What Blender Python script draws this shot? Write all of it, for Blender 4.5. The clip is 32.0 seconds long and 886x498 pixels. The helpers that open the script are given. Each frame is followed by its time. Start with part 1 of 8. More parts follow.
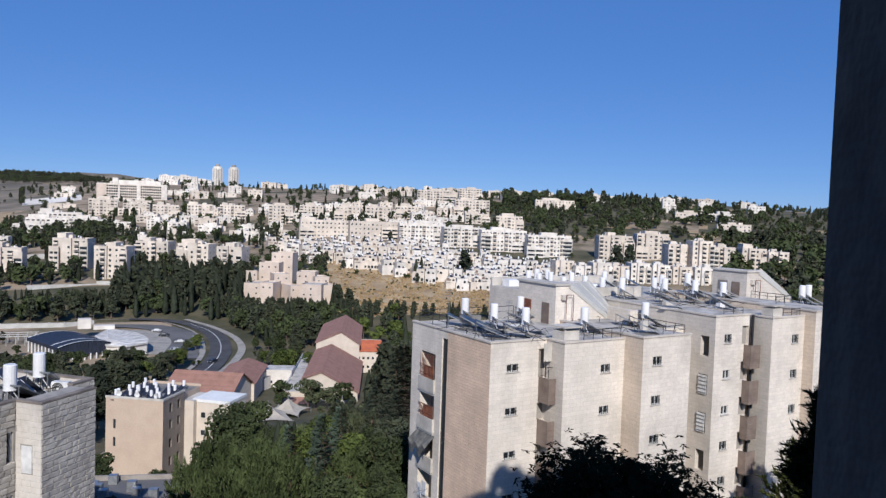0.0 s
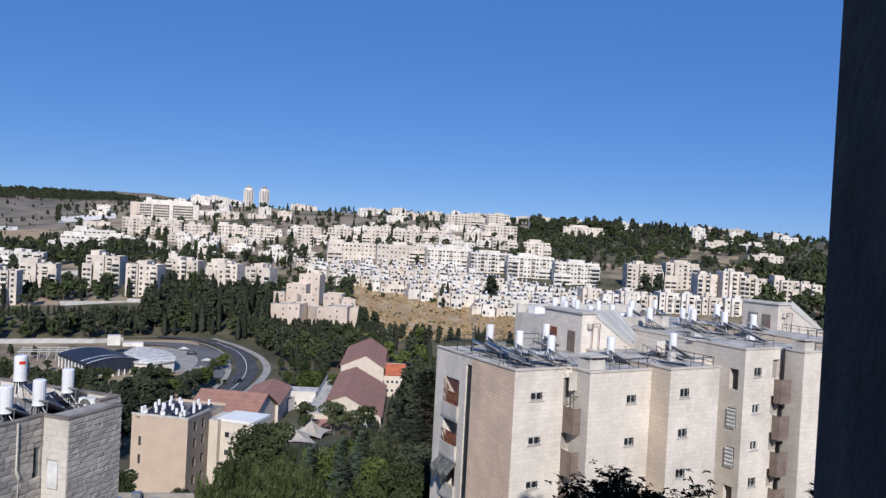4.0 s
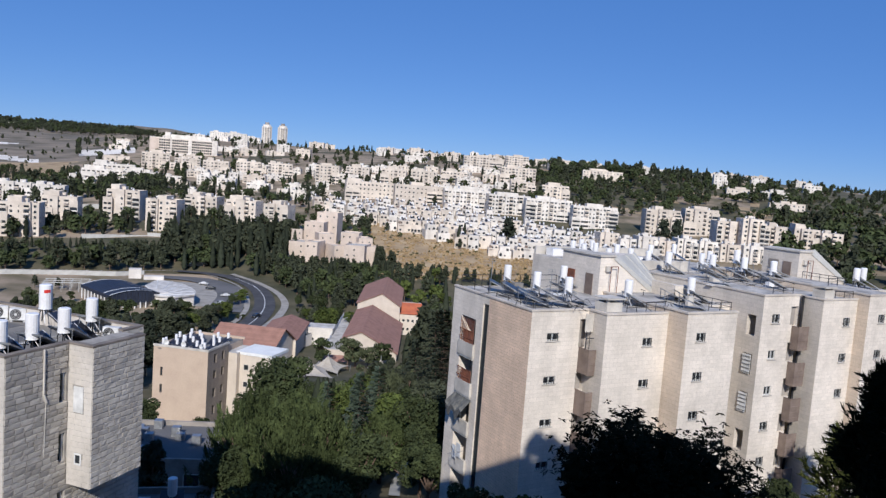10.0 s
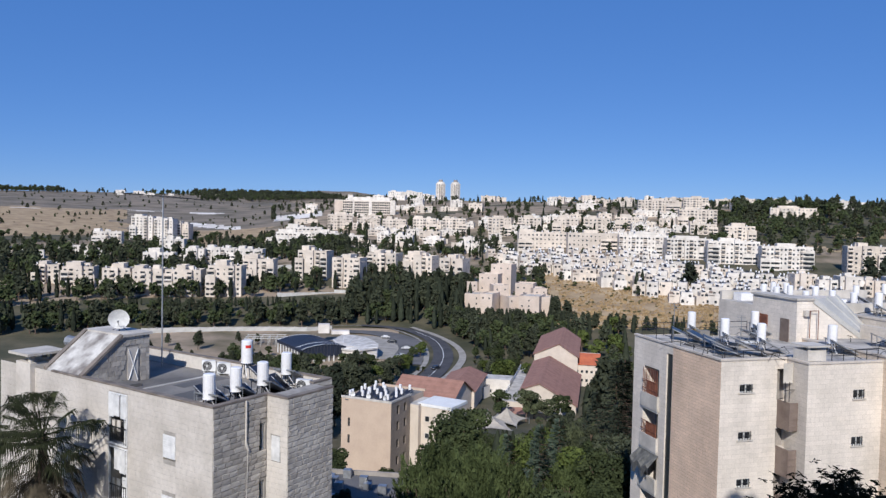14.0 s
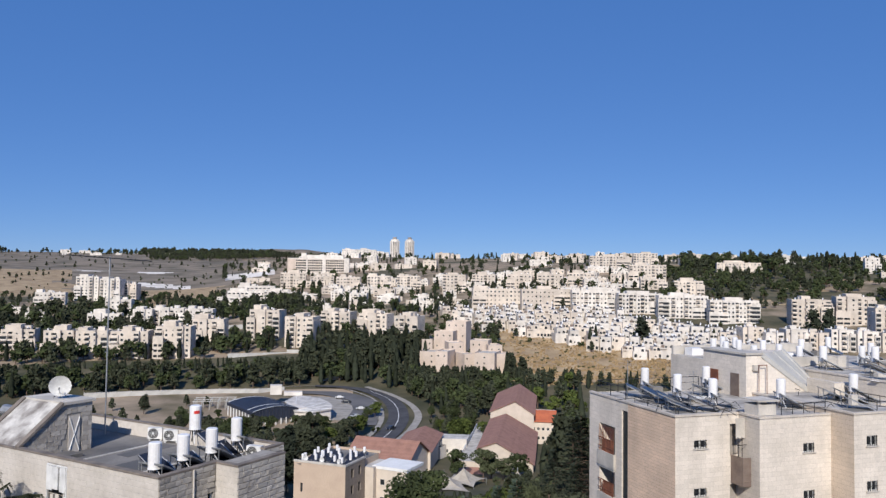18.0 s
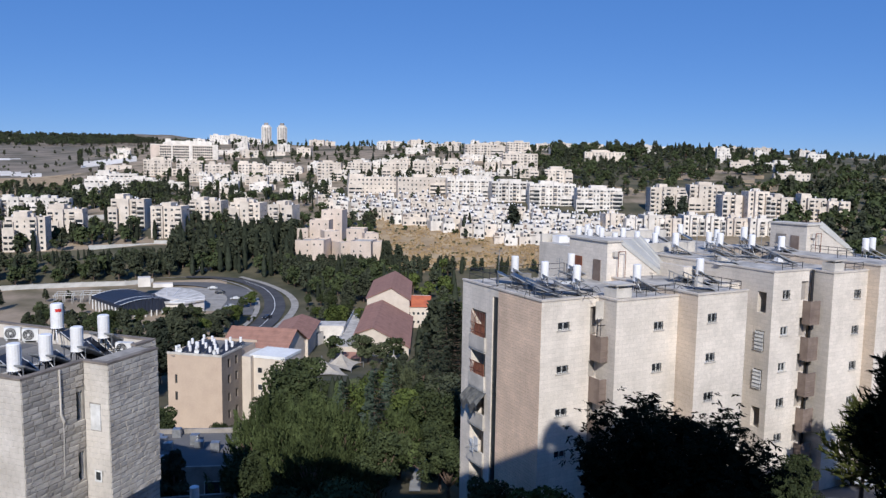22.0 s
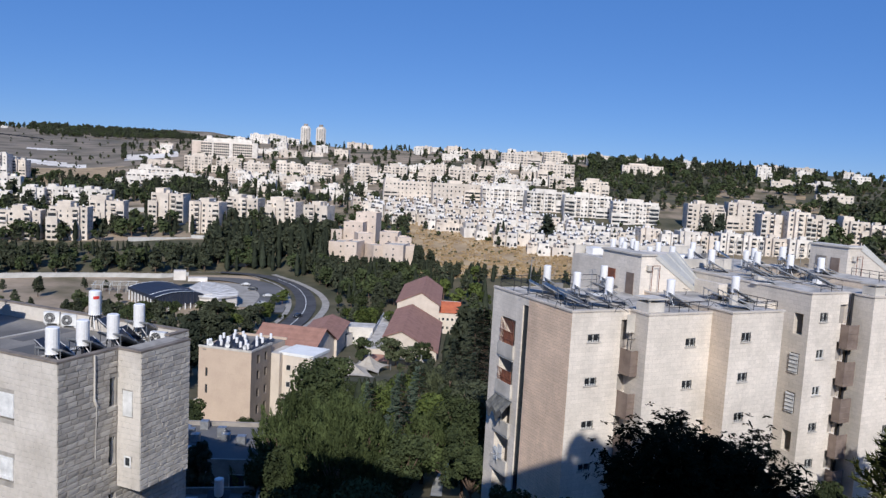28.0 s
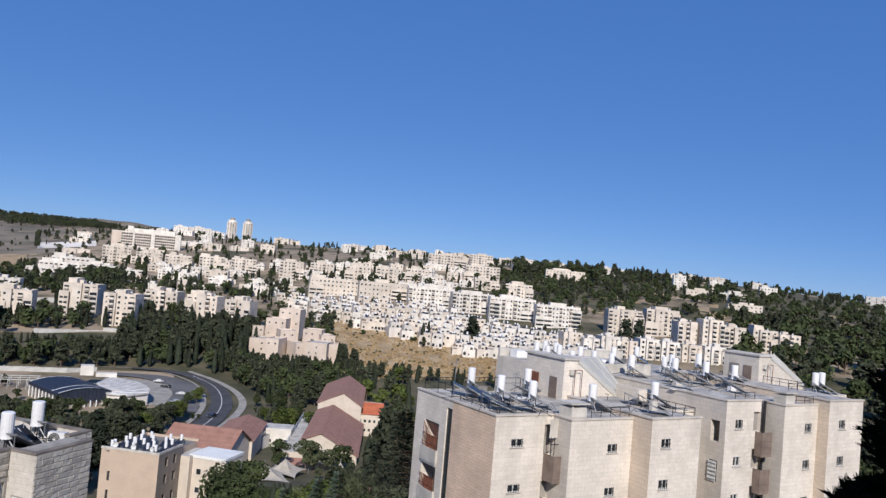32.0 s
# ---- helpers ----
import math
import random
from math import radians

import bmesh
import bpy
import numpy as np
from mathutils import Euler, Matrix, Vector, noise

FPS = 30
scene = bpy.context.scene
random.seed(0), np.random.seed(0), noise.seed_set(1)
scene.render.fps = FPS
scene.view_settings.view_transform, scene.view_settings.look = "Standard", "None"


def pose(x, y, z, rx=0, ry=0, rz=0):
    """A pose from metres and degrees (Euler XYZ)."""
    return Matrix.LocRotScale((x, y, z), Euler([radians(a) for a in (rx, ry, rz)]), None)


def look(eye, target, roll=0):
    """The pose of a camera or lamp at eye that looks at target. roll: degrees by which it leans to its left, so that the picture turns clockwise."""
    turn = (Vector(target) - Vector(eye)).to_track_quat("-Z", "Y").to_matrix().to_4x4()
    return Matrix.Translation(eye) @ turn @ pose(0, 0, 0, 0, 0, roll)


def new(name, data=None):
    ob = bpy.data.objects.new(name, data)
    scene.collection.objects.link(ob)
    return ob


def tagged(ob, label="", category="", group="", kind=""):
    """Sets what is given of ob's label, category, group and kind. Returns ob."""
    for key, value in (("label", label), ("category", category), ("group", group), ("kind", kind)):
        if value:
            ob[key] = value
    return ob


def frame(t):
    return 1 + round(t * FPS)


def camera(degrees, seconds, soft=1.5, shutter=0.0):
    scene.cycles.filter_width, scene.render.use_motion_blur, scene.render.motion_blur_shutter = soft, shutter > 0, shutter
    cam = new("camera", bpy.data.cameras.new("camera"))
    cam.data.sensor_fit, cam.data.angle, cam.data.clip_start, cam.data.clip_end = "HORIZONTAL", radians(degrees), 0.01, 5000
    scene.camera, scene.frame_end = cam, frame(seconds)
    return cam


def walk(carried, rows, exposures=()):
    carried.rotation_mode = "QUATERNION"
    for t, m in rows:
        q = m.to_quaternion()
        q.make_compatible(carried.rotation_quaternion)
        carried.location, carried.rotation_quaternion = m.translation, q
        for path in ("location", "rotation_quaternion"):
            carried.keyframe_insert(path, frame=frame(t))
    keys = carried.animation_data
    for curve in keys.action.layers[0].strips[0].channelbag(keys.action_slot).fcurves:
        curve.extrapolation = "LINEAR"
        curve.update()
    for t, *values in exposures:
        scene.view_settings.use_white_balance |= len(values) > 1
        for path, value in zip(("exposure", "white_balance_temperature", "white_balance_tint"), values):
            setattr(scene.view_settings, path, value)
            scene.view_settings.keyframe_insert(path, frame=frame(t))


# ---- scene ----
cam = camera(61.71, 32.0, soft=1.4)
PATH = [
    (0.0, pose(-0.041, 0.001, -0.068, 87.38, -1.95, 0.25)),
    (0.5, pose(-0.031, 0.001, -0.065, 89.56, -2.73, -0.63)),
    (1.0, pose(-0.017, 0.001, -0.066, 90.95, -3.33, 0.40)),
    (1.5, pose(-0.011, 0.001, -0.053, 90.99, -3.31, 0.51)),
    (2.0, pose(0.007, 0.001, 0.007, 91.23, -2.71, 0.95)),
    (2.5, pose(0.019, 0.000, 0.003, 92.99, -3.21, 1.68)),
    (3.0, pose(0.021, 0.001, 0.048, 92.21, -3.11, 2.38)),
    (3.5, pose(0.008, 0.002, 0.028, 90.95, -3.21, 2.33)),
    (5.5, pose(-0.006, 0.005, -0.143, 85.11, -1.72, 3.05)),
    (6.0, pose(0.009, 0.004, -0.130, 88.31, -1.63, 3.70)),
    (6.5, pose(0.025, 0.002, -0.110, 91.33, -1.92, 3.50)),
    (7.0, pose(0.037, 0.004, -0.064, 92.05, -2.12, 2.51)),
    (7.5, pose(0.001, 0.002, -0.058, 91.45, -2.62, -2.81)),
    (8.0, pose(-0.095, 0.003, -0.105, 88.45, -4.79, -4.55)),
    (8.5, pose(-0.110, 0.154, -0.139, 86.50, -5.20, -0.48)),
    (9.0, pose(-0.130, 0.224, -0.176, 85.14, -5.83, 2.35)),
    (9.5, pose(-0.139, 0.241, -0.168, 85.15, -5.31, 3.83)),
    (10.0, pose(-0.134, 0.147, -0.183, 84.57, -4.23, 3.75)),
    (10.5, pose(-0.139, 0.190, -0.205, 86.26, -3.80, 4.69)),
    (11.0, pose(-0.130, 0.188, -0.170, 90.20, -3.05, 6.00)),
    (11.5, pose(-0.121, 0.197, -0.103, 90.67, -2.32, 7.65)),
    (12.0, pose(-0.138, 0.204, -0.167, 84.97, -2.97, 10.32)),
    (12.5, pose(-0.137, 0.202, -0.164, 84.04, -3.54, 11.13)),
    (13.0, pose(-0.127, 0.203, -0.180, 83.57, -4.09, 14.23)),
    (13.5, pose(-0.138, 0.257, -0.174, 84.65, -2.99, 15.54)),
    (14.0, pose(-0.143, 0.229, -0.195, 87.84, -1.23, 16.95)),
    (14.5, pose(-0.145, 0.212, -0.134, 90.39, -0.20, 14.52)),
    (16.5, pose(-0.130, 0.209, -0.046, 90.56, 1.12, 15.91)),
    (17.0, pose(-0.125, 0.210, -0.022, 91.48, -0.43, 13.23)),
    (17.5, pose(-0.125, 0.212, -0.064, 92.46, -1.04, 13.29)),
    (18.0, pose(-0.132, 0.212, -0.049, 92.31, -0.70, 13.43)),
    (18.5, pose(-0.139, 0.217, -0.018, 89.82, -0.85, 12.89)),
    (19.0, pose(-0.178, 0.217, -0.093, 84.38, -1.82, 4.66)),
    (19.5, pose(-0.146, 0.178, -0.004, 83.48, -2.54, -0.39)),
    (20.0, pose(-0.139, 0.176, 0.034, 82.09, -2.61, -0.64)),
    (20.5, pose(-0.168, 0.144, 0.106, 84.50, -4.17, -1.58)),
    (21.0, pose(-0.166, 0.163, 0.131, 84.69, -4.59, -2.69)),
    (21.5, pose(-0.153, 0.195, 0.189, 84.36, -2.28, 0.26)),
    (22.0, pose(-0.139, 0.224, 0.183, 83.80, -0.87, 3.90)),
    (22.5, pose(-0.154, 0.217, 0.186, 84.60, -1.34, 5.91)),
    (23.0, pose(-0.157, 0.163, 0.198, 83.58, -2.49, 5.12)),
    (23.5, pose(-0.143, 0.194, 0.199, 79.40, -3.23, 6.09)),
    (24.0, pose(-0.155, 0.157, 0.120, 80.31, -3.05, 7.04)),
    (24.5, pose(-0.142, 0.162, 0.181, 83.86, -2.02, 9.78)),
    (25.0, pose(-0.169, 0.176, 0.240, 83.75, -2.93, 9.02)),
    (25.5, pose(-0.139, 0.192, 0.211, 80.04, -2.24, 8.36)),
    (27.5, pose(-0.164, 0.213, 0.077, 80.07, -2.20, 7.51)),
    (28.0, pose(-0.153, 0.153, 0.085, 84.22, -3.18, 6.65)),
    (28.5, pose(-0.152, 0.155, 0.132, 89.11, -2.82, 6.88)),
    (29.0, pose(-0.156, 0.153, 0.162, 90.99, -1.94, 6.53)),
    (29.5, pose(-0.161, 0.184, 0.185, 91.06, -2.32, 6.30)),
    (30.0, pose(-0.172, 0.178, 0.148, 92.45, -2.46, 6.83)),
    (30.5, pose(-0.173, 0.176, 0.163, 94.88, -2.84, 5.32)),
    (31.0, pose(-0.174, 0.178, 0.157, 95.51, -3.10, 2.79)),
    (31.5, pose(-0.159, 0.174, 0.173, 94.96, -4.45, 1.67)),
    (32.0, pose(-0.153, 0.172, 0.132, 92.30, -4.97, 1.01)),
]
walk(cam, PATH, [(0.0, 0.0, 6300, 10), (15.5, 0.0, 6300, 10), (17.0, 0.0, 6450, 10), (19.0, 0.0, 6700, 10), (20.0, 0.0, 6450, 10), (23.0, 0.0, 6250, 10), (28.0, 0.0, 6300, 10), (30.0, 0.0, 6450, 10), (32.0, 0.0, 6550, 10)])

# ---- sky and sun ----
SUN_ELEVATION, SUN_BEARING = 34.0, 175.0  # sun stands behind the camera
world = bpy.data.worlds.new("sky")
scene.world = world
world.use_nodes = True
wn = world.node_tree.nodes
sky = wn.new("ShaderNodeTexSky")
sky.sky_type, sky.sun_disc = "NISHITA", False
sky.sun_elevation, sky.sun_rotation = radians(SUN_ELEVATION), radians(SUN_BEARING)
sky.altitude, sky.air_density, sky.dust_density, sky.ozone_density = 2500, 0.9, 0.0, 5.0
even = wn.new("ShaderNodeMix")  # evens out the sky towards its deep blue
even.data_type = "RGBA"
even.inputs[0].default_value = 0.5
even.inputs[7].default_value = (0.75, 2.95, 9.3, 1)
world.node_tree.links.new(sky.outputs[0], even.inputs[6])
world.node_tree.links.new(even.outputs[2], wn["Background"].inputs[0])
wn["Background"].inputs[1].default_value = 0.081
sun_lamp = bpy.data.lights.new("sun", "SUN")
sun_lamp.energy, sun_lamp.angle, sun_lamp.color = 4.7, radians(0.5), (1.0, 0.95, 0.89)
sun = new("sun", sun_lamp)
sun_way = Vector((math.sin(radians(SUN_BEARING)) * math.cos(radians(SUN_ELEVATION)),
                  math.cos(radians(SUN_BEARING)) * math.cos(radians(SUN_ELEVATION)), math.sin(radians(SUN_ELEVATION))))
sun.matrix_world = look(sun_way * 100, (0, 0, 0))


# ---- materials ----
def material(name, base, dark=None, rough=0.85, scale=1.0, fine=12.0, bump=0.15, vary=0.12, metal=0.0, spec=0.3, streak=0.0):
    """A surface with broad stains, fine grain, relief and a shift from object to object."""
    m = bpy.data.materials.new(name)
    m.use_nodes = True
    n, k = m.node_tree.nodes, m.node_tree.links
    b = n["Principled BSDF"]
    b.inputs["Roughness"].default_value, b.inputs["Metallic"].default_value = rough, metal
    b.inputs["Specular IOR Level"].default_value = spec
    dark = dark or tuple(c * 0.72 for c in base)
    co = n.new("ShaderNodeTexCoord")
    mp = n.new("ShaderNodeMapping")
    mp.inputs["Scale"].default_value = (1, 1, 1 - streak)
    k.new(co.outputs["Object"], mp.inputs[0])
    big, small = n.new("ShaderNodeTexNoise"), n.new("ShaderNodeTexNoise")
    big.inputs["Scale"].default_value, small.inputs["Scale"].default_value = scale, fine
    big.inputs["Detail"].default_value, small.inputs["Detail"].default_value = 5, 3
    k.new(mp.outputs[0], big.inputs[0])
    k.new(co.outputs["Object"], small.inputs[0])
    ramp = n.new("ShaderNodeValToRGB")
    ramp.color_ramp.elements[0].position, ramp.color_ramp.elements[1].position = 0.32, 0.62
    ramp.color_ramp.elements[0].color, ramp.color_ramp.elements[1].color = (*dark, 1), (*base, 1)
    k.new(big.outputs[0], ramp.inputs[0])
    gain = n.new("ShaderNodeMapRange")
    gain.inputs[3].default_value, gain.inputs[4].default_value = 0.8, 1.15
    k.new(small.outputs[0], gain.inputs[0])
    info = n.new("ShaderNodeObjectInfo")
    each = n.new("ShaderNodeMapRange")
    each.inputs[3].default_value, each.inputs[4].default_value = 1 - vary, 1 + vary
    k.new(info.outputs["Random"], each.inputs[0])
    mul = n.new("ShaderNodeMath")
    mul.operation = "MULTIPLY"
    k.new(gain.outputs[0], mul.inputs[0])
    k.new(each.outputs[0], mul.inputs[1])
    sc = n.new("ShaderNodeVectorMath")
    sc.operation = "SCALE"
    k.new(ramp.outputs[0], sc.inputs[0])
    k.new(mul.outputs[0], sc.inputs["Scale"])
    k.new(sc.outputs[0], b.inputs["Base Color"])
    if bump:
        bp = n.new("ShaderNodeBump")
        bp.inputs["Strength"].default_value, bp.inputs["Distance"].default_value = bump, 0.05
        k.new(small.outputs[0], bp.inputs["Height"])
        k.new(bp.outputs[0], b.inputs["Normal"])
    return m


def coursed(name, base, joint, row, width, bump=0.4, vary=0.05, rough=0.85):
    """Sawn stone cladding whose thin joints stay too fine to pick apart."""
    m = material(name, base, tuple(c * 0.86 for c in base), rough, 0.35, 9.0, 0, vary)
    n, k = m.node_tree.nodes, m.node_tree.links
    b = n["Principled BSDF"]
    old = b.inputs["Base Color"].links[0].from_socket
    co, geo = n.new("ShaderNodeTexCoord"), n.new("ShaderNodeNewGeometry")
    sep = n.new("ShaderNodeSeparateXYZ")
    k.new(co.outputs["Object"], sep.inputs[0])
    add = n.new("ShaderNodeMath")
    k.new(sep.outputs[0], add.inputs[0])
    k.new(sep.outputs[1], add.inputs[1])
    comb = n.new("ShaderNodeCombineXYZ")
    k.new(add.outputs[0], comb.inputs[0])
    k.new(sep.outputs[2], comb.inputs[1])
    br = n.new("ShaderNodeTexBrick")
    br.inputs["Scale"].default_value = 1.0
    br.inputs["Brick Width"].default_value, br.inputs["Row Height"].default_value = width, row
    br.inputs["Mortar Size"].default_value, br.inputs["Mortar Smooth"].default_value = 0.012, 0.3
    br.inputs["Color1"].default_value, br.inputs["Color2"].default_value = (1.04, 1.03, 1.02, 1), (0.94, 0.935, 0.92, 1)
    br.inputs["Mortar"].default_value = (*joint, 1)
    k.new(comb.outputs[0], br.inputs[0])
    mx = n.new("ShaderNodeVectorMath")
    mx.operation = "MULTIPLY"
    k.new(old, mx.inputs[0])
    k.new(br.outputs[0], mx.inputs[1])
        # rain streaks and soot running down the courses
    mp = n.new("ShaderNodeMapping")
    mp.inputs["Scale"].default_value = (0.5, 0.5, 0.22)
    k.new(co.outputs["Object"], mp.inputs[0])
    st = n.new("ShaderNodeTexNoise")
    st.inputs["Scale"].default_value, st.inputs["Detail"].default_value, st.inputs["Roughness"].default_value = 1.0, 6, 0.65
    k.new(mp.outputs[0], st.inputs[0])
    sr = n.new("ShaderNodeMapRange")
    sr.inputs[1].default_value, sr.inputs[2].default_value, sr.inputs[3].default_value, sr.inputs[4].default_value = 0.34, 0.58, 0.86, 1.03
    k.new(st.outputs[0], sr.inputs[0])
    wash = n.new("ShaderNodeVectorMath")
    wash.operation = "SCALE"
    k.new(mx.outputs[0], wash.inputs[0])
    k.new(sr.outputs[0], wash.inputs["Scale"])
    k.new(wash.outputs[0], b.inputs["Base Color"])
    bp = n.new("ShaderNodeBump")
    bp.inputs["Strength"].default_value, bp.inputs["Distance"].default_value = bump, 0.03
    bp.invert = True
    k.new(br.outputs["Fac"], bp.inputs["Height"])
    k.new(bp.outputs[0], b.inputs["Normal"])
    return m


def leafy(name, base, dark, vary=0.25):
    m = material(name, base, dark, 0.85, 0.5, 6.0, 0, vary, spec=0.03)
    return m


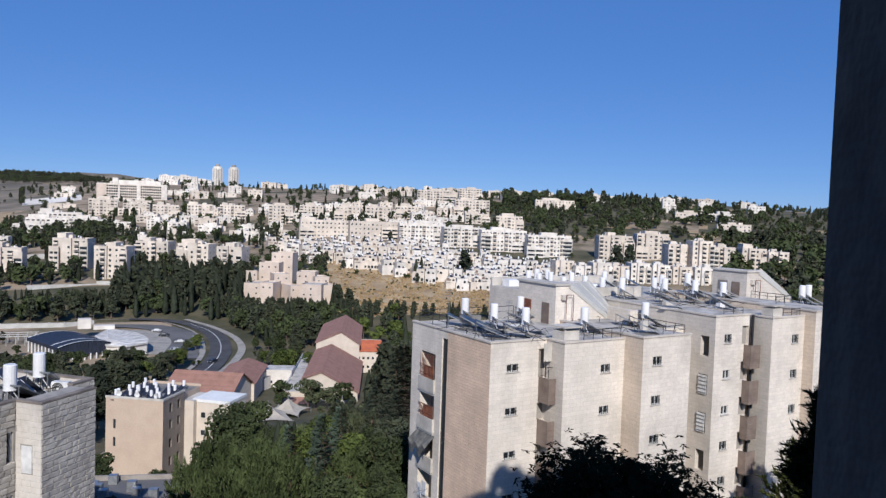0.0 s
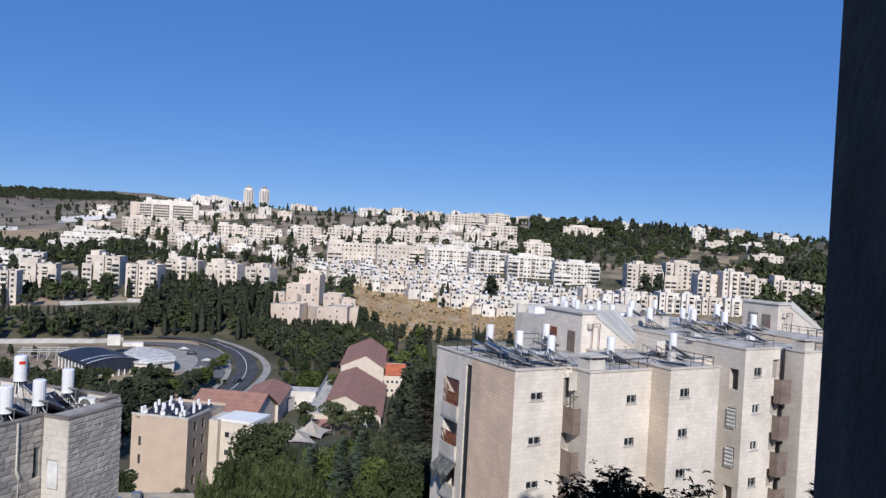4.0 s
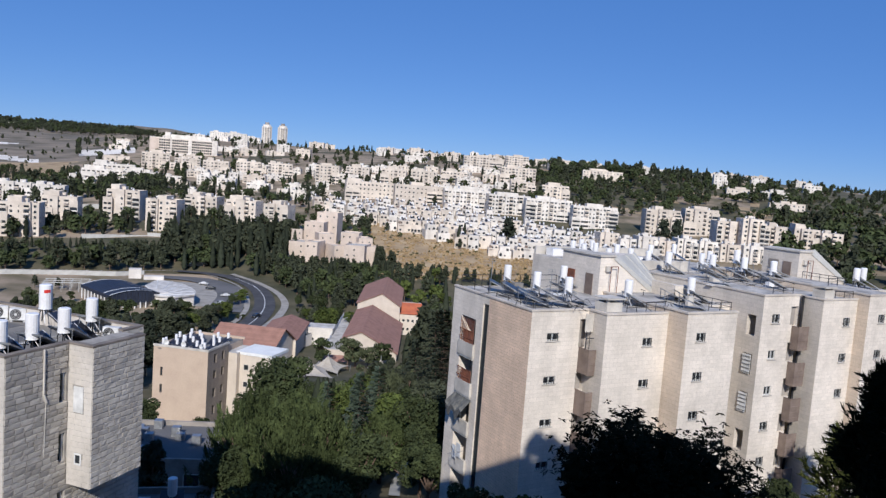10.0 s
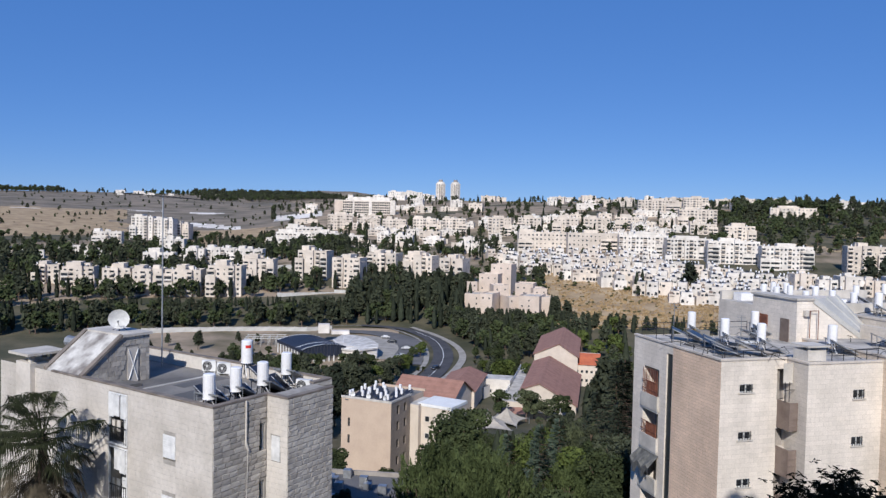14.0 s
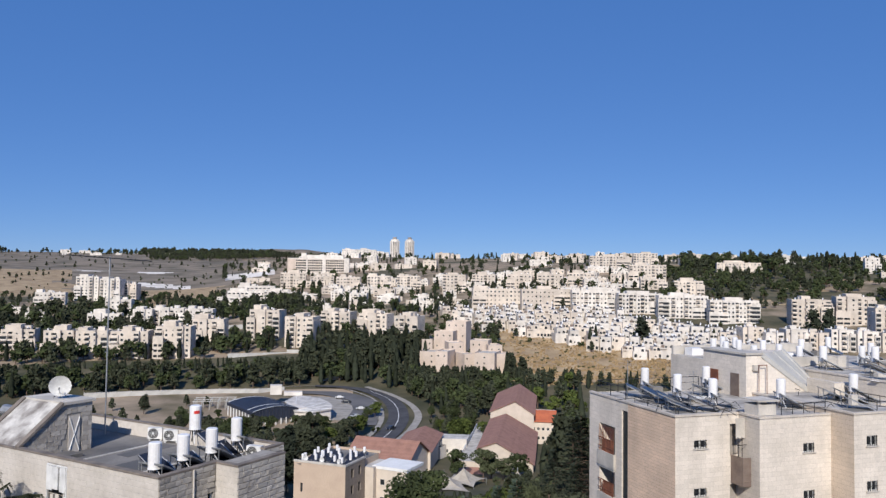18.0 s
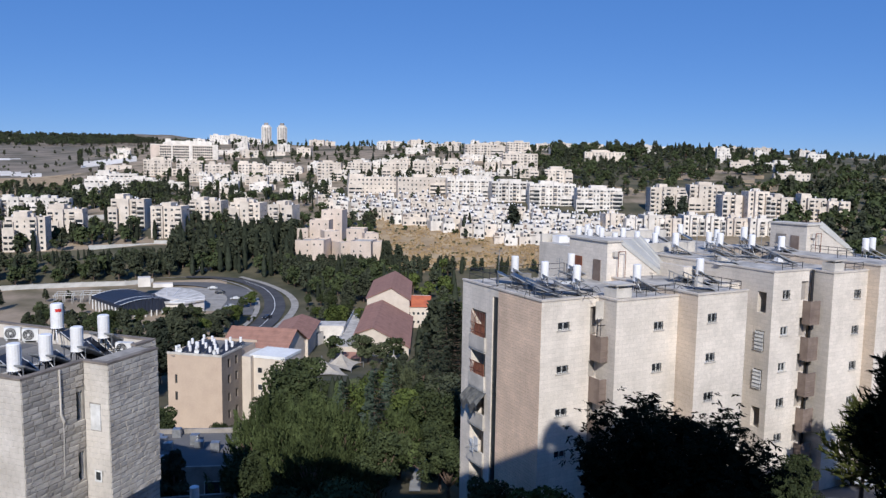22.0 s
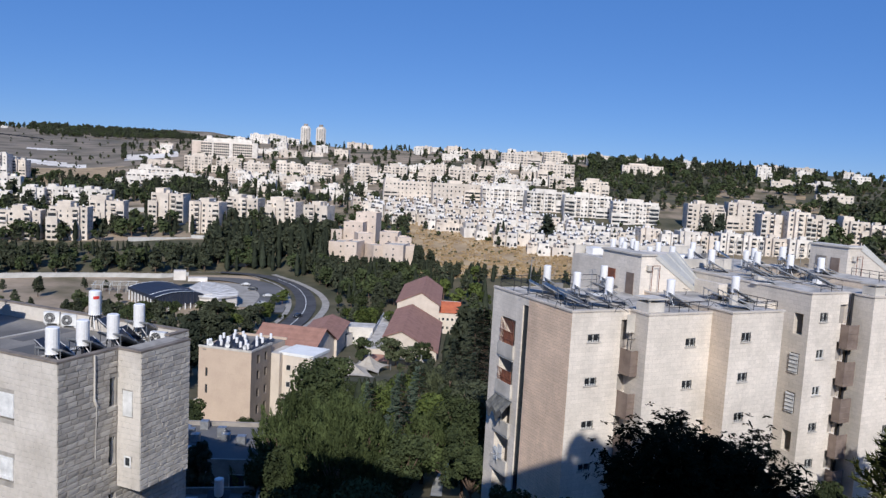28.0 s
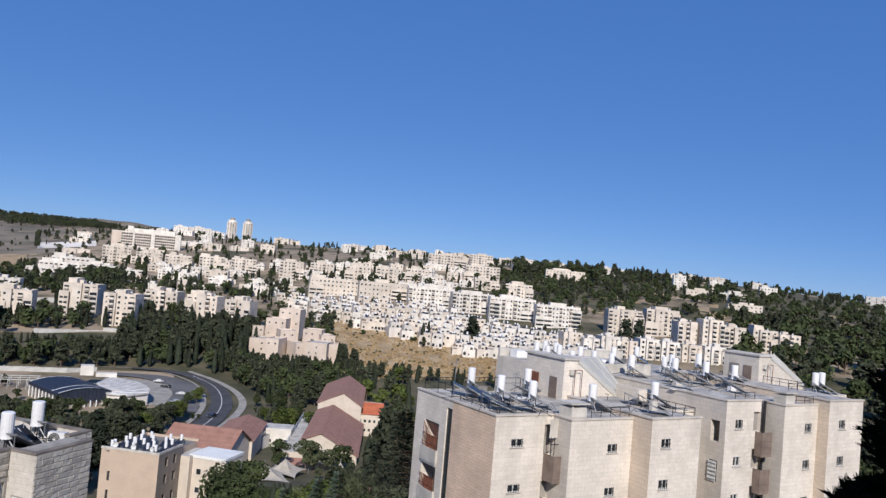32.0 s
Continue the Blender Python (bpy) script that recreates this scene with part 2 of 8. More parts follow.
M = dict(
    far_stone=material("pale limestone facade", (0.68, 0.60, 0.51), (0.53, 0.46, 0.385), 0.9, 0.15, 1.5, 0, 0.12),
    far_white=material("white plaster facade", (0.73, 0.68, 0.615), (0.56, 0.515, 0.455), 0.9, 0.2, 2.0, 0, 0.10),
    far_pink=material("pinkish limestone facade", (0.63, 0.525, 0.44), (0.51, 0.42, 0.345), 0.9, 0.15, 1.5, 0, 0.06),
    glass=material("dark window glass", (0.035, 0.04, 0.045), None, 0.15, 1.0, 5, 0, 0.3, spec=0.5),
    frame=material("white window frame", (0.70, 0.70, 0.68), None, 0.5, 2.0, 20, 0, 0.05),
    # shade inside openings is put into this dark plaster colour
    recess=material("plaster darkened as if in shade", (0.30, 0.27, 0.24), None, 0.9, 1, 8, 0, 0.2),
    roof_grey=material("grey bitumen roof", (0.25, 0.235, 0.215), (0.13, 0.125, 0.12), 0.9, 0.35, 6, 0.2, 0.08),
    roof_worn=material("worn grey-white roof felt", (0.52, 0.49, 0.45), (0.27, 0.255, 0.235), 0.92, 0.8, 5, 0.3, 0.06),
    roof_light=material("whitewashed roof", (0.60, 0.57, 0.53), (0.36, 0.34, 0.31), 0.9, 0.4, 6, 0.2, 0.08),
    tank=material("white enamel water tank", (0.80, 0.80, 0.80), (0.72, 0.71, 0.70), 0.35, 1.2, 10, 0, 0.05),
    dark_metal=material("dark steel", (0.06, 0.06, 0.065), None, 0.5, 3, 20, 0, 0.1, metal=0.6),
    grey_metal=material("galvanised steel", (0.42, 0.43, 0.44), None, 0.45, 3, 20, 0, 0.1, metal=0.7),
    solar=material("solar collector glass", (0.025, 0.028, 0.04), None, 0.3, 2, 20, 0, 0.1, spec=0.4),
    red_label=material("red enamel band", (0.65, 0.05, 0.04), None, 0.4, 2, 20, 0, 0),
    b_stone=coursed("sawn limestone cladding", (0.72, 0.655, 0.575), (0.84, 0.82, 0.80), 0.28, 0.62, 0.2),
    # tan tooled stone, its colour raised to make up for the grazing sun
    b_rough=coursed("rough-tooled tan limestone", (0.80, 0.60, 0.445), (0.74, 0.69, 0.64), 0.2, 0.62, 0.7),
    # side tones of the front stone, with the sides' weaker light in the colour
    b_tan=coursed("tan limestone darkened for side faces", (0.64, 0.535, 0.43), (0.80, 0.77, 0.74), 0.28, 0.62, 0.3),
    b_grey=coursed("limestone darkened as on side faces", (0.60, 0.545, 0.48), (0.84, 0.82, 0.80), 0.28, 0.62, 0.25),
    b_trim=material("limestone coping", (0.58, 0.54, 0.48), None, 0.85, 0.8, 10, 0.2, 0.05),
    rust=material("rusty balcony grille", (0.22, 0.085, 0.05), (0.13, 0.055, 0.04), 0.8, 2, 12, 0.2, 0.1),
    brown_panel=material("weathered brown balcony cladding", (0.22, 0.17, 0.14), (0.16, 0.12, 0.10), 0.8, 1.5, 10, 0.2, 0.08),
    awning=material("torn grey awning cloth", (0.14, 0.14, 0.13), (0.07, 0.07, 0.07), 0.95, 3, 12, 0.3, 0.1),
    l_stone=material("hewn grey limestone block", (0.47, 0.435, 0.385), (0.33, 0.30, 0.265), 0.92, 0.7, 6, 0.9, 0.22),
    l_smooth=material("smooth limestone block", (0.60, 0.555, 0.50), (0.46, 0.42, 0.37), 0.9, 0.4, 4, 0.2, 0.07),
    coping_dark=material("weathered dark coping", (0.24, 0.205, 0.175), (0.14, 0.12, 0.105), 0.9, 1.2, 9, 0.3, 0.05),
    patched=material("patched whitewashed slab", (0.62, 0.60, 0.56), (0.20, 0.18, 0.165), 0.92, 1.1, 7, 0.5, 0.05),
    mortar=material("grey mortar", (0.36, 0.335, 0.30), None, 0.95, 2, 20, 0.2, 0),
    shutter=material("white plastic shutter", (0.74, 0.74, 0.73), None, 0.5, 2, 20, 0, 0.03),
    beige=material("beige rendered wall", (0.53, 0.415, 0.315), (0.47, 0.36, 0.275), 0.92, 0.4, 5, 0.1, 0.03),
    brown_stone=coursed("rough brown stone wall", (0.30, 0.255, 0.215), (0.7, 0.68, 0.65), 0.3, 0.5, 0.6),
    red_tile=material("weathered red roof tiles", (0.34, 0.185, 0.14), (0.27, 0.145, 0.11), 0.85, 0.5, 10, 0.4, 0.06),
    orange_tile=material("bright orange roof tiles", (0.50, 0.15, 0.07), (0.40, 0.11, 0.06), 0.85, 0.5, 10, 0.4, 0.04),
    cream=material("cream stone wall", (0.63, 0.55, 0.46), (0.55, 0.475, 0.395), 0.9, 0.5, 6, 0.15, 0.05),
    asphalt=material("asphalt", (0.085, 0.085, 0.09), (0.055, 0.055, 0.06), 0.9, 0.2, 8, 0.2, 0.03),
    asphalt_pale=material("sun-bleached asphalt", (0.155, 0.15, 0.15), (0.10, 0.10, 0.10), 0.9, 0.1, 8, 0.2, 0.03),
    paving=material("pale concrete paving", (0.36, 0.335, 0.30), (0.25, 0.235, 0.21), 0.9, 0.3, 6, 0.2, 0.05),
    concrete=material("pale concrete", (0.50, 0.49, 0.46), (0.40, 0.39, 0.36), 0.9, 0.4, 6, 0.2, 0.05),
    line=material("white road paint", (0.75, 0.75, 0.74), None, 0.7, 2, 10, 0, 0),
    navy=material("dark blue cladding", (0.028, 0.035, 0.055), None, 0.55, 1, 5, 0, 0.1),
    white_roof=material("white painted roof", (0.78, 0.78, 0.76), (0.66, 0.66, 0.64), 0.7, 0.3, 5, 0.1, 0.03),
    sail=material("sand-coloured shade cloth", (0.43, 0.39, 0.33), (0.35, 0.31, 0.26), 0.9, 1, 10, 0.1, 0.05),
    bark=material("rough brown bark", (0.16, 0.11, 0.08), (0.09, 0.06, 0.045), 0.95, 1.5, 14, 0.6, 0.1),
    pine=leafy("pine needles", (0.066, 0.075, 0.046), (0.032, 0.038, 0.026)),
    # leaf colour lowered to near black, deep shade put into the base
    shade_leaf=leafy("leaves darkened for deep shade", (0.010, 0.013, 0.006), (0.005, 0.007, 0.003)),
    cypress=leafy("cypress foliage", (0.046, 0.055, 0.037), (0.024, 0.030, 0.021)),
    broad=leafy("broad leaves", (0.060, 0.075, 0.033), (0.028, 0.037, 0.019)),
    tuft=leafy("young pine needles", (0.078, 0.100, 0.040), (0.026, 0.036, 0.016)),
    cedar=leafy("grey-green cedar needles", (0.085, 0.112, 0.078), (0.045, 0.062, 0.044)),
    pine_lit=leafy("sunlit yellow-green needles", (0.105, 0.115, 0.036), (0.05, 0.06, 0.02)),
    bright=leafy("yellow-green leaves", (0.100, 0.125, 0.036), (0.045, 0.062, 0.020)),
    olive=leafy("grey-green leaves", (0.10, 0.115, 0.062), (0.055, 0.066, 0.036)),
    wood_floor=material("scrubby woodland floor", (0.125, 0.108, 0.066), (0.052, 0.055, 0.030), 0.95, 0.06, 0.8, 0.3, 0),
    dry_grass=material("dry golden grass", (0.44, 0.33, 0.20), (0.25, 0.175, 0.10), 0.95, 0.08, 0.9, 0.4, 0),
    town_soil=material("dusty pale soil", (0.36, 0.28, 0.20), (0.13, 0.11, 0.065), 0.95, 0.045, 0.5, 0.3, 0),
    scrub=material("grey-brown scrubland", (0.25, 0.205, 0.155), (0.10, 0.09, 0.062), 0.95, 0.02, 0.25, 0.3, 0),
    quarry=material("white quarry stone", (0.80, 0.75, 0.68), (0.60, 0.55, 0.48), 0.95, 0.02, 0.3, 0.3, 0),
    # unlit look of the balcony interior is put into this dark base
    room=material("plaster darkened as if unlit", (0.13, 0.125, 0.12), (0.10, 0.095, 0.09), 0.9, 2, 14, 0.3, 0),
    car_dark=material("dark car paint", (0.03, 0.035, 0.045), None, 0.2, 2, 10, 0, 0.2, spec=0.6),
    car_light=material("pale car paint", (0.55, 0.56, 0.57), None, 0.2, 2, 10, 0, 0.1, spec=0.6),
    dish=material("pale dish enamel", (0.70, 0.70, 0.68), None, 0.5, 2, 10, 0, 0),
    palm=leafy("palm fronds", (0.044, 0.050, 0.025), (0.022, 0.026, 0.014)),
    straw=material("dry palm skirt", (0.115, 0.095, 0.064), (0.06, 0.05, 0.035), 0.95, 2, 10, 0.3, 0.1),
    straw_pale=material("dry grass blades", (0.40, 0.29, 0.16), (0.24, 0.17, 0.09), 0.95, 0.3, 3, 0, 0),
    scrub_leaf=leafy("grey-green scrub", (0.13, 0.12, 0.065), (0.07, 0.07, 0.04)),
    rubber=material("black rubber", (0.02, 0.02, 0.02), None, 0.8, 2, 10, 0, 0),
)


# ---- mesh tools ----
class Shape:
    """Gathers plain solids into one mesh."""

    def __init__(self):
        self.v, self.f, self.m = [], [], []

    def add(self, verts, faces, slot=0):
        o = len(self.v)
        self.v += [tuple(p) for p in verts]
        self.f += [tuple(i + o for i in f) for f in faces]
        self.m += [slot] * len(faces)
        return self

    def box(self, x0, y0, z0, x1, y1, z1, slot=0, top=None):
        vs = [(x0, y0, z0), (x1, y0, z0), (x1, y1, z0), (x0, y1, z0), (x0, y0, z1), (x1, y0, z1), (x1, y1, z1), (x0, y1, z1)]
        self.add(vs, [(0, 3, 2, 1), (0, 1, 5, 4), (1, 2, 6, 5), (2, 3, 7, 6), (3, 0, 4, 7), (4, 5, 6, 7)], slot)
        if top is not None:
            self.m[-1] = top
        return self

    def walls(self, pts, z0, z1, slot=0, top=0):
        """An upright prism over a counter-clockwise outline."""
        n = len(pts)
        vs = [(x, y, z0) for x, y in pts] + [(x, y, z1) for x, y in pts]
        self.add(vs, [(i, (i + 1) % n, n + (i + 1) % n, n + i) for i in range(n)], slot)
        self.add([(x, y, z1) for x, y in pts], [tuple(range(n))], top)
        return self

    def prism_y(self, pts, y0, y1, slot=0):
        """An outline in x and z, drawn along y."""
        n = len(pts)
        vs = [(x, y0, z) for x, z in pts] + [(x, y1, z) for x, z in pts]
        fs = [(i, n + i, n + (i + 1) % n, (i + 1) % n) for i in range(n)]
        return self.add(vs, fs + [tuple(range(n)), tuple(range(2 * n - 1, n - 1, -1))], slot)

    def tray(self, x0, y0, z0, x1, y1, roof, top, t=0.3, slot=0, floor=1):
        """A flat-roofed block with its parapet, in one closed skin."""
        ring = lambda k, z: [(x0 + k, y0 + k, z), (x1 - k, y0 + k, z), (x1 - k, y1 - k, z), (x0 + k, y1 - k, z)]
        vs = ring(0, z0) + ring(0, top) + ring(t, top) + ring(t, roof)
        fs = [(4 * r + i, 4 * r + (i + 1) % 4, 4 * r + 4 + (i + 1) % 4, 4 * r + 4 + i) for r in range(3) for i in range(4)]
        self.add(vs, fs + [(12, 13, 14, 15)], slot)
        self.m[-1] = floor
        return self

    def tube(self, a, b, r0, r1=None, n=8, slot=0, cap=True):
        a, b = Vector(a), Vector(b)
        r1 = r0 if r1 is None else r1
        q = (b - a).to_track_quat("Z", "Y")
        ring = [q @ Vector((math.cos(6.2832 * i / n), math.sin(6.2832 * i / n), 0)) for i in range(n)]
        vs = [a + p * r0 for p in ring] + [b + p * r1 for p in ring]
        fs = [(i, (i + 1) % n, n + (i + 1) % n, n + i) for i in range(n)]
        if cap:
            fs += [tuple(range(n - 1, -1, -1)), tuple(range(n, 2 * n))]
        return self.add(vs, fs, slot)

    def quad(self, a, b, c, d, slot=0):
        return self.add([a, b, c, d], [(0, 1, 2, 3)], slot)

    def take(self, me, m):
        """Takes over a small mesh at a pose, its materials renamed to the joined list."""
        names = ["dark window glass", "white window frame", "pale limestone facade", "white enamel water tank", "dark steel", "solar collector glass"]
        slots = [names.index(q.name) if q.name in names else 2 for q in me.materials]
        o = len(self.v)
        self.v += [tuple(m @ p.co) for p in me.vertices]
        self.f += [tuple(i + o for i in p.vertices) for p in me.polygons]
        self.m += [slots[p.material_index] for p in me.polygons]

    def mesh(self, name, *mats, soft=False):
        me = bpy.data.meshes.new(name)
        me.from_pydata(self.v, [], self.f)
        for m in mats:
            me.materials.append(M[m])
        me.polygons.foreach_set("material_index", self.m)
        if soft:
            me.polygons.foreach_set("use_smooth", [True] * len(self.f))
        me.update()
        return me


def part(name, shape, mats, parent=None, label="", at=None, soft=False):
    """One mesh object; under a thing or a part where a parent is given. shape: a Shape or a mesh to share."""
    mats = (mats,) if isinstance(mats, str) else mats
    me = shape.mesh(name, *mats, soft=soft) if isinstance(shape, Shape) else shape
    ob = new(name, me)
    ob.parent = parent
    if at is not None:
        ob.matrix_basis = at
    if label:
        tagged(ob, label)
    return ob


def thing(name, at, label, category, group="", kind=""):
    ob = new(name)
    ob.matrix_basis = at
    ob.empty_display_size = 0.3
    return tagged(ob, label, category, group, kind)


rng = random.Random(7)
# ---- terrain: heights below the eye, by bearing (degrees to the left of ahead) and distance ----
BEARINGS = [-35, -15, 3, 20, 35, 50]
RANGES = [0, 45, 75, 130, 200, 280, 370, 440, 510, 600, 740, 950, 1300, 2400]
HEIGHTS = [
    [-21, -20, -24, -32, -42, -48, -46, -38, -30, -22, -10, 6, 16, 20],
    [-22, -22, -27, -38, -48, -54, -50, -44, -33, -20, -3, 22, 34, 30],
    [-22, -24, -31, -43, -54, -58, -53, -45, -34, -19, -3, 20, 38, 40],
    [-22, -26, -33, -44, -54, -57, -56, -44, -36, -29, -21, 4, 35, 66],
    [-22, -27, -33, -44, -53, -57, -56, -47, -42, -37, -30, -20, 0, 66],
    [-22, -27, -33, -44, -53, -57, -55, -49, -43, -37, -30, -16, 5, 60]]
FINE = np.arange(0, 5000, 5.0)


def smooth_profile(row):
    z = np.interp(FINE, RANGES + [3300, 4900], row + [row[-1] - 40, row[-1] - 110])
    k = np.hanning(11)
    return np.convolve(np.pad(z, 5, mode="edge"), k / k.sum(), mode="valid")


PROFILES = [smooth_profile(row) for row in HEIGHTS]


def polar(bearing, dist):
    return -dist * math.sin(radians(bearing)), dist * math.cos(radians(bearing))


def ground_z(x, y):
    dist, b = math.hypot(x, y), math.degrees(math.atan2(-x, y))
    b = min(max(b, BEARINGS[0]), BEARINGS[-1] - 0.001)
    i = max(j for j in range(len(BEARINGS) - 1) if BEARINGS[j] <= b)
    f = (b - BEARINGS[i]) / (BEARINGS[i + 1] - BEARINGS[i])
    f = f * f * (3 - 2 * f)
    k, g = int(min(dist, 4980) // 5), (min(dist, 4980) % 5) / 5
    a = PROFILES[i][k] * (1 - g) + PROFILES[i][k + 1] * g
    c = PROFILES[i + 1][k] * (1 - g) + PROFILES[i + 1][k + 1] * g
    return float(a * (1 - f) + c * f)


# ---- ground: one sheet from the foot of the house to the skyline ----
def on_field(b, d):
    edge = 372 + 4 * noise.noise((b, d * 0.02, 0)) + (8 - b) * 1.2
    top = 515 - (9 - b) * 5.5 + 12 * noise.noise((b * 0.6, 3, 0))
    return -8 < b < 9.4 + 0.8 * noise.noise((d * 0.03, 0, 5)) and edge < d < top


def cover(x, y):
    """Which surface lies at a place: 0 woodland floor, 1 dry grass, 2 town soil, 3 scrub, 4 quarry stone."""
    b, d = math.degrees(math.atan2(-x, y)), math.hypot(x, y)
    wob = noise.noise((x * 0.012, y * 0.012, 0))
    if on_field(b, d):
        return 1
    if d > 3000:
        return 3
    if b > 26 and d > 1050 and b < 29.6 and d < 1190 + 60 * wob:
        return 4
    if b > 28 + 4 * wob and d > 770 + 60 * wob:
        if 31.8 < b < 37.4 and 970 + (b - 32.3) * 24 < d + 20 * wob < 1025 + (b - 32.3) * 30:
            return 4
        if b > 26 and 1330 < d < 1420 and wob > 0.3:
            return 4
        if b > 39.6 + 2 * wob:
            return 0 if d < 850 + 40 * wob else 1 if d < 1390 + 120 * wob else 3
        return 1 if 29.5 < b < 36.2 and d < 965 + 40 * wob else 3
    if d < 215:
        return 0 if not (b < -17 and 30 < d < 75) else 2
    if d < 440 + 20 * wob:
        return 2 if (20 < b < 42 and 250 < d < 372) else 0
    if b < -3 and d > 620 and wob < 0.35:
        return 0 if wob < 0.26 else 1
    return 2 if wob > -0.28 else 0


def build_ground():
    bearings = [-44 + 0.6 * i for i in range(171)] + [64 + 12 * i for i in range(21)]
    dists = [1.5]
    while dists[-1] < 4850:
        dists.append(dists[-1] + max(3.0, dists[-1] * 0.014))
    verts, faces, slots = [(0, 0, -22)], [], []
    nb = len(bearings)
    for d in dists:
        for b in bearings:
            x, y = polar(b, d)
            z = ground_z(x, y)
            if d > 90:
                z += -0.5 * abs(noise.noise((x * 0.02, y * 0.02, 2))) + (5 if d > 1400 else 0) * noise.noise((x * 0.003, y * 0.003, 7))
                # the hazy far ridge that looks over the wooded one
                z += (168 + 14 * noise.noise((b * 0.5, 1, 4))) * math.exp(-((b - 25) / 9) ** 2 - ((d - 4200) / 450) ** 2)
            verts.append((x, y, z))
    for i in range(nb):
        faces.append((0, 1 + i, 1 + (i + 1) % nb))
        slots.append(0)
    for j in range(len(dists) - 1):
        for i in range(nb):
            a, c = 1 + j * nb + i, 1 + j * nb + (i + 1) % nb
            faces.append((a, a + nb, c + nb, c))
            mx, my = verts[a][0], verts[a][1]
            slots.append(cover(mx, my))
    me = bpy.data.meshes.new("ground")
    me.from_pydata(verts, [], [f[::-1] for f in faces])
    for m in ("wood_floor", "dry_grass", "town_soil", "scrub", "quarry"):
        me.materials.append(M[m])
    me.polygons.foreach_set("material_index", slots)
    me.polygons.foreach_set("use_smooth", [True] * len(faces))
    me.update()
    tagged(new("ground", me), "hillsides of dry grass, dusty soil and woodland floor", "ground", kind="structure")


build_ground()


def ribbon(name, points, half, mat, lift, label, category, spread=4.0):
    """A paved strip draped over the ground along a smooth line of (bearing, distance)."""
    pts = [Vector((*polar(b, d), 0)) for b, d in points]
    line = []
    for i in range(len(pts) - 1):
        p0, p1, p2, p3 = pts[max(i - 1, 0)], pts[i], pts[i + 1], pts[min(i + 2, len(pts) - 1)]
        n = max(2, int((p2 - p1).length / spread))
        for s in range(n):
            t = s / n
            line.append(0.5 * (2 * p1 + (p2 - p0) * t + (2 * p0 - 5 * p1 + 4 * p2 - p3) * t * t + (3 * p1 - p0 - 3 * p2 + p3) * t ** 3))
    line.append(pts[-1])
    s = Shape()
    for i in range(len(line) - 1):
        quad = []
        for q, k in ((i, -1), (i, 1), (i + 1, 1), (i + 1, -1)):
            way = (line[min(q + 1, len(line) - 1)] - line[max(q - 1, 0)]).normalized()
            p = line[q] + Vector((-way.y, way.x, 0)) * half * k
            quad.append((p.x, p.y, ground_z(line[q].x, line[q].y) + lift))
        s.quad(quad[0], quad[3], quad[2], quad[1])
    return tagged(new(name, s.mesh(name, mat)), label, category, kind="structure")


# ---- far quarters on the opposite hill ----
def pane_mesh(w, h, frame_mat="frame", glass="glass"):
    """A window unit: frame standing proud, pane set back, sill below; its back lies at y = 0."""
    s = Shape()
    s.box(-w / 2, -0.03, 0, w / 2, 0.0, h, 0)
    t = 0.07 if w < 2 else 0.1
    s.box(-w / 2 - t, -0.07, -t, w / 2 + t, -0.03, 0, 1).box(-w / 2 - t, -0.07, h, w / 2 + t, -0.03, h + t, 1)
    s.box(-w / 2 - t, -0.07, 0, -w / 2, -0.03, h, 1).box(w / 2, -0.07, 0, w / 2 + t, -0.03, h, 1)
    return s.mesh("window", glass, frame_mat)


def loggia_mesh(w, h):
    """A balcony: dark opening with a solid parapet in front."""
    s = Shape()
    s.box(-w / 2, -0.04, 0, w / 2, 0.0, h, 0)
    s.box(-w / 2 - 0.1, -1.1, -0.25, w / 2 + 0.1, 0.0, -0.05, 1).box(-w / 2 - 0.1, -1.1, -0.05, w / 2 + 0.1, -0.95, 0.85, 1)
    s.box(-w / 2 - 0.1, -0.95, -0.05, -w / 2 + 0.05, -0.04, 0.85, 1).box(w / 2 - 0.05, -0.95, -0.05, w / 2 + 0.1, -0.04, 0.85, 1)
    return s.mesh("balcony", "glass", "far_stone")


WINDOW = pane_mesh(1.3, 1.35)
WINDOW_SMALL = pane_mesh(0.8, 0.9, "far_white")
WINDOW_WIDE = pane_mesh(2.2, 1.4, "far_stone")
BALCONY = loggia_mesh(2.6, 1.9)
TANK_FAR = Shape().tube((0, 0, 0), (0, 0, 0.5), 0.12, n=5, slot=1).tube((0, 0, 0.5), (0, 0, 2.0), 0.42, n=8).mesh("water_tank", "tank", "dark_metal")
PANEL_FAR = Shape().add([(-0.9, 0, 0.1), (0.9, 0, 0.1), (0.9, 1.6, 1.1), (-0.9, 1.6, 1.1)], [(0, 1, 2, 3)]).mesh("solar_panel", "solar")


def facing(x, y, turn=0.0):
    """The turn about z by which a front at (x, y) looks at the house, with a further turn."""
    return math.degrees(math.atan2(-x, y)) + turn


